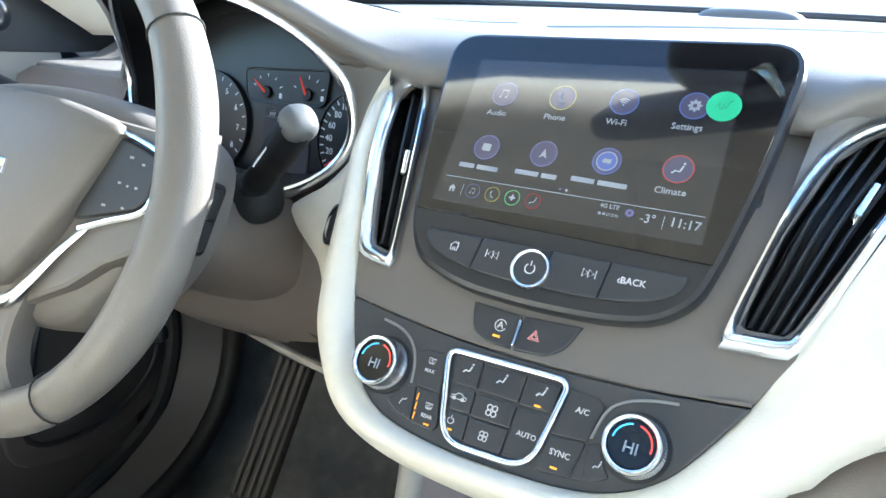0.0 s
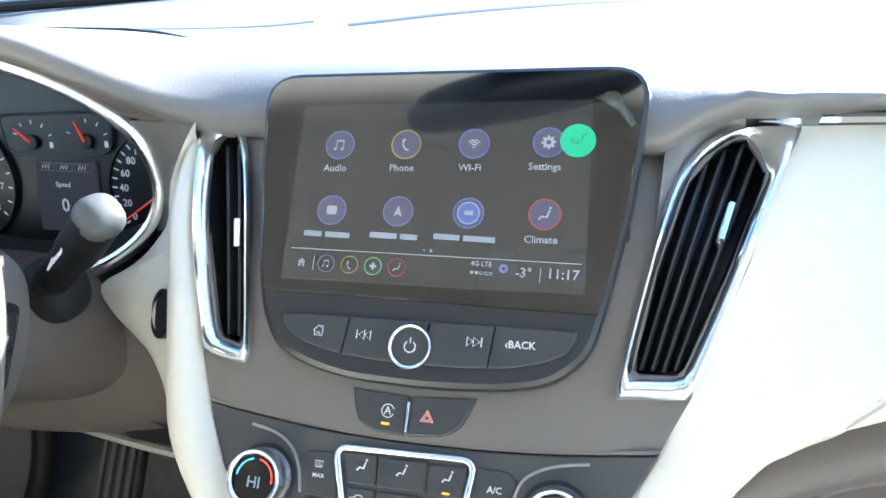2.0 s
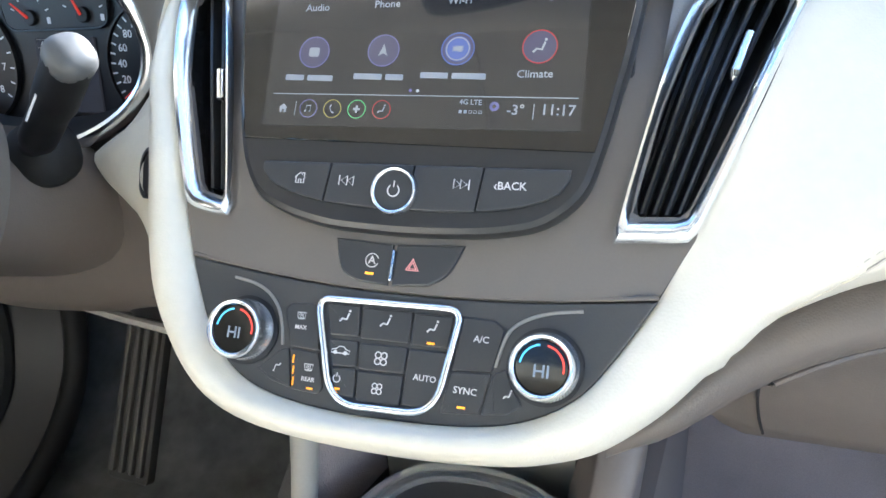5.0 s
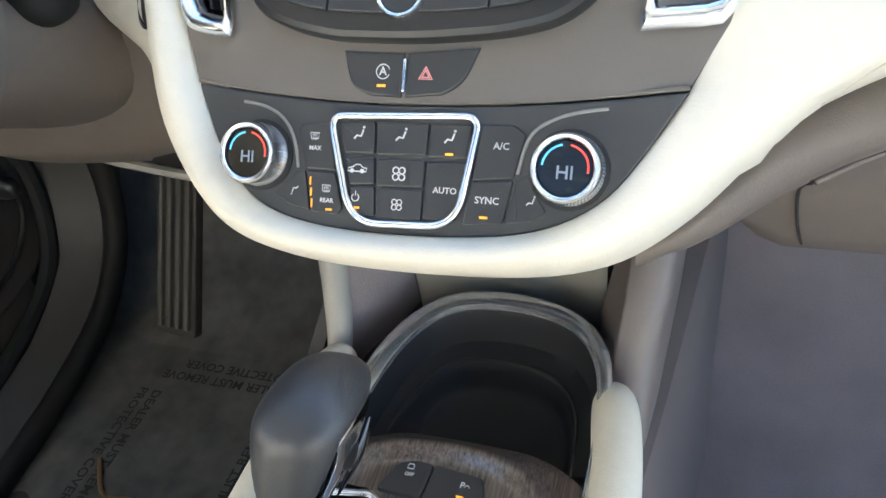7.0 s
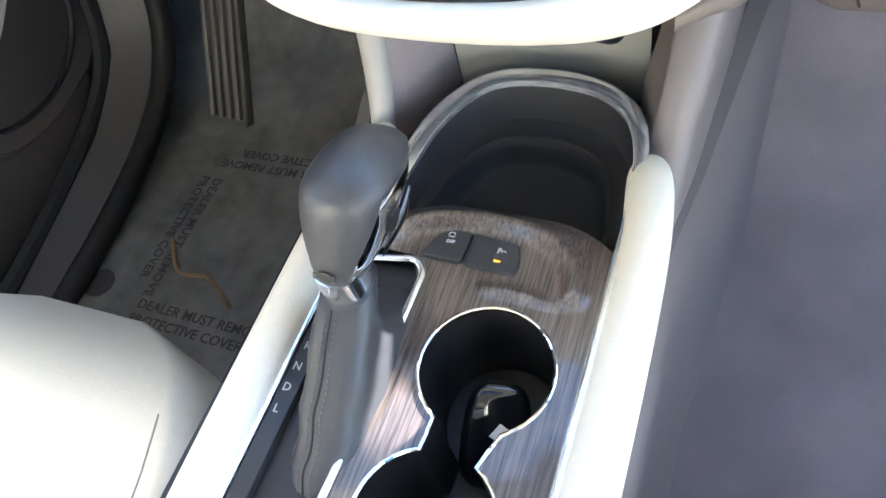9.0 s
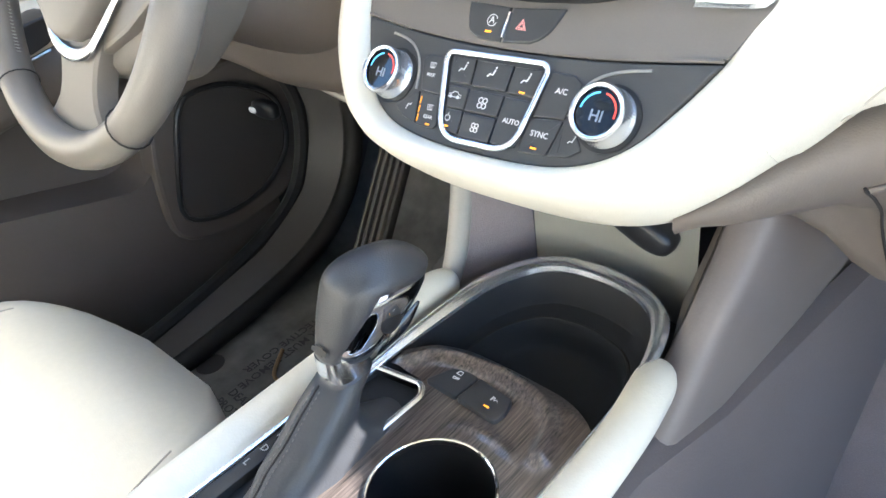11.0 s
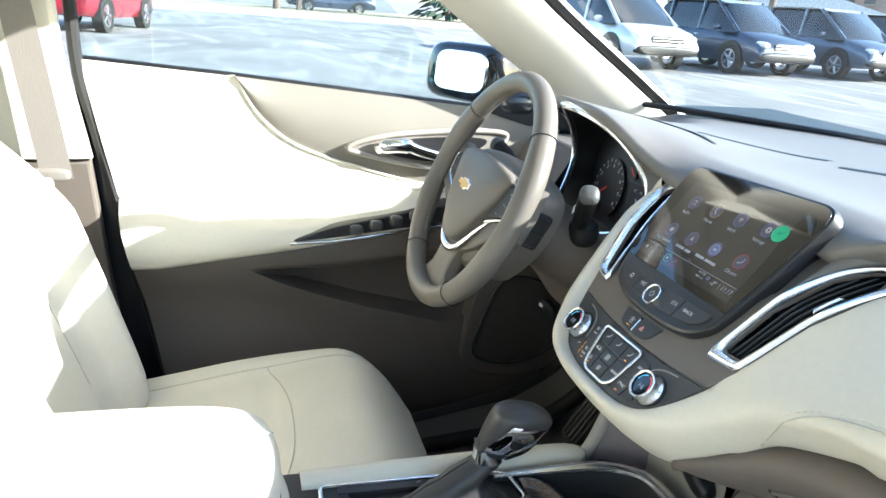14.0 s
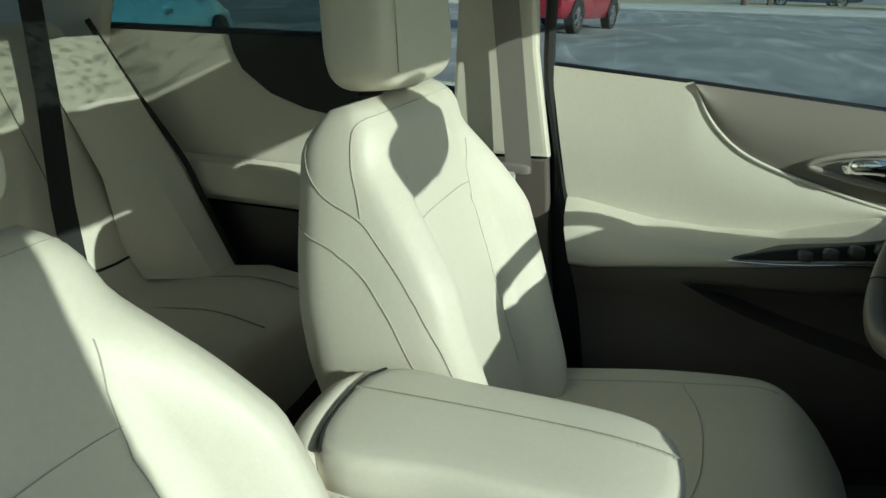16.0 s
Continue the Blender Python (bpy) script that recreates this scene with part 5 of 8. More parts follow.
st = stalk([(-0.262, 0.592, 0.822), (-0.238, 0.582, 0.838), (-0.2, 0.567, 0.868), (-0.17, 0.556, 0.895)], [0.0085, 0.0112, 0.0128])
bm = bmesh.new()
for k in range(5):
    block((0, 0, 0), (0.0012, 0.009, 0.0006), Matrix.Translation((-0.213 + 0.0042 * k, 0.5588 - 0.0016 * k, 0.8625 + 0.0034 * k)) @ pose(0, 0, 0, 60, 20, 0), 0.0001, bm)
part("stalk_print", bm, MARK, st)
stalk([(-0.43, 0.585, 0.838), (-0.475, 0.58, 0.855), (-0.52, 0.575, 0.872), (-0.55, 0.565, 0.885)], [0.009, 0.0105, 0.0118])
part("stalk_boot", pillow((0.04, 0.04, 0.042), Matrix.Translation((-0.255, 0.598, 0.82)), 2.6), RUBBER, column)

# ---- centre console ----
CZ = 0.565
console = thing("centre_console", "centre console with dark wood veneer, cup holders and open tray", "console")
cup_c, cup_r = (0.0365, 0.392), 0.0405
cup2_c = (0.030, 0.300)
HOLE = [(cup_c[0] + cup_r * math.cos(radians(a)), cup_c[1] + cup_r * math.sin(radians(a))) for a in range(-60, 241, 10)] + [(0.0155, 0.346)] + [(cup2_c[0] + cup_r * math.cos(radians(a)), cup2_c[1] + cup_r * math.sin(radians(a))) for a in range(112, 429, 10)] + [(0.0525, 0.346)]
wood_out = [(-0.026, 0.25), (0.0922, 0.25), (0.0918, 0.437), (-0.023, 0.437)]
part("veneer", holed(wood_out, [HOLE], CZ, ID, 0.004), WOOD, console, "glossy dark wood veneer")
part("cup_well", loft([[(x, y, CZ - 0.001) for x, y in HOLE], [(x, y, CZ - 0.09) for x, y in HOLE]], True, False), BLACK, console)
part("well_floor", slab(HOLE, CZ - 0.1, CZ - 0.085, ID, 0.001), BLACK, console)
part("cup_rim", tube([(x, y, CZ + 0.0008) for x, y in HOLE], 0.0014, True, 8), BRIGHT, console, "thin chrome ring")
# shifter gate
gate = [(-0.087, 0.22), (-0.0845, 0.425), (-0.075, 0.448), (-0.03, 0.455), (-0.0225, 0.447), (-0.03, 0.22)]
part("gate_floor", slab(gate, CZ - 0.02, CZ - 0.006, ID, 0.001), BLACK, console)
part("gate_rim", tube([(x, y, CZ + 0.002) for x, y in rounded(gate, 0.01)], 0.0026, True, 10, flat_k=0.7, up=(0, 0, 1)), CHROME, console, "chrome frame of the gear gate")
part("gear_strip", slab([(-0.0845, 0.24), (-0.0825, 0.415), (-0.07, 0.415), (-0.071, 0.24)], CZ - 0.006, CZ + 0.0005, ID, 0.001), SATIN, console)
for k, ch in enumerate("PRNDL"):
    text("gear_letter", ch, 0.0075, Matrix.Translation((-0.0765 - 0.0004 * k, 0.394 - 0.0142 * k, CZ + 0.0008)), AMBER if ch == "P" else material("gear_print", (0.55, 0.55, 0.55), 0.5), console)
CREST = spline([Vector(p) for p in ((-0.058, 0.466, 0), (-0.046, 0.4825, 0), (-0.02, 0.4925, 0), (0.015, 0.4955, 0), (0.046, 0.4895, 0), (0.066, 0.474, 0), (0.073, 0.452, 0))], 6)
def ease(q):
    q = max(0.0, min(1.0, q))
    return q * q * (3 - 2 * q)
def veneer_z(x, y):
    """Height of the veneer: an arched ridge round the switches and a lower one round the cup holder."""
    d = min((Vector((x, y, 0)) - p).length for p in CREST)
    r = math.hypot(x - cup_c[0], y - cup_c[1])
    z = CZ + 0.0062 * math.exp(-(d / 0.0065) ** 2) + 0.0028 * math.exp(-((r - 0.0525) / 0.0045) ** 2) * ease((y - 0.437) / 0.012)
    back = max(0.0, y - (0.497 - 0.006 * ((x - 0.01) / 0.07) ** 2))
    return z - 0.5 * back
rows = []
for k in range(61):
    t = k / 60
    x = -0.0665 + 0.158 * t
    y0 = 0.437 if x > -0.023 else 0.437 + 0.022 * min(1, (-0.023 - x) / 0.012)
    y1 = 0.506 - 0.022 * max(0.0, (x - 0.045) / 0.046) ** 2 - 0.03 * max(0.0, (-0.02 - x) / 0.046) ** 2
    rows.append([(x, y, veneer_z(x, y)) for y in [y0 + (y1 - y0) * j / 28 for j in range(29)]])
part("veneer_ridge", loft(rows), WOOD, console, "wood veneer with arched ridges round the switches", angle=80)
# traction and parking switches
CT = CZ + 0.0016
for lp, prints in (([(-0.0305, 0.4585), (-0.0015, 0.4575), (0.0005, 0.4815), (-0.012, 0.4815), (-0.0215, 0.478)], "OFF"), ([(-0.0005, 0.4575), (0.0345, 0.4555), (0.036, 0.466), (0.0325, 0.478), (0.0015, 0.4815)], "P")):
    k = part("console_switch", slab(rounded(lp, 0.003), CT - 0.004, CT + 0.0022, ID, 0.001), BUTTON, console)
    c = (sum(p[0] for p in lp) / len(lp), sum(p[1] for p in lp) / len(lp))
    text("switch_print", prints, 0.0034 if prints == "OFF" else 0.0056, Matrix.Translation((c[0] + 0.0005, c[1] + (0.0 if prints == "OFF" else 0.003), CT + 0.0023)), MARK, k)
    if prints == "P":
        part("switch_symbol", tube([(c[0] + 0.0035 + 0.0016 * math.cos(a), c[1] + 0.002 + 0.0016 * math.sin(a), CT + 0.0023) for a in (0.2, 1.2, 2.2, 3.2)], 0.0003, n=4), MARK, k)
        part("indicator", block((c[0] + 0.001, c[1] - 0.0045, CT + 0.0023), (0.0045, 0.0014, 0.0003), ID, 0.0002), AMBER, k)
    else:
        part("switch_symbol", tube([(c[0] + x * 0.001, c[1] + 0.0055 + y * 0.001, CT + 0.0023) for x, y in ((-2, 0), (-1.4, 1.6), (1.4, 1.6), (2, 0), (2, -1.6), (-2, -1.6))], 0.0003, True, 4), MARK, k)
# open tray
RIM = [(-0.073, 0.43, 0.566), (-0.07, 0.47, 0.57), (-0.065, 0.51, 0.574), (-0.056, 0.555, 0.579), (-0.041, 0.588, 0.58), (-0.018, 0.606, 0.582), (0.018, 0.611, 0.583), (0.055, 0.604, 0.584), (0.079, 0.587, 0.584), (0.092, 0.558, 0.583), (0.0945, 0.52, 0.575), (0.094, 0.45, 0.569), (0.0935, 0.25, 0.566)]
RS = spline([Vector(p) for p in RIM], 5)
part("tray_rim", tube(RS, [0.0036 + 0.0056 * math.sin(math.pi * min(1, k / 50)) for k in range(len(RS))], n=10, flat_k=0.7, up=(0, 0.3, 1)), SILVER, console, "broad silver rim round the tray")
tray = [p for p in RS[:52]]
cen = Vector((0.008, 0.5, 0))
rows = [[p + Vector((0, 0, -0.006)) for p in tray]]
for k, z, lag in ((0.965, -0.012, 0), (0.945, -0.028, 0), (0.925, -0.032, 0), (0.85, -0.034, 0), (0.8, -0.0345, 0), (0.785, -0.0365, 0), (0.77, -0.044, 0), (0.75, -0.056, 0), (0.7, -0.06, 0), (0.3, -0.062, 0), (0.02, -0.062, 0)):
    rows.append([Vector((cen.x + (p.x - cen.x) * k, cen.y + (p.y - cen.y) * k, 0.572 + (p.z - 0.572) * (k ** 2) + z)) for p in tray])
part("tray_liner", loft(rows), material("tray_rubber", (0.018, 0.018, 0.019), 0.6, 0, 900, 0.2, 0.1, spec=0.3), console, "black rubber lined open tray")
part("tray_groove", tube([Vector((cen.x + (p.x - cen.x) * 0.8, cen.y + (p.y - cen.y) * 0.8, 0.572 + (p.z - 0.572) * 0.64 - 0.034)) for p in tray], 0.0013, n=6), SEAM, console)
part("tray_step", loft([[Vector((-0.062, 0.47, CZ)), Vector((0.0, 0.5, CZ)), Vector((0.09, 0.48, CZ))], [Vector((-0.062, 0.47, CZ - 0.07)), Vector((0.0, 0.502, CZ - 0.07)), Vector((0.09, 0.48, CZ - 0.07))]]), BLACK, console)
# cream side bolsters
for s, x0, br in ((1, 0.1095, 0.0152), (-1, -0.1005, 0.0155)):
    path = [(x0, 0.2, 0.562), (x0, 0.3, 0.565), (x0, 0.42, 0.567), (x0 - s * 0.002, 0.49, 0.569), (x0 - s * 0.006, 0.527, 0.571), (x0 - s * 0.0095, 0.547, 0.571), (x0 - s * 0.011, 0.557, 0.57)]
    P = spline([Vector(p) for p in path], 5)
    part("side_bolster", tube(P, [br if k < 20 else br * max(0.15, (1 - ((k - 20) / 10.5) ** 2) ** 0.5) for k in range(len(P))], n=14, flat_k=1.0), CREAM, console, "cream leather edge bolster")
# body sides down to the floor
for s in (-1, 1):
    rows = []
    for y in (-0.25, 0.0, 0.2, 0.35, 0.5, 0.6, 0.68, 0.75, 0.9):
        top = 0.556 - 0.04 * ease((y - 0.44) / 0.12) if s > 0 else 0.556 + max(0, y - 0.56) * 0.5
        wid = 0.118 if y < 0.5 else 0.118 + (y - 0.5) * 0.12
        rows.append([(s * (wid - 0.015), y, top), (s * wid, y, top - 0.008), (s * (wid + 0.006), y, top - 0.03), (s * (wid + 0.01), y, 0.4), (s * (wid + 0.02), y, 0.29), (s * (wid + 0.03), y, 0.22)])
    part("console_side", loft(rows), material("mauve_brown_flank", (0.125, 0.105, 0.101), 0.8, 0, 700, 0.4, 0.15) if s > 0 else CARPET, console, "purple brown carpeted console flank" if s > 0 else "")
# walls that rise from the tray to the dash
part("rear_wall", loft([[(-0.061, 0.632, z), (-0.03, 0.637, z), (0.012, 0.638, z), (0.055, 0.637, z), (0.084, 0.632, z)] for z in (0.54, 0.58, 0.62, 0.67, 0.73)]), OLIVE, console, "olive grey panel behind the tray")
part("inner_flank", loft([[(-0.062, 0.633, 0.55), (-0.063, 0.633, 0.6), (-0.066, 0.633, 0.66), (-0.07, 0.633, 0.73)], [(-0.07, 0.607, 0.55), (-0.074, 0.61, 0.6), (-0.08, 0.615, 0.66), (-0.085, 0.62, 0.73)], [(-0.082, 0.582, 0.55), (-0.087, 0.588, 0.6), (-0.092, 0.6, 0.66), (-0.097, 0.61, 0.73)], [(-0.091, 0.55, 0.55), (-0.098, 0.574, 0.585), (-0.1, 0.59, 0.64), (-0.105, 0.605, 0.73)]]), CARPET2, console, "purple brown inner flank", angle=80)
part("inner_flank", loft([[(0.08, 0.618, 0.54), (0.082, 0.616, 0.582), (0.0905, 0.63, 0.62), (0.099, 0.642, 0.66), (0.102, 0.645, 0.7)], [(0.092, 0.548, 0.54), (0.0945, 0.577, 0.577), (0.0985, 0.6, 0.609), (0.101, 0.627, 0.643), (0.104, 0.66, 0.69)]]), TAUPE, console, "dark taupe inner flank", angle=80)
LEGS = ((0.084, 0.1145, 0.505, 0.49), (0.088, 0.117, 0.536, 0.53), (0.0945, 0.121, 0.577, 0.577), (0.0985, 0.126, 0.6, 0.609), (0.101, 0.13, 0.627, 0.643), (0.104, 0.134, 0.66, 0.69))
rows = []
for x0, x1, y, z in LEGS:
    rows.append([(x0 - 0.002, y + 0.03, z), (x0 - 0.0005, y + 0.004, z), (x0 + 0.002, y, z), (x0 + (x1 - x0) * 0.5, y - 0.002, z), (x1 - 0.006, y, z), (x1 - 0.0015, y + 0.004, z), (x1 + 0.0015, y + 0.012, z), (x1 + 0.004, y + 0.035, z - 0.004), (x1 + 0.008, y + 0.08, z - 0.012), (x1 + 0.014, y + 0.17, z - 0.03), (x1 + 0.024, y + 0.4, z - 0.06)])
fine = []
for p, q in zip(rows, rows[1:]):
    fine += [[tuple(a_ + (b_ - a_) * k / 4 for a_, b_ in zip(u, v)) for u, v in zip(p, q)] for k in range(4)]
part("console_leg", loft(fine + rows[-1:]), MAUVE, console, "mauve taupe leg rising to the dash", angle=50)
P = [Vector(p) for p in ((-0.099, 0.556, 0.556), (-0.1, 0.572, 0.58), (-0.102, 0.59, 0.62), (-0.106, 0.605, 0.66), (-0.112, 0.62, 0.72))]
part("console_leg", tube(spline(P, 6), [0.0085 + 0.004 * (j / 24) for j in range(25)], n=16), LEG, console, "light taupe leg rising to the dash")
rows = []
for j, p in enumerate(spline(P, 6)):
    r = 0.0085 + 0.004 * (j / 24)
    rows.append([p + Vector((-r * 0.98, 0, 0)), p + Vector((-r - 0.008, 0.02, -0.004)), p + Vector((-r - 0.014, 0.06, -0.012)), p + Vector((-r - 0.02, 0.16, -0.03))])
part("leg_side", loft(rows), CARPET, console, "flank below the dash", angle=80)
part("socket_cover", pillow((0.088, 0.03, 0.026), pose(0.03, 0.628, 0.636, -6, 30, 0), 3.2), BLACK, console, "black socket cover")
part("under_deck", slab([(-0.125, -0.25), (0.125, -0.25), (0.125, 0.6), (-0.125, 0.6)], 0.24, CZ - 0.105, ID, 0.002), BLACK, console)
part("deck_edge", loft([[(-0.1, 0.2, CZ - 0.002), (-0.1, 0.5, CZ - 0.002)], [(-0.125, 0.2, CZ - 0.004), (-0.125, 0.5, CZ - 0.004)]]), BLACK, console)
part("rear_deck", slab([(-0.12, 0.12), (0.12, 0.12), (0.12, 0.252), (-0.12, 0.252)], 0.5, CZ - 0.001, ID, 0.002), BLACK, console)

# key tag lying in the cup holder
tag = single("key_fob", pillow((0.042, 0.075, 0.016), pose(0.04, 0.372, 0.512, 50, 15, 12), 3.0), GLOSS, "glossy black key fob lying in the cup holder", "key fob")
part("paper_label", slab([(-0.0062, -0.0055), (0.0062, -0.0055), (0.0062, 0.0055), (-0.0062, 0.0055)], 0.0, 0.0005, pose(0.04, 0.372, 0.512, 50, 15, 12) @ Matrix.Translation((0.004, 0.006, 0.0078)) @ pose(0, 0, 0, 0, 0, -30), 0.0001), material("white_label", (0.75, 0.75, 0.73), 0.6), tag, "small white paper label")

# gear shifter
shifter = thing("gear_shifter", "black leather gear shifter with chrome trim and stitched boot", "gear shifter")
SB, ST = Vector((-0.039, 0.366, CZ - 0.004)), Vector((-0.043, 0.405, 0.613))
rows = []
for k in range(11):
    t = k / 10
    c = SB.lerp(ST, t) + Vector((0, -0.012 * math.sin(math.pi * t), 0))
    hw, hd = 0.007 * (1 - t) ** 0.7 + 0.0155, 0.052 * (1 - t) ** 2.2 + 0.0185
    rows.append([c + Vector((x + 0.0015 * math.sin(9 * t + 5 * y * 30) * (1 - t), y, 0.0)) for x, y in superloop(hw, hd, 2.6, 30)])
part("boot", loft(rows, True, True), SHIFT, shifter, "wrinkled black leather boot")
part("boot_seam", tube(spline([r[22] + Vector((0, -0.0004, 0)) for r in rows], 4), 0.0007, n=5), SEAM, shifter)
for k in (21, 23):
    stitches("boot_stitching", [r[k].lerp(r[22], 0.35) + Vector((0, -0.0008, 0.0004)) for r in rows], 0.0034, 0.0005, material("dull_grey_thread", (0.12, 0.115, 0.11), 0.8), shifter)
part("chrome_collar", loft([[ST + Vector((x * k, y * k, z)) for x, y in superloop(0.014, 0.0155, 2.6, 48)] for k, z in ((0.99, -0.006), (1.0, 0.002), (0.97, 0.01), (0.94, 0.018))], True, True), CHROME, shifter, "polished chrome collar", angle=80)
KB, KT = Vector((-0.044, 0.41, 0.622)), Vector((-0.031, 0.447, 0.688))
core, skin = [], []
for k in range(25):
    t = k / 24
    c = KB.lerp(KT, t) + Vector((0, 0.004 * math.sin(math.pi * t), 0))
    hw = (0.0152 + 0.0108 * math.sin(math.pi * min(1, t * 0.75))) * (1 if t < 0.72 else max(0.06, 1 - ((t - 0.72) / 0.285) ** 2.4) ** 0.5)
    hd = (0.0205 + 0.0155 * math.sin(math.pi * min(1, t * 0.62))) * (1 if t < 0.7 else max(0.06, 1 - ((t - 0.7) / 0.305) ** 2.4) ** 0.5)
    reach = 30 + 36 * min(1, t / 0.75) + 75 * max(0, min(1, (t - 0.72) / 0.2)) + 60 * max(0, (t - 0.88) / 0.12)
    ca, sk = [], []
    for j, (x, y) in enumerate(superloop(hw, hd, 2.5, 72)):
        off = abs((j / 72 * 360) - 270)
        q = max(0.0, min(1.0, (reach - off) / 6 + 0.5))
        tip = max(0.0, min(1.0, (t - 0.68) / 0.15))
        f = 0.92 + 0.1 * max(q, tip)
        p = Vector((x, y * 0.93, -0.37 * y * 0.6))
        ca.append(c + p * (0.985 - 0.12 * tip - 0.14 * max(0.0, 1 - t / 0.16)))
        sk.append(c + p * f)
    core.append(ca)
    skin.append(sk)
part("chrome_body", loft(core[:22], True, True), BRIGHT, shifter, "polished chrome side trim", angle=80)
part("grip", loft(skin, True, True), SHIFT, shifter, "black leather grip", angle=80)
for s in (1, -1):
    ch = [KB.lerp(KT, t) + Vector((s * wx, dy, dz)) for t, wx, dy, dz in ((0.12, 0.0182, 0.006, -0.006), (0.3, 0.0222, 0.011, -0.007), (0.45, 0.0236, 0.015, -0.009), (0.6, 0.0232, 0.02, -0.011))]
    part("chrome_slot", tube(spline(ch, 5), [0.001 + 0.0036 * math.sin(math.pi * k / 15) for k in range(16)], n=8, flat_k=0.5, up=(s, 0, 0)), GLOSS, shifter)
part("release_button", pillow((0.012, 0.02, 0.026), pose(-0.0195, 0.43, 0.652, 20), 2.8), BLACK, shifter)
part("grip_emblem", slab([(x * 0.3, y * 0.36) for x, y in BOW], 0, 0.0008, Matrix.Translation((-0.0435, 0.3925, 0.6385)) @ pose(0, 0, 0, 68, 0, 0), 0.0002), SATIN, shifter)

# armrest
arm = thing("armrest", "cream leather centre armrest with stitched lid", "armrest")
outl = [(-0.084, -0.185), (0.084, -0.185), (0.088, -0.05), (0.086, 0.08), (0.076, 0.145), (0.05, 0.166), (0, 0.172), (-0.05, 0.166), (-0.076, 0.145), (-0.086, 0.08), (-0.088, -0.05)]
al = [tuple(p) for p in spline([Vector(p) for p in outl], 5, True)]
def arm_z(x, y):
    return 0.692 - 0.006 * (x / 0.088) ** 2 + 0.004 * (1 - ((y + 0.02) / 0.2) ** 2) - 0.012 * max(0, (y - 0.08) / 0.1) ** 2
rows = []
for k, dz in ((0.965, -0.047), (0.992, -0.041), (1.0, -0.03), (0.992, -0.016), (0.97, -0.007), (0.93, -0.002), (0.86, -0.0002), (0.6, 0), (0.3, 0), (0.1, 0)):
    rows.append([(x * k, y * k, arm_z(x * k, y * k) + dz) for x, y in al])
part("hinge_gap", tube([(x, -0.187 + 0.012 * (abs(x) / 0.088) ** 4, 0.6895 - 0.008 * (x / 0.088) ** 2) for x in [-0.086 + 0.172 * k / 16 for k in range(17)]], 0.003, n=8), SEAM, arm, "dark gap behind the lid")
part("lid_gap", tube([(x * 0.985, y * 0.985, arm_z(x, y) - 0.0475) for x, y in al], 0.0022, True, 6), SEAM, arm)
part("lid", loft(rows, True, True), CREAM, arm, "padded cream leather lid")
sl = [(-0.022, y, arm_z(-0.022, y) + 0.0006) for y in (-0.185, -0.1, 0.0, 0.08, 0.13, 0.165)]
part("lid_seam", tube(spline([Vector(p) for p in sl], 8), 0.0008, n=5), material("cream_shadow_seam", (0.3, 0.28, 0.22), 0.8), arm)
stitches("lid_stitching", [(p[0] + 0.003, p[1], p[2] + 0.0004) for p in sl], 0.0046, 0.0006, STITCH, arm)
rows = []
for k, z in ((1.1, 0.42), (1.08, 0.57), (1.05, 0.622), (1.02, 0.638), (0.985, 0.6425), (0.93, 0.643)):
    rows.append([(x * k, -0.02 + (y + 0.02) * k, z - 0.012 * max(0, y / 0.18) ** 2) for x, y in al])
part("bin", loft(rows, True, True), CREAM, arm, "cream leather storage bin")
rows = []
for k in range(21):
    x = -0.1 + 0.2 * k / 20
    d = 0.02 * (abs(x) / 0.1) ** 3
    rows.append([(x, y + d, z - d) for y, z in ((-0.184, 0.6), (-0.19, 0.672), (-0.195, 0.686), (-0.208, 0.689), (-0.228, 0.676), (-0.25, 0.635), (-0.262, 0.57), (-0.265, 0.42))])
part("hinge_cover", loft(rows), CREAM, arm, "rounded cream hinge cover", angle=80)

# ---- floor ----
floor = tagged(single("floor", slab([(-0.8, -1.3), (0.8, -1.3), (0.8, 1.0), (-0.8, 1.0)], 0.16, 0.235, ID, 0.002), CARPET, "dark grey carpeted car floor", "floor"), kind="structure")
part("firewall", loft([[(-0.8, 0.86, 0.23), (0.8, 0.86, 0.23)], [(-0.8, 0.98, 0.36), (0.8, 0.98, 0.36)], [(-0.8, 1.08, 0.65), (0.8, 1.08, 0.65)], [(-0.8, 1.1, 0.92), (0.8, 1.1, 0.92)]]), CARPET, floor)
part("passenger_carpet", loft([[(0.14, y, z) for y, z in ((-0.1, 0.238), (0.55, 0.24), (0.75, 0.26), (0.9, 0.4), (0.97, 0.6))], [(0.78, y, z) for y, z in ((-0.1, 0.238), (0.55, 0.24), (0.75, 0.26), (0.9, 0.4), (0.97, 0.6))]]), CARPET2, floor)
mat_ = single("floor_mat", slab(rounded([(-0.69, 0.12), (-0.2, 0.12), (-0.17, 0.66), (-0.2, 0.84), (-0.69, 0.84)], 0.05), 0.236, 0.244, ID, 0.003), FILM, "floor carpet under a printed clear protective film", "floor mat")
rows = [[(x, y, z) for y, z in ((0.78, 0.2442), (0.85, 0.255), (0.9, 0.285), (0.95, 0.335), (0.99, 0.40), (1.04, 0.54))] for x in (-0.7, -0.61, -0.5, -0.4, -0.3, -0.19)]
part("film_upturn", loft(rows), FILM, mat_, angle=80)
INKF = material("film_print", (0.045, 0.043, 0.04), 0.6)
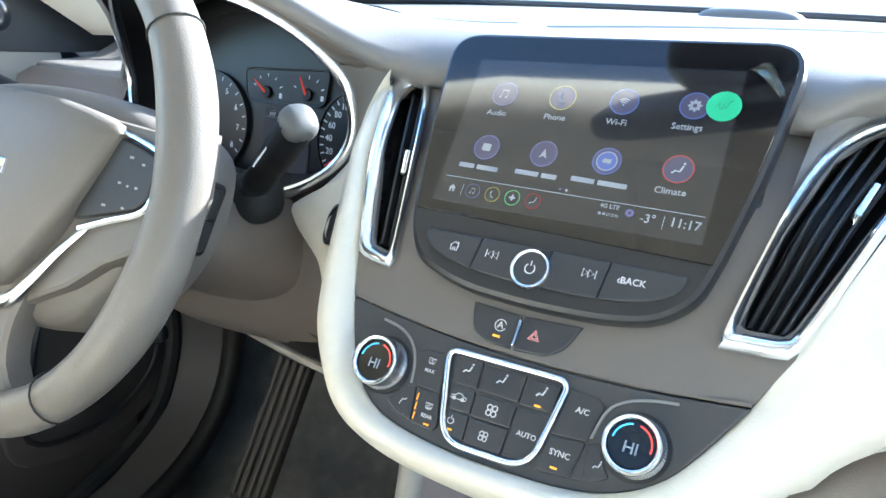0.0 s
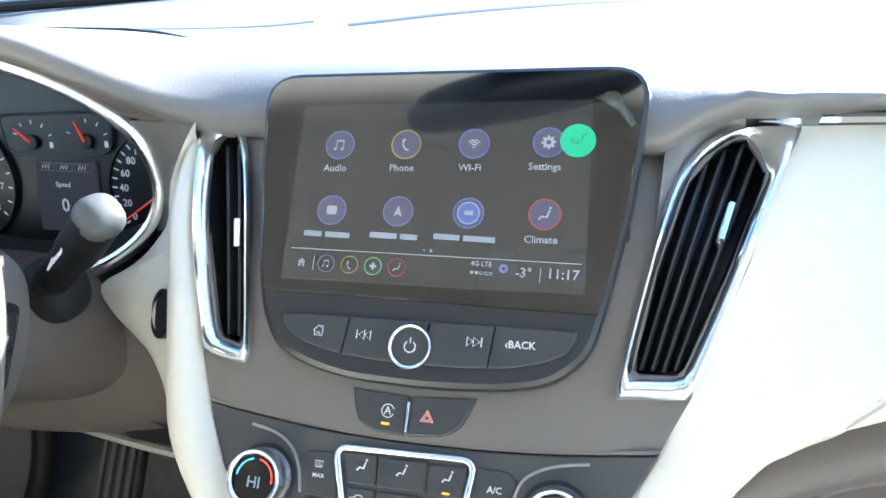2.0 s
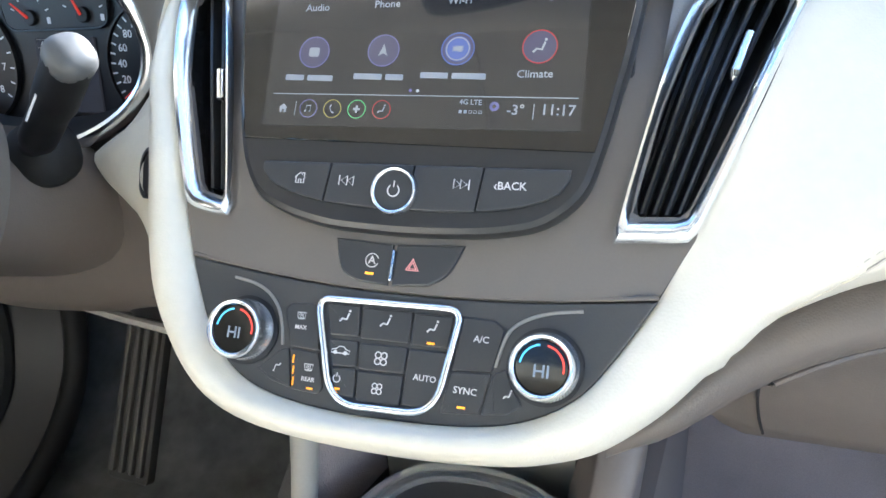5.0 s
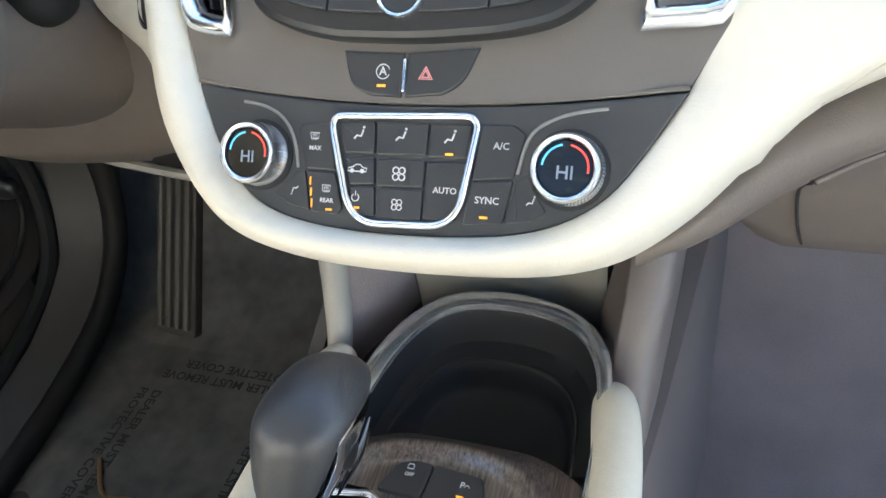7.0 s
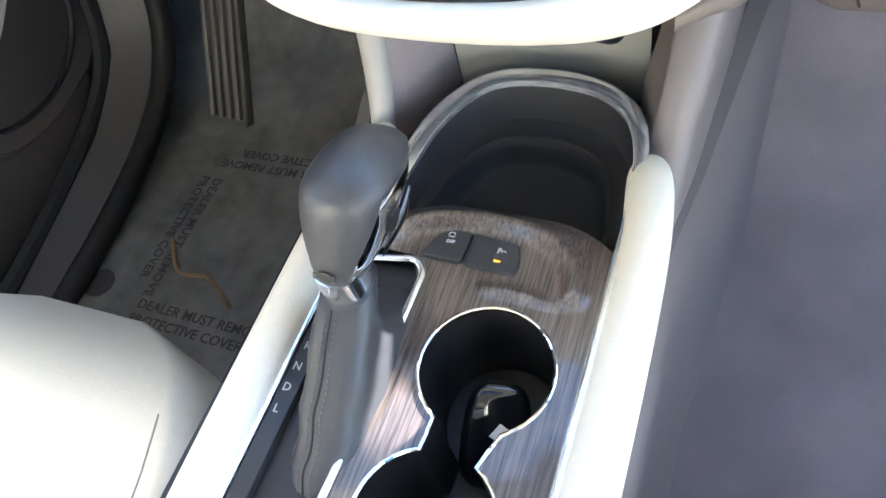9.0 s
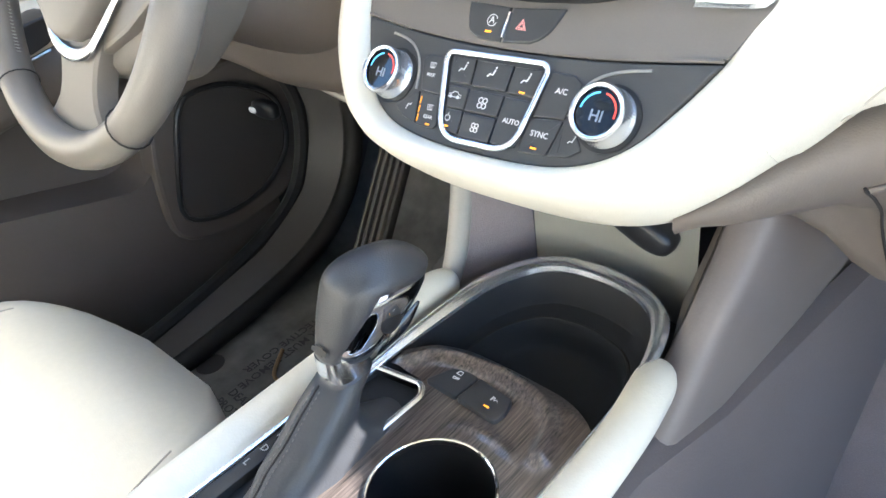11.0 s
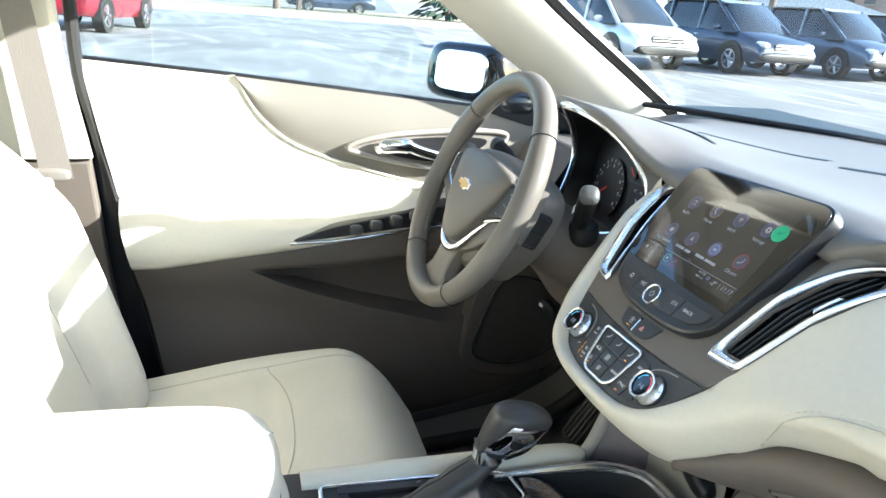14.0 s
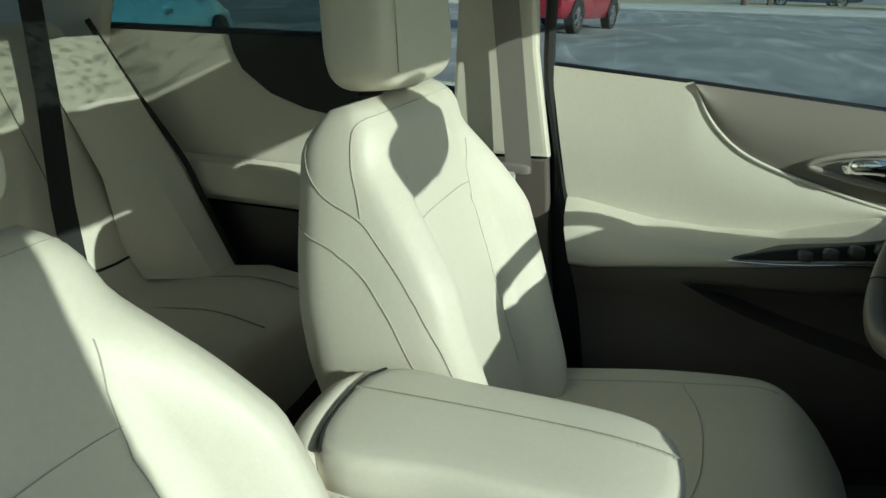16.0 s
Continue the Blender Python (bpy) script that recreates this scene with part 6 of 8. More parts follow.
for x, y, rz in ((-0.415, 0.5, -1), (-0.335, 0.6, 90), (-0.42, 0.735, 180), (-0.507, 0.61, 270)):
    M = Matrix.Translation((x, y, 0.2442)) @ pose(0, 0, 0, 0, 0, rz)
    for j, wd in enumerate(("DEALER MUST REMOVE", "PROTECTIVE COVER")):
        text("film_text", wd, 0.0185, M @ Matrix.Translation((-0.012 * j, -0.021 * j, 0)), INKF, mat_, deep=0.0002)
part("film_mark", disc((-0.585, 0.516), 0.021, 0.2435, 0.2446, ID, 28, 0.0002), INKF, mat_)
single("twig", tube(spline([Vector(p) for p in ((-0.515, 0.596, 0.247), (-0.486, 0.56, 0.248), (-0.466, 0.552, 0.247), (-0.432, 0.554, 0.247), (-0.384, 0.523, 0.247))], 5), 0.003, n=6), material("dry_twig", (0.3, 0.2, 0.1), 0.8, 0, 300, 0.4, 0.3), "thin dry yellow twig lying on the film", "twig")
pedal = thing("accelerator_pedal", "ribbed black accelerator pedal", "pedal")
PM = Matrix.Translation((-0.43, 0.775, 0.435)) @ pose(0, 0, 0, 58, 0, -4)
part("pad", slab(rounded([(-0.03, -0.1), (0.03, -0.1), (0.028, 0.1), (-0.028, 0.1)], 0.008), 0, 0.012, PM, 0.003), material("pedal_rubber", (0.05, 0.046, 0.04), 0.7, 0, 300, 0.3, 0.15), pedal)
for k in range(4):
    part("rib", slab(rounded([(-0.022 + 0.013 * k, -0.09), (-0.0155 + 0.013 * k, -0.09), (-0.0155 + 0.013 * k, 0.09), (-0.022 + 0.013 * k, 0.09)], 0.002), 0.01, 0.018, PM, 0.002), material("worn_rubber", (0.085, 0.079, 0.068), 0.6, 0, 300, 0.3, 0.15), pedal)
pedal2 = thing("brake_pedal", "wide black rubber brake pedal on a steel arm", "pedal")
part("pad", slab(rounded([(-0.055, -0.03), (0.055, -0.03), (0.055, 0.03), (-0.055, 0.03)], 0.01), 0, 0.016, Matrix.Translation((-0.545, 0.9, 0.565)) @ pose(0, 0, 0, 58, 0, 0), 0.003), RUBBER, pedal2)
part("lever", tube([(-0.545, 0.905, 0.56), (-0.54, 0.94, 0.6), (-0.54, 0.95, 0.66)], 0.008, n=8), BLACK, pedal2)
kick = single("kick_panel", loft([[(-0.71, 0.82, 0.62), (-0.70, 0.85, 0.47), (-0.69, 0.80, 0.37), (-0.685, 0.69, 0.31), (-0.68, 0.45, 0.265), (-0.68, 0.1, 0.25)], [(-0.66, 0.86, 0.62), (-0.655, 0.885, 0.47), (-0.65, 0.83, 0.36), (-0.645, 0.715, 0.3), (-0.64, 0.45, 0.26), (-0.64, 0.1, 0.246)], [(-0.62, 0.9, 0.6), (-0.615, 0.9, 0.44), (-0.61, 0.83, 0.33), (-0.61, 0.7, 0.27), (-0.61, 0.45, 0.245), (-0.61, 0.1, 0.24)]]), material("dark_sill_plastic", (0.05, 0.046, 0.04), 0.5, 0, 600, 0.15, 0.08), "dark plastic sill and kick trim beside the pedals", "trim panel", kind="structure", angle=70)
part("door_seal", tube(spline([Vector(p) for p in ((-0.71, 0.80, 0.62), (-0.70, 0.845, 0.5), (-0.69, 0.8, 0.375), (-0.685, 0.69, 0.315), (-0.68, 0.45, 0.27), (-0.68, 0.1, 0.255))], 6), 0.012, n=8), RUBBER, kick)
part("sill_edge", tube(spline([Vector(p) for p in ((-0.625, 0.89, 0.6), (-0.62, 0.885, 0.45), (-0.615, 0.825, 0.345), (-0.61, 0.7, 0.285), (-0.61, 0.45, 0.25), (-0.61, 0.1, 0.245))], 6), 0.016, n=10), material("sill_edge_black", (0.02, 0.019, 0.018), 0.6, 0, 500, 0.15, 0.1, spec=0.3), kick)
part("hood_release", pillow((0.05, 0.02, 0.025), pose(-0.55, 0.70, 0.575), 3), BLACK, kick)
part("release_mark", pillow((0.014, 0.004, 0.008), pose(-0.565, 0.689, 0.575), 3), MARK, kick)

# ---- seats ----
def lerp_tab(tab, y):
    if y <= tab[0][0]:
        return tab[0][1]
    for (a, za), (b, zb) in zip(tab, tab[1:]):
        if y <= b:
            q = (y - a) / (b - a)
            return za + (zb - za) * q
    return tab[-1][1]
WIDTH = ((0.0, 0.196), (0.06, 0.212), (0.12, 0.223), (0.28, 0.243), (0.42, 0.251), (0.55, 0.247), (0.68, 0.228), (0.8, 0.206), (0.9, 0.19), (1.0, 0.176))
def seat_at(x0, label, recline):
    """A front seat with its base at x0, facing forward."""
    s = thing("car_seat", label, "car seat", "front seats", (x0, 0, 0))
    # cushion
    rows = []
    for i in range(45):
        t = i / 44
        y = -0.20 + 0.61 * t
        hw = 0.247 * (1 - 0.05 * max(0, (t - 0.6) / 0.4) ** 2) * (1 if t < 0.74 else (1 - min(0.97, (t - 0.74) / 0.26) ** 2.8) ** 0.45)
        zt = 0.408 + 0.112 * t - (0.0 if t < 0.8 else 0.075 * ((t - 0.8) / 0.2) ** 2.2)
        row = []
        for k in range(25):
            u = -1 + 2 * k / 24
            x = hw * math.copysign(abs(u) ** 0.75, u)
            b = 0.022 * max(0, min(1, (abs(u) - 0.58) / 0.14)) * (1 - max(0.0, min(1.0, (t - 0.5) / 0.42)) ** 1.5)
            drop = 0.13 * max(0, (abs(u) - 0.74) / 0.26) ** 2.2
            groove = -0.006 * math.exp(-((abs(u) - 0.66) / 0.03) ** 2) * max(0.0, min(1.0, (0.9 - t) / 0.25)) - 0.005 * math.exp(-((t - 0.62) / 0.012) ** 2) * (abs(u) < 0.66)
            row.append((x, y, zt + b - drop + groove))
        rows.append(row)
    cu = part("cushion", loft(rows), CREAM, s, "cream leather seat cushion", angle=80)
    CK = material("cushion_seam_shadow", (0.46, 0.43, 0.36), 0.8)
    def on_cushion(i, k):
        i = i * 2
        i0, k0 = min(43, int(i)), min(23, int(k))
        a_ = Vector(rows[i0][k0]).lerp(Vector(rows[i0][k0 + 1]), k - k0)
        b_ = Vector(rows[i0 + 1][k0]).lerp(Vector(rows[i0 + 1][k0 + 1]), k - k0)
        return a_.lerp(b_, i - i0) + Vector((0, 0, 0.0006))
    for k in (4.1, 19.9):
        part("cushion_seam", tube([on_cushion(5 + 14 * j / 40, k) for j in range(41)], 0.0008, n=5), CK, cu)
    part("cushion_seam", tube([on_cushion(13.6 + 1.2 * math.sin(math.pi * j / 40), 4.1 + 15.8 * j / 40) for j in range(41)], 0.0008, n=5), CK, cu)
    rows = [[(x, y, z) for x, y, z in ((-0.225, yy, 0.43), (-0.232, yy, 0.40), (-0.21, yy, 0.30), (0.21, yy, 0.30), (0.232, yy, 0.40), (0.225, yy, 0.43))] for yy in (-0.2, 0.0, 0.25, 0.33)]
    part("base", loft(rows, True, True), TAUPE, s, "taupe plastic seat base")
    # backrest, leaning back about its hinge
    HG = Vector((0, -0.10, 0.45))
    lean = Matrix.Translation(HG) @ Matrix.Rotation(radians(recline), 4, "X") @ Matrix.Translation(-HG)
    rows = []
    N_ = 36
    for i in range(N_ + 1):
        t = i / N_
        c = Vector((0, -0.165 - 0.128 * t - 0.012 * math.sin(math.pi * t), 0.45 + 0.515 * t))
        hw = lerp_tab(WIDTH, t)
        hd = 0.09 - 0.032 * t
        if t > 0.9:
            q = ((t - 0.9) / 0.1)
            hw, hd = hw * (1 - 0.1 * q ** 2), hd * max(0.12, (1 - q ** 2.2)) ** 0.5
        row = []
        for px, py in superloop(1.0, 1.0, 3.4, 64):
            d = hd * py * (1 if py > 0 else 1.3 + 0.25 * math.sin(math.pi * t))
            if py > 0:
                u = abs(px)
                d += (0.08 * max(0, min(1, (u - 0.55) / 0.25)) - 0.006 * math.exp(-((u - 0.57) / 0.022) ** 2)) * (1 - 0.92 * max(0, min(1, (t - 0.52) / 0.33)) ** 1.3) * (1 if py > 0.5 else py * 2)
                d -= 0.0035 * math.exp(-((t - 0.58 - 0.22 * (1 - u / 0.57)) / 0.01) ** 2) * (u < 0.56)
            row.append(lean @ (c + Vector((hw * px, d * 0.95, d * 0.3))))
        rows.append(row)
    foot = []
    for k in (3, 2, 1):
        low = sum(rows[0], Vector()) / 64
        foot.append([low + (p - low) * (1 - 0.05 * k * k) + Vector((0, 0.012 * k, -0.035 * k)) for p in rows[0]])
    back = part("backrest", loft(foot + rows, True, True), CREAM, s, "cream leather backrest with side bolsters", angle=80)
    def around(t, deg):
        """A point of the backrest at height t, deg round it from the outer side towards the front."""
        f, g = t * N_, (deg % 360) / 360 * 64
        i, k = min(N_ - 1, int(f)), int(g)
        r0, r1 = rows[i], rows[i + 1]
        a_ = r0[k % 64].lerp(r0[(k + 1) % 64], g - k)
        b_ = r1[k % 64].lerp(r1[(k + 1) % 64], g - k)
        p = a_.lerp(b_, f - i)
        m_ = sum(r0, Vector()) / 64
        return p + (p - m_).normalized() * 0.0004
    DK = material("leather_seam_shadow", (0.4, 0.37, 0.31), 0.8)
    for flip in (1, -1):
        def side(run, name="backrest_seam"):
            P_ = []
            for p in spline([Vector((q[0], q[1], 0)) for q in run], 8):
                g = math.degrees(math.asin(math.copysign(abs(p.y) ** 1.7, p.y))) if abs(p.y) > 0.255 else p.y * 22
                P_.append(around(p.x, g if flip > 0 else 180 - g))
            part(name, tube(P_, 0.0008, n=5), DK, back)
        side(((0.95, -0.62), (0.9, -0.55), (0.86, -0.44), (0.81, -0.2), (0.77, 0.08), (0.73, 0.25), (0.67, 0.33), (0.6, 0.38), (0.5, 0.43), (0.38, 0.5), (0.2, 0.56), (0.05, 0.6)))
        side(((0.76, -0.75), (0.73, -0.5), (0.7, -0.2), (0.67, 0.0), (0.62, 0.14), (0.55, 0.22), (0.4, 0.31), (0.2, 0.37), (0.05, 0.4)))
        side(((0.96, 0.69), (0.95, 0.45), (0.92, 0.34), (0.84, 0.3), (0.79, 0.27), (0.745, 0.24)))
        side(((0.8, 0.93), (0.73, 0.952), (0.65, 0.968), (0.55, 0.974), (0.44, 0.971), (0.3, 0.974), (0.06, 0.967)))
    part("top_seam", tube([around(0.96, a_) for a_ in range(32, 149, 4)], 0.0007, n=5), DK, back)
    part("top_seam", tube([around(0.665 + 0.012 * math.sin(math.pi * (a_ - 70) / 40), a_) for a_ in range(70, 111, 2)], 0.0007, n=5), DK, back)
    # headrest
    hm = lean @ Matrix.Translation((0, -0.287, 1.083)) @ pose(0, 0, 0, 6, 0, 0)
    bm = pillow((0.288, 0.115, 0.215), ID, 4.4, 40, 20)
    for v in bm.verts:
        v.co.x *= 1 - 0.17 * max(0.0, (v.co.z + 0.085) / 0.19)
    bm.transform(hm)
    hr = part("headrest", bm, CREAM, s, "cream leather headrest")
    for x in (-0.065, 0.065):
        part("headrest_post", tube([lean @ Vector((x, -0.29, 0.93)), lean @ Vector((x, -0.288, 1.02))], 0.006, n=10), BRIGHT, hr)
        part("post_collar", pillow((0.045, 0.03, 0.014), lean @ pose(x, -0.29, 0.968), 3), BLACK, hr)
    part("headrest_seam", tube([hm @ Vector((0.112, 0.0535 - 0.004 * abs(z) / 0.1, z)) for z in (-0.08, -0.04, 0.0, 0.04, 0.08)], 0.0009, n=5), DK, hr)
    return s
driver_seat = seat_at(-0.368, "cream leather driver seat with stitched bolsters and headrest", 0)
passenger_seat = seat_at(0.368, "cream leather passenger seat reclined beside the open door", 10)

rear = thing("rear_bench", "cream leather rear bench seat in half shadow", "rear seat")
rows = []
for i in range(41):
    x = -0.68 + 1.36 * i / 40
    b = 0.03 * math.cos(x * 9.2) ** 2
    rows.append([(x, y - (b if k > 4 else 0), z + (b * 0.3 if k < 4 else 0)) for k, (y, z) in enumerate(((-0.56, 0.3), (-0.55, 0.46), (-0.57, 0.5), (-0.7, 0.515), (-0.93, 0.49), (-0.96, 0.55), (-1.0, 0.68), (-1.08, 0.86), (-1.15, 1.0), (-1.19, 1.02), (-1.26, 1.0)))])
part("bench", loft(rows), CREAM, rear, angle=80)
for x in (-0.35, 0.35):
    part("headrest", pillow((0.24, 0.1, 0.13), pose(x, -1.21, 1.06, -18), 3.4), CREAM, rear)
RK = material("rear_seam_shadow", (0.3, 0.28, 0.23), 0.8)
for i in (2, 7, 13, 20, 27, 33):
    part("bench_seam", tube(spline([Vector(p) + Vector((0, 0.001, 0.001)) for p in rows[i][2:10]], 5), 0.0014, n=5), RK, rear)
part("bench_seam", tube([Vector(r[5]) + Vector((0, 0.002, 0)) for r in rows], 0.003, n=5), SEAM, rear)
part("side_bolster", loft([[(-0.70, -0.8, 0.5), (-0.70, -0.93, 0.74), (-0.70, -1.1, 0.99)], [(-0.62, -0.8, 0.5), (-0.62, -0.94, 0.74), (-0.62, -1.12, 0.99)], [(-0.55, -0.96, 0.5), (-0.55, -1.0, 0.72), (-0.55, -1.14, 0.98)]]), CREAM, rear)
part("bench_gap", tube(spline([Vector(p) for p in ((-0.705, -0.79, 0.48), (-0.705, -0.87, 0.64), (-0.705, -0.92, 0.74), (-0.705, -1.03, 0.88), (-0.705, -1.13, 1.02))], 5), 0.007, n=6), SEAM, rear, "dark gap beside the door")
belt2 = thing("rear_seat_belt", "black rear seat belt hanging over the bench", "seat belt")
part("webbing", loft([[(-0.56, -1.1, 1.13), (-0.505, -1.1, 1.13)], [(-0.49, -1.02, 0.9), (-0.435, -1.02, 0.9)], [(-0.40, -0.93, 0.72), (-0.345, -0.93, 0.72)], [(-0.37, -0.89, 0.6), (-0.315, -0.89, 0.6)], [(-0.36, -0.87, 0.53), (-0.305, -0.87, 0.53)]]), DARKWEB, belt2)
part("belt_guide", pillow((0.09, 0.05, 0.03), pose(-0.53, -1.11, 1.12), 3.2), BLACK, belt2)

# ---- driver door ----
BELT = ((-0.13, 0.975), (0.13, 0.957), (0.43, 0.931), (0.8, 0.9))
CURVE = ((0.133, 0.96), (0.143, 0.935), (0.155, 0.912), (0.17, 0.891), (0.188, 0.872), (0.212, 0.852), (0.245, 0.833), (0.3, 0.812), (0.38, 0.789), (0.46, 0.768), (0.6, 0.742), (0.8, 0.71))
CREASE = ((-0.09, 0.728), (0.08, 0.705), (0.2, 0.7), (0.31, 0.706), (0.46, 0.75), (0.6, 0.742), (0.8, 0.7))
ARMB = ((-0.06, 0.612), (0.1, 0.628), (0.23, 0.646), (0.35, 0.664), (0.5, 0.688), (0.62, 0.70), (0.8, 0.68))
door = thing("front_door", "driver door with cream insert, taupe sill and chrome handle", "car door")
ys = [-0.125 + 0.9 * k / 60 for k in range(61)]
def rear_pull(y, z):
    """The door's rear edge slants with height."""
    return y + max(0.0, (0.1 - y) / 0.225) * max(0, (0.97 - z)) * 0.20
DX = -0.775
rows = []
for y in ys:
    zt = lerp_tab(BELT, y) if y < 0.129 else lerp_tab(CURVE, y)
    zb = min(lerp_tab(CREASE, y), zt - 0.002)
    rows.append([(DX + 0.008 + 0.006 * math.sin(math.pi * t) + 0.004 * t, rear_pull(y, zt + (zb - zt) * t), zt + (zb - zt) * t) for t in [k / 10 for k in range(11)]])
part("insert", loft(rows), CREAM, door, "cream leather door insert", angle=80)
rows = []
for y in [v for v in ys if v > 0.128]:
    za, zb = lerp_tab(BELT, y), lerp_tab(CURVE, y)
    rows.append([(DX + 0.004 + 0.012 * math.sin(math.pi * t * 0.9), y, za + (zb - za) * t) for t in [k / 8 for k in range(9)]])
part("sill", loft(rows), material("door_sill_vinyl", (0.22, 0.2, 0.168), 0.55, 0, 500, 0.2, 0.06), door, "taupe vinyl upper door")
part("insert_piping", tube(spline([Vector((DX + 0.0105, y, z)) for y, z in ((0.1365, 0.95),) + CURVE[1:-1]], 6), 0.0032, n=8), CREAM, door, "rolled cream edge")
part("window_ledge", tube([(DX - 0.004, y, lerp_tab(BELT, y)) for y in ys], 0.006, n=8), BLACK, door)
rows = []
for y in ys:
    zt, zb = lerp_tab(CREASE, y), lerp_tab(ARMB, y)
    k_ = 1.0 if y < 0.45 else max(0.0, 1 - (y - 0.45) / 0.18)
    row = []
    for t, out in ((0, 0), (0.08, 0.02), (0.2, 0.05), (0.4, 0.068), (0.7, 0.072), (0.92, 0.068), (1.0, 0.06), (1.02, 0.04)):
        z = zt + (zb - zt) * t
        row.append((DX + 0.012 + out * k_, rear_pull(y, z), z))
    rows.append(row)
part("armrest", loft(rows), CREAM, door, "cream leather door armrest", angle=70)
LIP = ((0.151, 0.603), (0.199, 0.579), (0.277, 0.547), (0.383, 0.514), (0.495, 0.486), (0.55, 0.474), (0.575, 0.475), (0.601, 0.491), (0.646, 0.543), (0.705, 0.592))
EAVE = ((0.151, 0.604), (0.278, 0.6), (0.381, 0.606), (0.456, 0.62), (0.6, 0.622), (0.66, 0.612), (0.705, 0.593))
BASE = ((0.24, 0.03), (0.3, 0.045), (0.38, 0.05), (0.45, 0.035), (0.5, 0.028), (0.54, 0.03), (0.58, 0.04), (0.64, 0.05))
rows = []
for i in range(121):
    y = -0.125 + 0.9 * i / 120
    zb = lerp_tab(ARMB, y) - 0.002
    k_ = 1.0 if y < 0.45 else max(0.0, 1 - (y - 0.45) / 0.18)
    row = [(DX + 0.012 + 0.055 * k_, rear_pull(y, zb), zb)]
    lo = lerp_tab(LIP, y)
    hi = max(lo + 0.001, lerp_tab(EAVE, y))
    mid = 0.151 < y < 0.705
    stops = [zb + (hi - zb) * q / 5 for q in range(1, 6)] + [hi + (lo - hi) * q for q in (0.06, 0.14, 0.24, 0.36, 0.48, 0.6, 0.72, 0.82, 0.9, 0.95, 0.98, 1.0)] + [lo + (0.24 - lo) * (q / 20) ** 1.4 for q in range(1, 21)]
    for j, z in enumerate(stops):
        o = lerp_tab(BASE, z) + (0.02 * k_ - 0.01) * ease((z - 0.54) / 0.08)
        o += 0.012 * ease((z - lo + 0.1) / 0.1) * ease((y - 0.151) / 0.1) * ease((0.72 - y) / 0.08) * (j >= 16)
        if mid and 4 <= j < 16:
            o -= 0.062 * ease((j - 3) / 3) * ease((16 - j) / 2) * ease((hi - lo) / 0.05)
        row.append((DX + 0.01 + o, rear_pull(y, z), z))
    rows.append(row)
part("lower_panel", loft(rows), DOORTAUPE, door, "dark taupe plastic lower door with a deep map pocket", angle=70)
DY = Matrix(((0, 0, 1, DX), (1, 0, 0, 0), (0, 1, 0, 0), (0, 0, 0, 1)))     # y along, z up, out into the cabin
bez = [tuple(p) for p in spline([Vector(p) for p in ((0.335, 0.834), (0.385, 0.854), (0.47, 0.867), (0.6, 0.874), (0.655, 0.866), (0.62, 0.835), (0.53, 0.8), (0.45, 0.806), (0.38, 0.82))], 5, True)]
part("bezel_rim", tube([DY @ Vector((p[0], p[1], 0.024)) for p in bez], 0.0055, True, 10), material("bezel_edge", (0.33, 0.3, 0.26), 0.4), door, "rolled taupe bezel edge")
part("handle_bezel", slab(bez, 0.004, 0.023, DY, 0.003), material("handle_bezel_taupe", (0.24, 0.215, 0.185), 0.45), door)
rec = [tuple(p)[:2] for p in spline([Vector((a, b, 0)) for a, b in ((0.398, 0.836), (0.44, 0.852), (0.53, 0.86), (0.61, 0.858), (0.6, 0.838), (0.54, 0.812), (0.47, 0.813), (0.42, 0.823))], 5, True)]
part("handle_recess", slab(rec, 0.012, 0.0245, DY, 0.001), BLACK, door)
hd_ = part("handle", tube(spline([DY @ Vector(p) for p in ((0.395, 0.833, 0.024), (0.412, 0.842, 0.04), (0.445, 0.844, 0.046), (0.475, 0.834, 0.044), (0.52, 0.822, 0.038), (0.56, 0.814, 0.026))], 6), [0.013] * 4 + [0.0155] * 10 + [0.0115] * 17, n=14, flat_k=0.75), BRIGHT, door, "polished chrome inner handle")
sw = [(0.232, 0.668), (0.3, 0.694), (0.4, 0.715), (0.5, 0.735), (0.545, 0.735), (0.52, 0.705), (0.42, 0.69), (0.32, 0.676)]
spk = [(0.655, 0.565), (0.70, 0.578), (0.76, 0.56), (0.812, 0.515), (0.81, 0.44), (0.755, 0.392), (0.68, 0.38), (0.61, 0.408), (0.625, 0.49)]
sl_ = [tuple(p) for p in spline([Vector(p) for p in spk], 5, True)]
spm = Matrix(((0, 0, 1, -0.716), (1, 0, 0, 0), (0, 1, 0, 0), (0, 0, 0, 1)))
part("speaker_surround", slab([tuple(p) for p in rounded([(0.62, 0.6), (0.84, 0.6), (0.86, 0.48), (0.81, 0.36), (0.68, 0.34), (0.58, 0.37), (0.59, 0.5)], 0.05)], -0.03, 0.008, spm, 0.006), DOORTAUPE, door)
spg = part("speaker_grille", slab(sl_, 0.0, 0.012, spm, 0.006), material("speaker_cloth", (0.045, 0.04, 0.036), 0.8, 0, 900, 0.5, 0.2), door, "black speaker grille")
part("grille_rim", tube([spm @ Vector((p[0], p[1], 0.012)) for p in sl_], 0.004, True, 8), SATIN, spg)
part("switch_recess", slab([tuple(p) for p in spline([Vector(p) for p in sw], 4, True)], 0.03, 0.0885, DY, 0.003), SATIN, door, "black window switch recess")
for k in range(-1, 3):
    part("window_switch", pillow((0.026, 0.02, 0.02), DY @ Matrix.Translation((0.385 + 0.038 * k, 0.7 + 0.009 * k, 0.091)), 3.2), material("switch_grey", (0.06, 0.06, 0.058), 0.35), door)
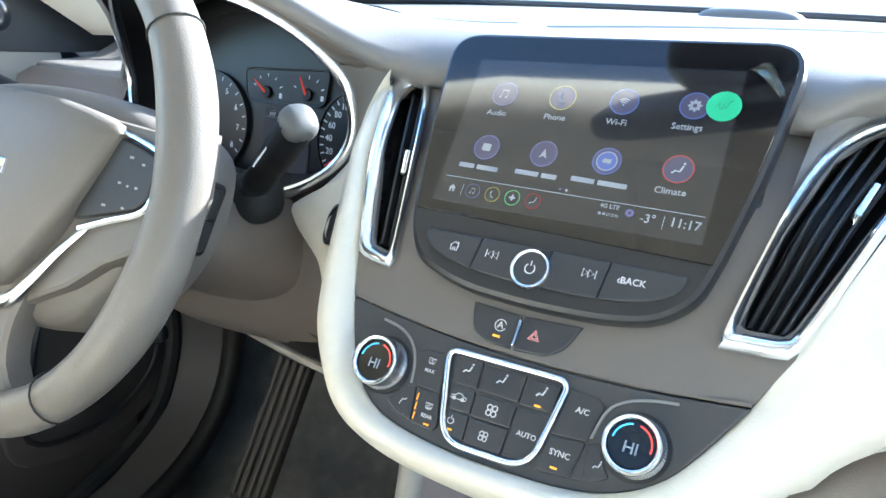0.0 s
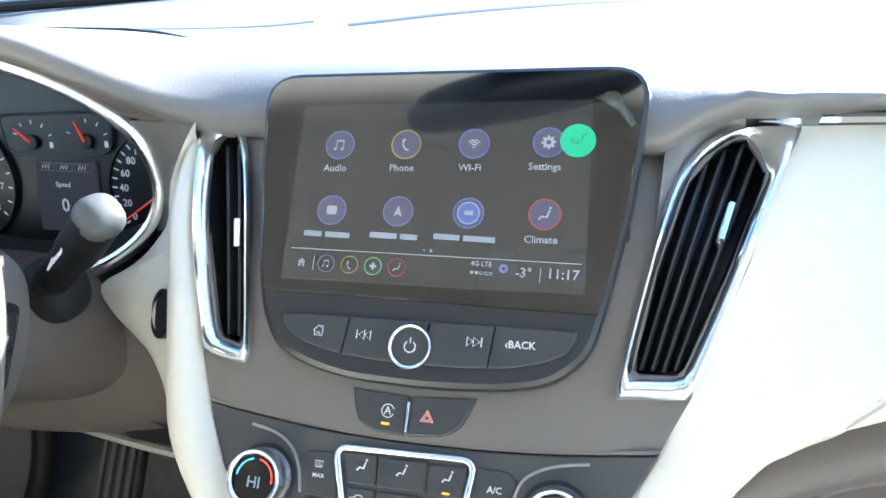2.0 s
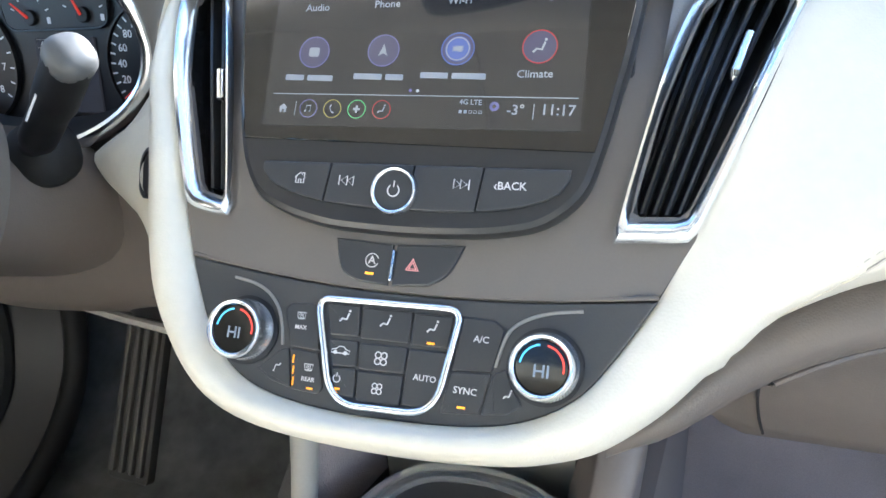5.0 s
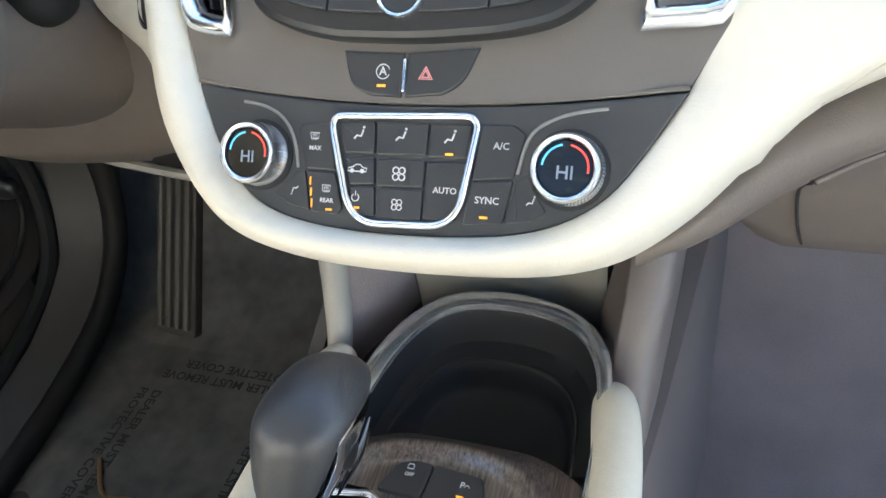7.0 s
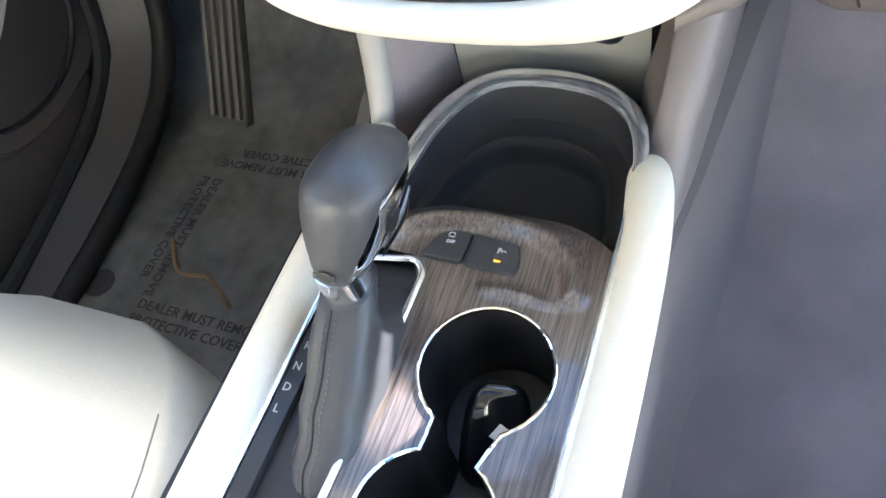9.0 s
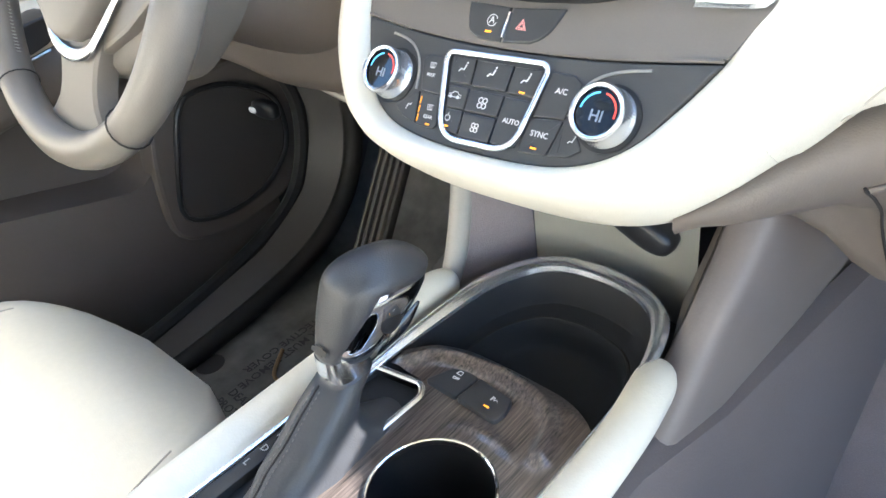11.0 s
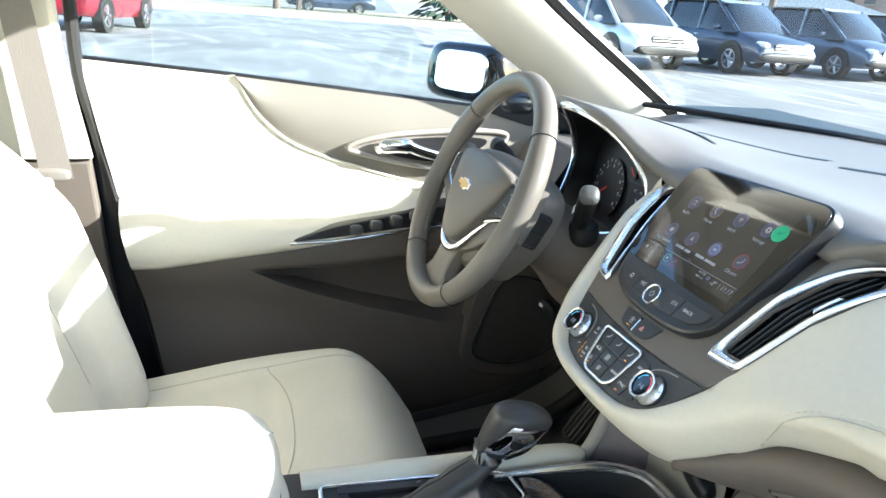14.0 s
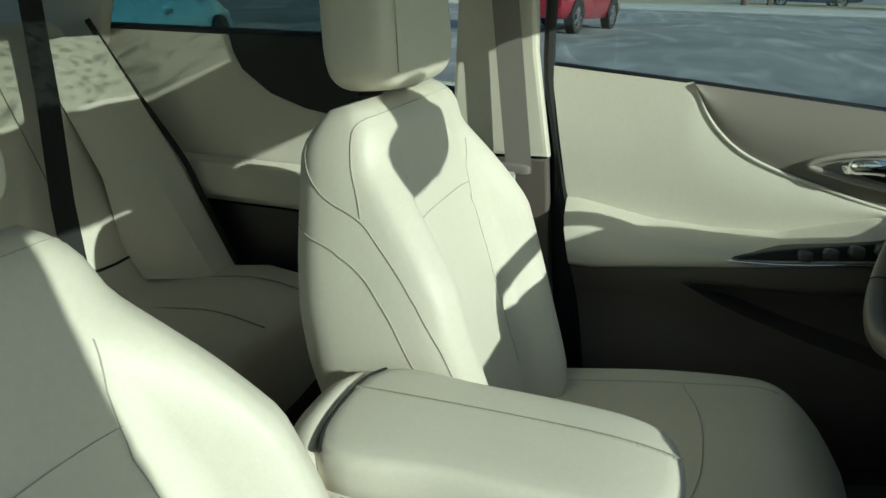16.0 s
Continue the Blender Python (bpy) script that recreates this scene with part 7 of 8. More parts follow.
part("recess_trim", tube(spline([DY @ Vector((y, z - 0.004, 0.088)) for y, z in ((0.225, 0.668), (0.32, 0.674), (0.42, 0.688), (0.52, 0.703))], 6), 0.0028, n=8), CHROME, door, "thin chrome edge")
pane = part("window", slab([(-0.14, 0.97), (0.62, 0.91), (0.3, 1.2), (0.05, 1.34), (-0.12, 1.36)], 0, 0.004, Matrix(((0, 0, -1, DX - 0.014), (1, 0, 0, 0), (0, 1, 0, 0), (0, 0, 0, 1))), 0.001), GLASS, door)
pane.visible_shadow = False
part("rear_edge", tube(spline([Vector((DX + 0.004, rear_pull(-0.132, z), z)) for z in (1.3, 0.99, 0.85, 0.7, 0.55, 0.4, 0.26)], 5), 0.011, n=8), RUBBER, door, "black door seal")
mirror = thing("side_mirror", "dark side mirror reflecting the bright sky", "mirror")
MM = Matrix.Translation((-0.92, 0.605, 0.972)) @ pose(0, 0, 0, 82, 0, 31)
part("housing", pillow((0.215, 0.126, 0.1), MM @ Matrix.Translation((0, 0, -0.028)), 4.4), GLOSS, mirror, "dark painted housing")
part("mirror_glass", slab([(p[0] + 0.01, p[1]) for p in superloop(0.072, 0.043, 4.5, 40)], 0.012, 0.0245, MM, 0.002), material("mirror_silver", (0.9, 0.92, 0.93), 0.02, 1.0, 50, 0, 0.01), mirror)
part("stem", pillow((0.16, 0.1, 0.06), pose(-0.83, 0.68, 0.93), 3), PAINT, mirror)
part("mirror_sail", slab([(0.62, 0.908), (0.7, 0.886), (0.8, 0.877), (0.86, 0.876), (0.845, 0.925), (0.8, 0.965), (0.72, 0.99)], 0.0, 0.02, Matrix(((0, 0, -1, -0.765), (1, 0, 0, 0), (0, 1, 0, 0), (0, 0, 0, 1))), 0.004), BLACK, mirror)

# rear door
rd = thing("rear_door", "rear door with cream insert and black upper trim", "car door")
rows = [[(-0.765, y, z) for z in (1.003, 0.9, 0.8, 0.7, 0.63)] for y in (-0.42, -0.5, -0.62, -0.8, -0.95, -1.1, -1.2)]
part("insert", loft(rows), CREAM, rd)
part("dark_trim", slab([(-0.4, 0.998), (-0.6, 1.006), (-0.815, 1.004), (-0.805, 0.965), (-0.785, 0.93), (-0.72, 0.884), (-0.637, 0.858), (-0.55, 0.845), (-0.4, 0.83)], 0, 0.012, Matrix(((0, 0, 1, -0.768), (1, 0, 0, 0), (0, 1, 0, 0), (0, 0, 0, 1))), 0.003), BLACK, rd)
part("armrest", loft([[(-0.76, y, 0.735), (-0.735, y, 0.725), (-0.72, y, 0.69), (-0.725, y, 0.655), (-0.76, y, 0.645)] for y in (-0.42, -0.6, -0.8, -0.96)]), CREAM, rd)
part("lower_panel", loft([[(-0.75, y, 0.63), (-0.735, y, 0.5), (-0.75, y, 0.24)] for y in (-0.42, -0.6, -0.8, -1.0)]), BLACK, rd)
part("window_ledge", tube([(-0.77, y, 1.006) for y in (-0.4, -0.8, -1.25)], 0.008, n=8), BLACK, rd)

# ---- shell: pillars, roof, glass ----
body = thing("car_body", "saloon car body with cream trimmed pillars and headliner", "car body", kind="structure")
part("b_pillar_upper", slab([(-0.31, 0.8), (-0.115, 0.805), (-0.15, 1.0), (-0.175, 1.36), (-0.3, 1.36)], 0.0, 0.03, Matrix(((0, 0, 1, -0.77), (1, 0, 0, 0), (0, 1, 0, 0), (0, 0, 0, 1))), 0.008), CREAM, body, "cream pillar trim")
part("b_pillar_lower", slab([(-0.33, 0.24), (-0.06, 0.24), (-0.1, 0.6), (-0.118, 0.802), (-0.31, 0.798)], 0.0, 0.026, Matrix(((0, 0, 1, -0.775), (1, 0, 0, 0), (0, 1, 0, 0), (0, 0, 0, 1))), 0.006), TAUPE, body, "taupe pillar trim")
for s in (-1, 1):
    P = [(s * 0.70, 0.99, 0.9), (s * 0.69, 0.84, 1.0), (s * 0.665, 0.64, 1.13), (s * 0.63, 0.48, 1.26), (s * 0.59, 0.36, 1.36)]
    rows = []
    for p in spline([Vector(q) for q in P], 6):
        rows.append([p + Vector((s * a * 0.9, b, 0)) for a, b in ((0.0, 0.03), (-0.025, 0.012), (-0.028, -0.03), (-0.012, -0.1), (0.02, -0.165), (0.05, -0.18), (0.06, -0.1), (0.05, 0.01))])
    part("a_pillar", loft(rows, True, True), LINER, body, "light fabric covered windscreen pillar", angle=80)
    part("windscreen_seal", tube(spline([Vector((x - s * 0.012, y + 0.036, z + 0.004)) for x, y, z in P], 5), 0.014, n=8), BLACK, body)
    part("roof_rail", tube(spline([Vector(p) for p in ((s * 0.59, 0.36, 1.36), (s * 0.59, 0.1, 1.375), (s * 0.59, -0.2, 1.38), (s * 0.59, -0.6, 1.37), (s * 0.57, -1.0, 1.31), (s * 0.55, -1.35, 1.18))], 5), 0.045, n=12), LINER, body)
ROOF = ((-1.2, 1.32), (-1.0, 1.38), (-0.7, 1.42), (-0.3, 1.43), (0.0, 1.415), (0.25, 1.39), (0.4, 1.37))
SX, SY0, SY1 = 0.47, -0.33, 0.085      # the glass roof panel's half width, rear and front edge
def roof_z(x, y):
    return lerp_tab(ROOF, y) - 0.06 * (x / 0.6) ** 2
xs = [-0.62, -0.55, -SX, -0.36, -0.25, -0.12, 0, 0.12, 0.25, 0.36, SX, 0.55, 0.62]
yy = [-1.2, -1.1, -1.0, -0.85, -0.7, -0.5, SY0, -0.2, -0.1, 0.0, SY1, 0.17, 0.25, 0.33, 0.4]
bm = loft([[(x, y, roof_z(x, y)) for x in xs] for y in yy])
bmesh.ops.delete(bm, geom=[f for f in bm.faces if abs(f.calc_center_median().x) < SX and SY0 < f.calc_center_median().y < SY1], context="FACES")
bmesh.ops.recalc_face_normals(bm, faces=bm.faces)
bmesh.ops.solidify(bm, geom=list(bm.faces), thickness=0.03)
roof = tagged(single("ceiling", bm, LINER, "light beige fabric headliner with a glass roof panel", "ceiling"), kind="structure")
for s in (-1, 1):
    part("cant_rail", loft([[(s * x, y, z) for x, z in ((0.58, zr - 0.005), (0.66, zr + 0.012), (0.74, zr + 0.004), (0.8, zr - 0.02), (0.8, zr - 0.045), (0.755, zr - 0.05))] for y, zr in ((0.44, 1.33), (0.3, 1.36), (0.0, 1.375), (-0.3, 1.38), (-0.7, 1.37), (-1.05, 1.33), (-1.3, 1.27))]), LINER, body, "fabric covered roof side above the doors", angle=80)
ring_ = [(SX, SY0), (SX, SY1), (-SX, SY1), (-SX, SY0)]
part("sunroof_trim", tube([(x, y, roof_z(x, y)) for x, y in rounded(ring_, 0.03, 5)], 0.011, True, 8), LINER, roof, "rolled fabric edge of the roof opening")
roof_glass = tagged(single("window_5", loft([[(x, y, roof_z(x, y) + 0.022) for x in (-0.5, -0.36, -0.25, -0.12, 0, 0.12, 0.25, 0.36, 0.5)] for y in (SY0 - 0.03, -0.2, -0.1, 0.0, SY1 + 0.03)]), SPOTTED, "tinted glass roof panel spotted with dried salt", "window"), kind="structure")
part("windscreen_header", tube([(-0.58, 0.36, 1.365), (-0.3, 0.41, 1.375), (0, 0.425, 1.38), (0.3, 0.41, 1.375), (0.58, 0.36, 1.365)], 0.052, n=10), LINER, body)
ws = [[(x, 1.17 - 0.2 * (x / 0.72) ** 2 - t * (0.745 - 0.12 * (x / 0.72) ** 2), 0.925 + 0.46 * t ** 0.93) for x in [(-0.72 + 0.12 * t) * (1 - k / 8) + (0.72 - 0.12 * t) * (k / 8) for k in range(9)]] for t in [j / 8 for j in range(9)]]
windscreen = tagged(single("window_1", loft(ws), GLASS, "clear curved windscreen", "window"), kind="structure")
windscreen.visible_shadow = False
for nm, lp, sx in (("window_2", [(-0.42, 1.0), (-1.2, 1.0), (-1.05, 1.33), (-0.34, 1.36)], -0.782), ("window_3", [(-0.42, 0.96), (-1.2, 0.96), (-1.05, 1.33), (-0.34, 1.36)], 0.77)):
    tagged(single(nm, slab(lp, 0, 0.004, Matrix(((0, 0, 1, sx), (1, 0, 0, 0), (0, 1, 0, 0), (0, 0, 0, 1))), 0.001), TINTED, "tinted rear door window", "window"), kind="structure")
tagged(single("window_4", loft([[(-0.62, -1.72, 0.96), (0.62, -1.72, 0.96)], [(-0.55, -1.2, 1.33), (0.55, -1.2, 1.33)]]), TINTED, "tinted rear windscreen", "window"), kind="structure")
for s in (-1, 1):
    part("c_pillar", slab([(-1.15, 0.9), (-1.6, 0.9), (-1.55, 1.0), (-1.25, 1.32), (-1.02, 1.34), (-1.12, 1.0)], 0, 0.03, Matrix(((0, 0, -s, s * 0.76), (1, 0, 0, 0), (0, 1, 0, 0), (0, 0, 0, 1))), 0.006), LINER, body)
part("parcel_shelf", slab([(-0.75, -1.75), (0.75, -1.75), (0.75, -1.2), (-0.75, -1.2)], 0.9, 0.96, ID, 0.004), BLACK, body)
part("boot_wall", slab([(-0.8, -1.32), (0.8, -1.32), (0.8, -1.25), (-0.8, -1.25)], 0.2, 0.95, ID, 0.004), BLACK, body)
part("right_rear_side", slab([(-0.3, 0.2), (-1.5, 0.2), (-1.5, 0.95), (-0.3, 0.97)], 0, 0.05, Matrix(((0, 0, 1, 0.76), (1, 0, 0, 0), (0, 1, 0, 0), (0, 0, 0, 1))), 0.01), CREAM, body)
part("right_pillar", slab([(-0.33, 0.2), (-0.14, 0.2), (-0.18, 1.36), (-0.32, 1.36)], 0, 0.05, Matrix(((0, 0, 1, 0.72), (1, 0, 0, 0), (0, 1, 0, 0), (0, 0, 0, 1))), 0.01), CREAM, body)
part("outer_skin", slab([(-0.1, 0.2), (-1.5, 0.2), (-1.5, 0.96), (0.85, 0.88), (1.1, 0.85), (1.1, 0.25)], 0, 0.06, Matrix(((0, 0, -1, -0.8), (1, 0, 0, 0), (0, 1, 0, 0), (0, 0, 0, 1))), 0.01), PAINT, body)
part("bonnet", loft([[(x, y, z - 0.05 * (x / 0.8) ** 2) for x in (-0.85, -0.5, 0, 0.5, 0.85)] for y, z in ((1.12, 0.915), (1.3, 0.92), (1.7, 0.89), (2.1, 0.82), (2.25, 0.7))]), PAINT, body)
part("right_kick", slab([(0.62, 0.2), (1.1, 0.2), (1.1, 0.9), (0.78, 0.9)], 0, 0.05, Matrix(((0, 0, 1, 0.76), (1, 0, 0, 0), (0, 1, 0, 0), (0, 0, 0, 1))), 0.01), CARPET2, body)
mir_ = thing("rear_view_mirror", "black rear-view mirror hanging from the windscreen", "mirror")
part("mirror_shell", pillow((0.25, 0.04, 0.1), pose(0, 0.50, 1.25, 8, 0, 14), 3.4), BLACK, mir_)
part("sensor_cover", pillow((0.13, 0.07, 0.13), pose(0.01, 0.535, 1.3, 30, 0, 0), 3.2), BLACK, mir_)
part("mount", tube([(0, 0.52, 1.26), (0.0, 0.56, 1.28), (0, 0.6, 1.25)], 0.012, n=8), BLACK, mir_)
for s in (-1, 1):
    v = single("sun_visor", slab(rounded([(-0.2, -0.08), (0.2, -0.08), (0.2, 0.08), (-0.2, 0.08)], 0.03), -0.009, 0.009, pose(s * 0.3, 0.3, 1.352, -4, 0, 0), 0.006), LINER, "folded up light fabric sun visor", "sun visor", "sun visors")
oc = single("overhead_console", pillow((0.2, 0.26, 0.05), pose(0, 0.18, 1.385), 3.6), LINER, "overhead console with map lamps on the headliner", "overhead console")
for x in (-0.05, 0.05):
    part("map_lamp", pillow((0.05, 0.07, 0.02), pose(x, 0.18, 1.366), 3.4), material("lamp_lens", (0.7, 0.7, 0.68), 0.2), oc)

# front belt on the pillar
belt = thing("seat_belt", "taupe seat belt hanging from the pillar with its tongue", "seat belt")
part("webbing", loft([[(-0.715 + 0.01 * t, -0.262 + 0.075 * t, 1.3 - 0.52 * t), (-0.715 + 0.01 * t, -0.212 + 0.075 * t, 1.3 - 0.52 * t)] for t in [k / 6 for k in range(7)]]), WEB, belt)
part("tongue_plate", pillow((0.014, 0.075, 0.022), pose(-0.703, -0.178, 0.787), 3.5), WEB, belt)
part("tongue", slab(rounded([(-0.014, -0.05), (0.014, -0.05), (0.014, 0), (-0.014, 0)], 0.005), 0, 0.006, Matrix(((0, 0, 1, -0.702), (1, 0, 0, -0.182), (0, 1, 0, 0.784), (0, 0, 0, 1))), 0.001), material("bright_steel_tongue", (0.8, 0.8, 0.78), 0.45, 0.3), belt, "steel tongue")

# ---- outside ----
ASPHALT = material("salted_asphalt", (0.19, 0.188, 0.184), 0.85, 0, 40, 0.3, 0.5, 0.35)
VERGE = material("dry_winter_grass", (0.34, 0.30, 0.2), 0.95, 0, 8, 0.6, 0.35, 0.4)
KERB = material("concrete_kerb", (0.42, 0.41, 0.39), 0.9, 0, 20, 0.3, 0.15)
def asphalt_swirls():
    """Pale salt and tyre arcs on the asphalt."""
    nt, n = ASPHALT.node_tree, ASPHALT.node_tree.nodes
    wv, wp, mx = n.new("ShaderNodeTexNoise"), n.new("ShaderNodeTexNoise"), n.new("ShaderNodeMix")
    tc, mp, va = n.new("ShaderNodeTexCoord"), n.new("ShaderNodeMapping"), n.new("ShaderNodeMixRGB")
    wp.inputs["Scale"].default_value = 0.13
    mp.inputs["Scale"].default_value = (0.25, 1.1, 1)
    va.inputs[0].default_value = 0.9
    va.blend_type = "LINEAR_LIGHT"
    nt.links.new(tc.outputs["Object"], wp.inputs["Vector"])
    nt.links.new(tc.outputs["Object"], va.inputs[1])
    nt.links.new(wp.outputs["Color"], va.inputs[2])
    wv.inputs["Scale"].default_value, wv.inputs["Detail"].default_value, wv.inputs["Distortion"].default_value = 0.6, 6.0, 2.5
    nt.links.new(va.outputs[0], mp.inputs[0])
    nt.links.new(mp.outputs[0], wv.inputs["Vector"])
    rp = n.new("ShaderNodeValToRGB")
    rp.color_ramp.elements[0].position, rp.color_ramp.elements[1].position = 0.5, 0.72
    rp.color_ramp.elements[0].color, rp.color_ramp.elements[1].color = (0, 0, 0, 1), (0.55, 0.55, 0.55, 1)
    nt.links.new(wv.outputs["Color"], rp.inputs[0])
    b = n["Principled BSDF"]
    src = b.inputs["Base Color"].links[0].from_socket
    mx.data_type = "RGBA"
    nt.links.new(rp.outputs[0], mx.inputs[0])
    nt.links.new(src, mx.inputs[6])
    mx.inputs[7].default_value = (0.5, 0.51, 0.53, 1)
    nt.links.new(mx.outputs[2], b.inputs["Base Color"])
asphalt_swirls()
bm = loft([[(x, y, 0.0) for x in (-900, -200, -60, -30, 0, 30, 200, 900)] for y in (-900, -200, -50, -10, 10, 50, 200, 900)])
tagged(single("ground", bm, ASPHALT, "salt-streaked grey asphalt of a dealer's car park", "ground"), kind="structure")
tagged(single("pavement", slab([(-42, -60), (-36, -60), (-36, 30), (-42, 30)], 0.0, 0.12, ID, 0.03), KERB, "pale concrete kerb and footway past the lot", "pavement"), kind="structure")
tagged(single("verge", slab([(-58, -80), (-42.1, -80), (-42.1, 40), (-58, 40)], 0.0, 0.1, ID, 0.03), VERGE, "strip of dry yellow winter grass", "grass"), kind="structure")
LINE = material("worn_white_paint", (0.5, 0.5, 0.48), 0.8, 0, 30, 0.2, 0.3)
for k in range(5):
    tagged(single("parking_line", slab([(-14.5, 9.9 + 2.8 * k), (-9.5, 9.9 + 2.8 * k), (-9.5, 10.0 + 2.8 * k), (-14.5, 10.0 + 2.8 * k)], 0.0, 0.006, ID, 0.001), LINE, "worn white parking line on the asphalt", "parking line", "parking lines"), kind="structure")

DARKGL = material("dark_car_glass", (0.02, 0.025, 0.03), 0.05, 0, 5, 0, 0.1, coat=0.5)
LAMP = material("headlamp_lens", (0.75, 0.78, 0.8), 0.12, 0.2, 20, 0, 0.05)
TYRE = material("tyre_rubber", (0.02, 0.02, 0.02), 0.8, 0, 100, 0.3, 0.2)
ALLOY = material("alloy_wheel", (0.45, 0.46, 0.48), 0.3, 0.9, 50, 0, 0.1)
def vehicle(name, label, category, paint, m, L=4.7, W=1.86, H=1.68, hood=0.98, kind_="suv", group=""):
    """A parked vehicle; its nose points along +x, its base stands at the origin."""
    v = thing(name, label, category, group)
    wb = L * 0.58
    prof = [(-L / 2, 0.5, 0.95), (-L / 2 + 0.12, 0.36, 1.0), (-L * 0.3, 0.3, 1.02), (0, 0.28, 1.01), (L * 0.2, 0.28, 1.0), (L * 0.34, 0.3, hood), (L / 2 - 0.16, 0.34, hood - 0.14), (L / 2 - 0.02, 0.4, hood - 0.32), (L / 2, 0.48, hood - 0.42)]
    rows = []
    for x, z0, z1 in prof:
        k = 1 - 0.09 * (abs(x) / (L / 2)) ** 4
        rows.append([(x, W / 2 * k * a, z0 + (z1 - z0) * b) for a, b in ((-0.9, 0), (-1, 0.25), (-1.0, 0.62), (-0.96, 0.86), (-0.84, 1), (0, 1.03), (0.84, 1), (0.96, 0.86), (1.0, 0.62), (1, 0.25), (0.9, 0))])
    part("body", loft(rows, True, True), paint, v, angle=50)
    rear = -L / 2 + (0.35 if kind_ == "suv" else 1.9 if kind_ == "truck" else 0.9)
    st = [(rear, 0.98, 0.86), (rear + 0.35, H - 0.06, 0.72), (rear + 0.9, H, 0.7), (L * 0.06, H, 0.7), (L * 0.16, H - 0.08, 0.72), (L * 0.31, hood, 0.84)]
    rows = [[(x, W / 2 * a * k, 0.95 + (z - 0.95) * b) for a, b in ((-1 / 0.8, 0), (-1.02, 0.85), (-0.85, 1), (0, 1.02), (0.85, 1), (1.02, 0.85), (1 / 0.8, 0))] for x, z, k in st]
    part("cabin", loft(rows, False, False), DARKGL, v, "dark tinted windows")
    roof = [[(x, W / 2 * a * 0.72, z + 0.012) for a in (-1, -0.8, 0, 0.8, 1)] for x, z in ((rear + 0.3, H - 0.08), (rear + 0.9, H), (L * 0.06, H), (L * 0.15, H - 0.07))]
    part("roof", shell(roof, 0.03), paint, v)
    for s in (-1, 1):
        for x0, x1 in ((L * 0.31, L * 0.1), (L * 0.0, -0.02), (rear + 0.75, rear + 0.7)):
            part("pillar", tube([(x0, s * W * 0.425, 0.98), (x1, s * W * 0.365, H - 0.03)], 0.045, n=6), paint, v)
        for x in (-wb / 2 - 0.02, wb / 2 + 0.05):
            M = Matrix.Translation((x, s * (W / 2 - 0.1), 0.35)) @ pose(0, 0, 0, 90, 0, 0)
            part("wheel_arch", ring((0, 0), 0.33, 0.43, -0.115, 0.115, M, 28, 0, 180), BLACK, v)
            wl = part("wheel", ring((0, 0), 0.235, 0.35, -0.11, 0.11, M, 32), TYRE, v, "black tyre")
            bm = ring((0, 0), 0.2, 0.24, -0.1, 0.1, M, 28)
            for q in range(5):
                a = 2 * math.pi * q / 5
                tube([M @ Vector((0.03 * math.cos(a), 0.03 * math.sin(a), -s * 0.09)), M @ Vector((0.22 * math.cos(a), 0.22 * math.sin(a), -s * 0.085))], 0.03, n=6, bm=bm)
            part("rim", bm, ALLOY, wl)
        part("headlight", pillow((0.3, 0.32, 0.14), pose(L / 2 - 0.17, s * W * 0.36, hood - 0.24, 0, 8, s * -24), 3), LAMP, v)
        part("tail_light", pillow((0.12, 0.22, 0.2), pose(-L / 2 + 0.1, s * W * 0.4, 0.88), 3), REDM, v)
        part("door_mirror", pillow((0.12, 0.2, 0.13), pose(L * 0.2, s * (W / 2 + 0.08), 1.06), 3), paint, v)
        for k in (0.02, -0.24):
            part("door_handle", pillow((0.16, 0.03, 0.03), pose(L * k, s * W * 0.493, 0.86), 3), CHROME, v)
    gr = part("grille", slab(rounded([(-0.5, -0.13), (0.5, -0.13), (0.42, 0.13), (-0.42, 0.13)], 0.05), 0, 0.05, Matrix.Translation((L / 2 - 0.06, 0, hood - 0.34)) @ Matrix(((0, 0, 1, 0), (1, 0, 0, 0), (0, 1, 0, 0), (0, 0, 0, 1))), 0.01), BLACK, v)
    for k in range(4):
        part("grille_bar", block((0, -0.09 + 0.06 * k, 0.055), (0.86, 0.02, 0.02), Matrix.Translation((L / 2 - 0.06, 0, hood - 0.34)) @ Matrix(((0, 0, 1, 0), (1, 0, 0, 0), (0, 1, 0, 0), (0, 0, 0, 1))), 0.004), CHROME, gr)
    part("bumper", pillow((0.24, W * 0.92, 0.22), pose(L / 2 - 0.06, 0, 0.46), 4), BLACK if kind_ != "car" else paint, v)
    if kind_ == "truck":
        part("bed", holed([(-L / 2 + 0.05, -W / 2 + 0.03), (rear, -W / 2 + 0.03), (rear, W / 2 - 0.03), (-L / 2 + 0.05, W / 2 - 0.03)], [[(-L / 2 + 0.12, -W / 2 + 0.1), (rear - 0.05, -W / 2 + 0.1), (rear - 0.05, W / 2 - 0.1), (-L / 2 + 0.12, W / 2 - 0.1)]], 1.18, ID, 0.3), paint, v)
    v.matrix_world = m
    return v
def paint(name, c):
    return material(name, c, 0.28, 0.25, 400, 0.0, 0.06, 1.0, coat=1.0)
WHITEP, NAVY, GREYB, SILVER, REDP, CYAN = paint("white_paint", (0.75, 0.76, 0.77)), paint("navy_paint", (0.03, 0.05, 0.09)), paint("blue_grey_paint", (0.09, 0.12, 0.17)), paint("silver_paint", (0.5, 0.52, 0.55)), paint("red_paint", (0.3, 0.012, 0.03)), paint("light_blue_paint", (0.25, 0.55, 0.65))
row_of = "row of parked vehicles across the lot"
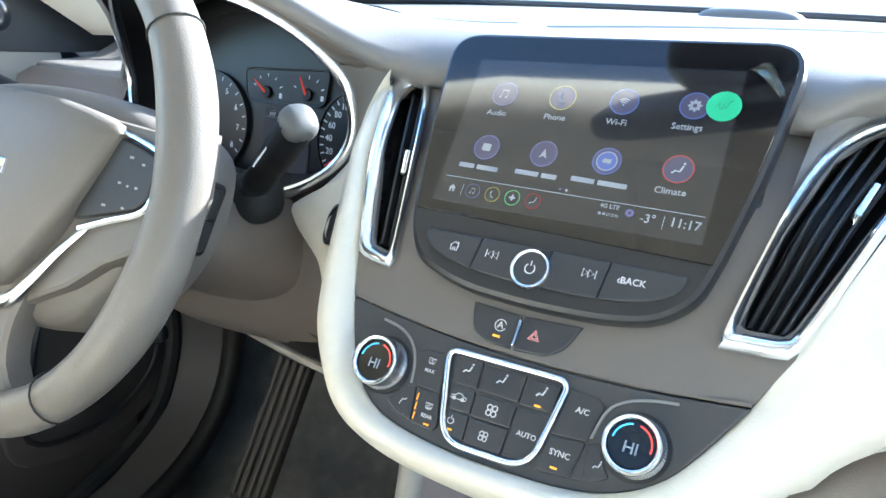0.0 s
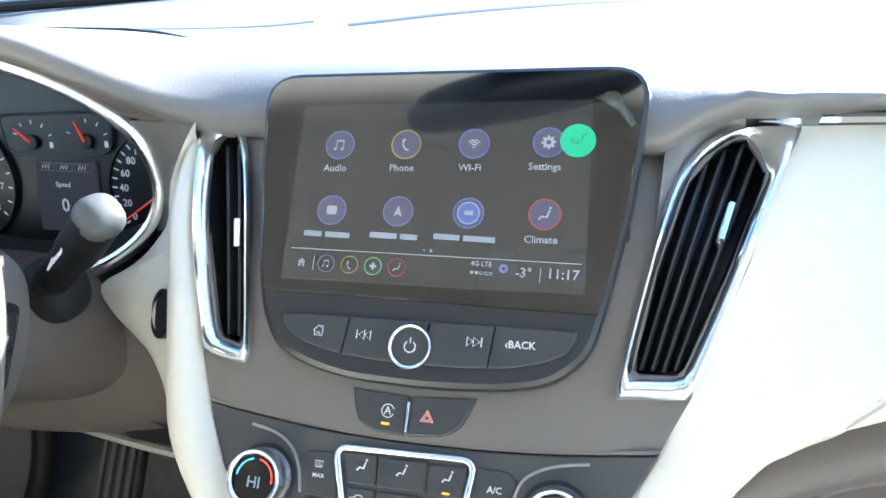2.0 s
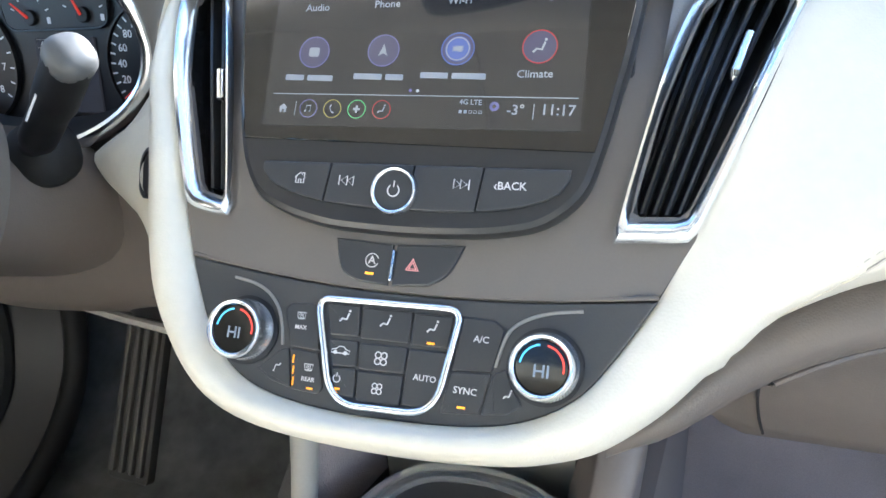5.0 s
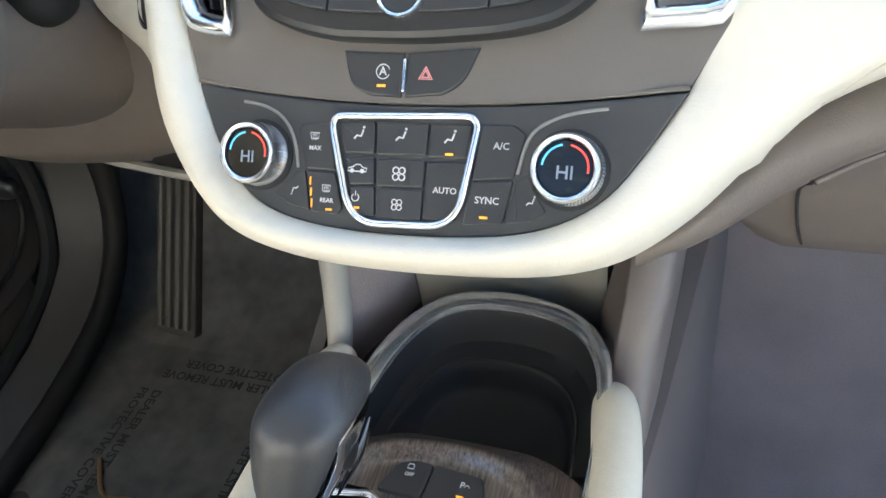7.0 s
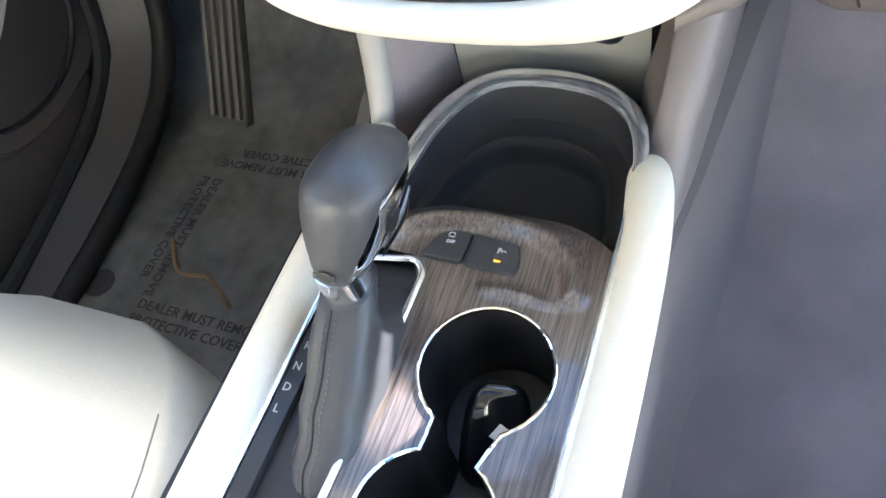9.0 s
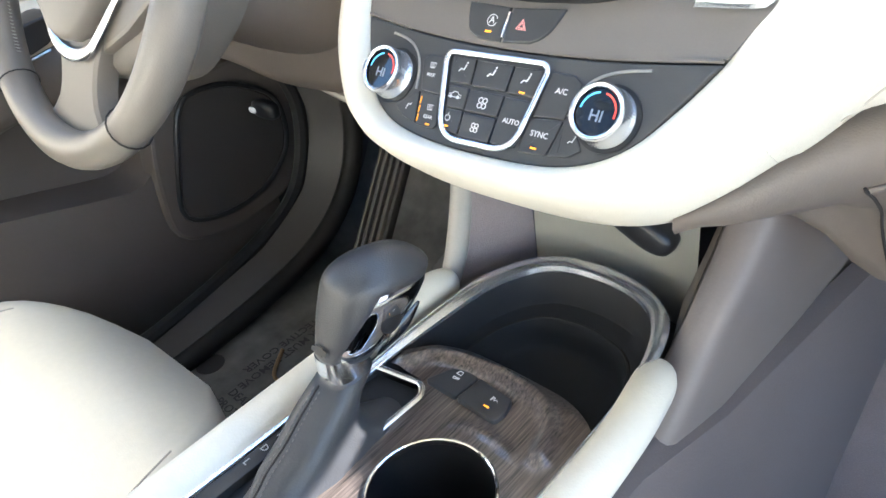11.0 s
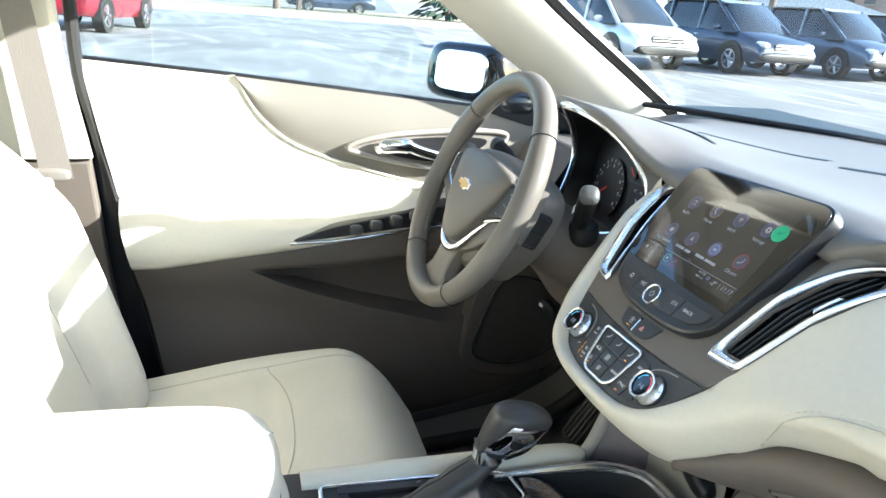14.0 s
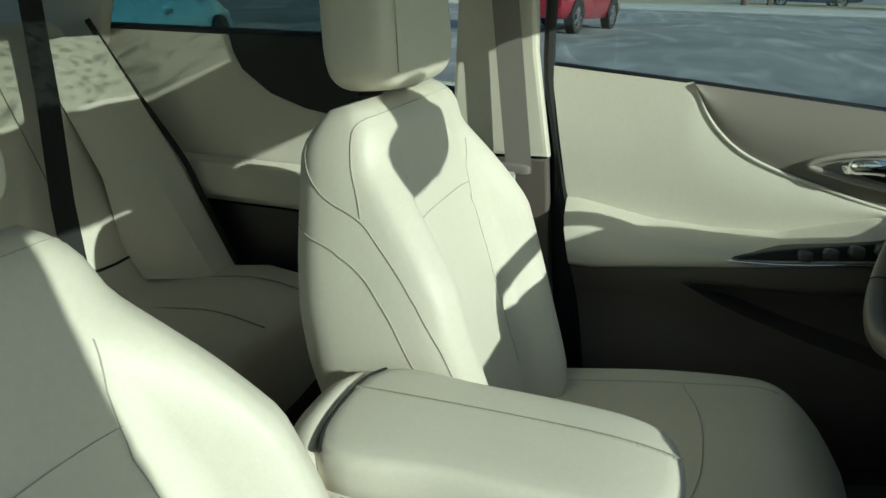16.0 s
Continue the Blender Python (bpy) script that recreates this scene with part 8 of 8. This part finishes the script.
for y, p, lab, nm in ((7.9, WHITEP, "white sport utility vehicle parked in a row", "suv"), (11.1, NAVY, "navy blue sport utility vehicle with a chrome grille", "suv"), (14.2, GREYB, "blue-grey sport utility vehicle parked in a row", "suv"), (17.2, SILVER, "silver crossover parked in a row", "crossover"), (20.2, NAVY, "dark blue car parked in a row", "car"), (23.2, WHITEP, "white sport utility vehicle parked in a row", "suv"), (26.2, GREYB, "blue-grey sport utility vehicle parked in a row", "suv")):
    vehicle("parked_" + nm, lab, "vehicle", p, pose(-16.9, y + 1.25, 0, 0, 0, 6), H=1.5 if nm == "car" else 1.7, kind_="car" if nm == "car" else "suv", group=row_of)
vehicle("red_suv", "red sport utility vehicle standing on the lot", "vehicle", REDP, pose(-18.6, -3.2, 0, 0, 0, 169), 4.4)
vehicle("pickup_truck", "dark grey crew cab pickup truck by the verge", "pickup truck", NAVY, pose(-52, 6.2, 0, 0, 0, 97), 5.8, 2.0, 1.9, 1.12, "truck")
vehicle("blue_car", "light blue car parked beside the rear door", "vehicle", CYAN, pose(-3.6, -4.3, 0, 0, 0, 200), 4.6, 1.85, 1.5, kind_="car")

BRICK = material("far_brick", (0.4, 0.3, 0.24), 0.9, 0, 12, 0.3, 0.2, 0.6)
ROOFM = material("snowy_roof", (0.6, 0.62, 0.65), 0.8, 0, 6, 0.2, 0.15)
WINM = material("far_window", (0.11, 0.115, 0.12), 0.4, 0, 3, 0, 0.2)
def building(name, label, w, d, storeys, m, bays, hip=True):
    b = thing(name, label, "building")
    h = storeys * 3.1
    part("wall", block((0, 0, h / 2), (w, d, h), ID, 0.05), BRICK, b)
    if hip:
        rows = [[(-w / 2 - 0.6, -d / 2 - 0.6, h), (w / 2 + 0.6, -d / 2 - 0.6, h), (w / 2 + 0.6, d / 2 + 0.6, h), (-w / 2 - 0.6, d / 2 + 0.6, h)], [(-w / 2 + 5, -0.4, h + 2.6), (w / 2 - 5, -0.4, h + 2.6), (w / 2 - 5, 0.4, h + 2.6), (-w / 2 + 5, 0.4, h + 2.6)]]
        part("roof", loft(rows, True, True), ROOFM, b, angle=20)
    else:
        part("roof", block((0, 0, h + 0.2), (w + 0.5, d + 0.5, 0.4), ID, 0.05), ROOFM, b)
    for f in range(storeys):
        for k in range(bays):
            x = -w / 2 + (k + 0.5) * w / bays
            wn_ = part("window", block((x, -d / 2 - 0.02, f * 3.1 + 1.75), (w / bays * 0.5, 0.12, 1.5), ID, 0.02), WINM, b)
            part("sill", block((x, -d / 2 - 0.08, f * 3.1 + 0.95), (w / bays * 0.58, 0.25, 0.12), ID, 0.02), KERB, wn_)
            y = -d / 2 + (k + 0.5) * d / bays
            wn_ = part("window", block((w / 2 + 0.02, y, f * 3.1 + 1.75), (0.12, d / bays * 0.5, 1.5), ID, 0.02), WINM, b)
            part("sill", block((w / 2 + 0.08, y, f * 3.1 + 0.95), (0.25, d / bays * 0.58, 0.12), ID, 0.02), KERB, wn_)
    b.matrix_world = m
    return b
building("brick_building", "two-storey brick building with a pale hipped roof", 17, 16, 2, pose(-62, 69, 0, 0, 0, -2), 6)
building("brick_block", "flat-roofed brick block behind bare trees", 10, 10, 2, pose(-72, 55, 0, 0, 0, 50), 4, False)
single("gable_shed", loft([[(-5, -3, 0), (5, -3, 0), (5, -3, 2.2), (0, -3, 3.6), (-5, -3, 2.2)], [(-5, 3, 0), (5, 3, 0), (5, 3, 2.2), (0, 3, 3.6), (-5, 3, 2.2)]], True, True), ROOFM, "low pale gabled shed past the cars", "shed").matrix_world = pose(-42, 36, 0, 0, 0, 45)

BARK = material("bare_bark", (0.13, 0.1, 0.08), 0.95, 0, 20, 0.6, 0.3)
NEEDLE = material("spruce_needles", (0.03, 0.055, 0.035), 0.9, 0, 20, 0.5, 0.4)
def bare_tree(m, h, seed):
    rnd = random.Random(seed)
    t = thing("bare_tree", "leafless grey-brown tree past the car park", "tree", "bare trees")
    bm = bmesh.new()
    def grow(p, d, ln, r, lvl):
        e = p + d * ln
        tube([p, p.lerp(e, 0.5) + Vector((rnd.uniform(-1, 1), rnd.uniform(-1, 1), 0)) * ln * 0.05, e], [r, r * 0.8, r * 0.6], n=5, bm=bm)
        if lvl:
            for _ in range(3):
                nd = (d + Vector((rnd.uniform(-0.9, 0.9), rnd.uniform(-0.9, 0.9), rnd.uniform(0, 0.5)))).normalized()
                grow(p.lerp(e, rnd.uniform(0.55, 1.0)), nd, ln * rnd.uniform(0.55, 0.75), r * 0.5, lvl - 1)
    grow(Vector((0, 0, 0)), Vector((0, 0, 1)), h * 0.4, h * 0.018, 4)
    part("trunk", bm, BARK, t)
    t.matrix_world = m
def conifer(m, h, seed):
    rnd = random.Random(seed)
    t = thing("conifer", "dark green spruce tree past the lot", "tree", "conifers")
    part("trunk", tube([(0, 0, 0), (0, 0, h)], [h * 0.02, 0.02], n=7), BARK, t)
    bm = bmesh.new()
    for k in range(420):
        z = h * (0.08 + 0.9 * rnd.random() ** 1.1)
        r = (1 - z / h) * h * 0.24 * rnd.uniform(0.35, 1.1) + 0.1
        a = rnd.uniform(0, 6.283)
        c = Vector((r * math.cos(a), r * math.sin(a), z - 0.25 * r))
        o = Vector((math.cos(a), math.sin(a), -0.35))
        q = o.cross(Vector((0, 0, 1))).normalized()
        s = rnd.uniform(0.25, 0.5) * (0.4 + r * 0.5)
        vs = [bm.verts.new(c + o * s), bm.verts.new(c + q * s * 0.6), bm.verts.new(c - o * s), bm.verts.new(c - q * s * 0.6), bm.verts.new(c + Vector((0, 0, s * 0.35)))]
        for i in range(4):
            bm.faces.new((vs[i], vs[(i + 1) % 4], vs[4]))
    part("crown", bm, NEEDLE, t)
    t.matrix_world = m
for k, (x, y, h) in enumerate(((-48, 3.8, 10), (-48, 30, 9), (-50, 33.5, 10), (-55, 38, 9), (-46, 41, 9), (-60, 44, 11), (-44, 46, 8))):
    bare_tree(pose(x, y, 0, 0, 0, 40 * k), h, k)
for k, (x, y, h) in enumerate(((-46, 12.8, 9), (-58, 18.5, 10))):
    conifer(pose(x, y, 0), h, 20 + k)
for x, y, h in ((-47, 2.4, 9), (-40, 31.5, 10)):
    p_ = thing("utility_pole", "grey wooden utility pole by the road", "pole", "poles", (x, y, 0))
    part("shaft", tube([(0, 0, 0), (0, 0, h)], [0.22, 0.14], n=10), BARK, p_)
    part("cross_arm", block((0, 0, h - 0.6), (0.12, 1.8, 0.12), ID, 0.01), BARK, p_)
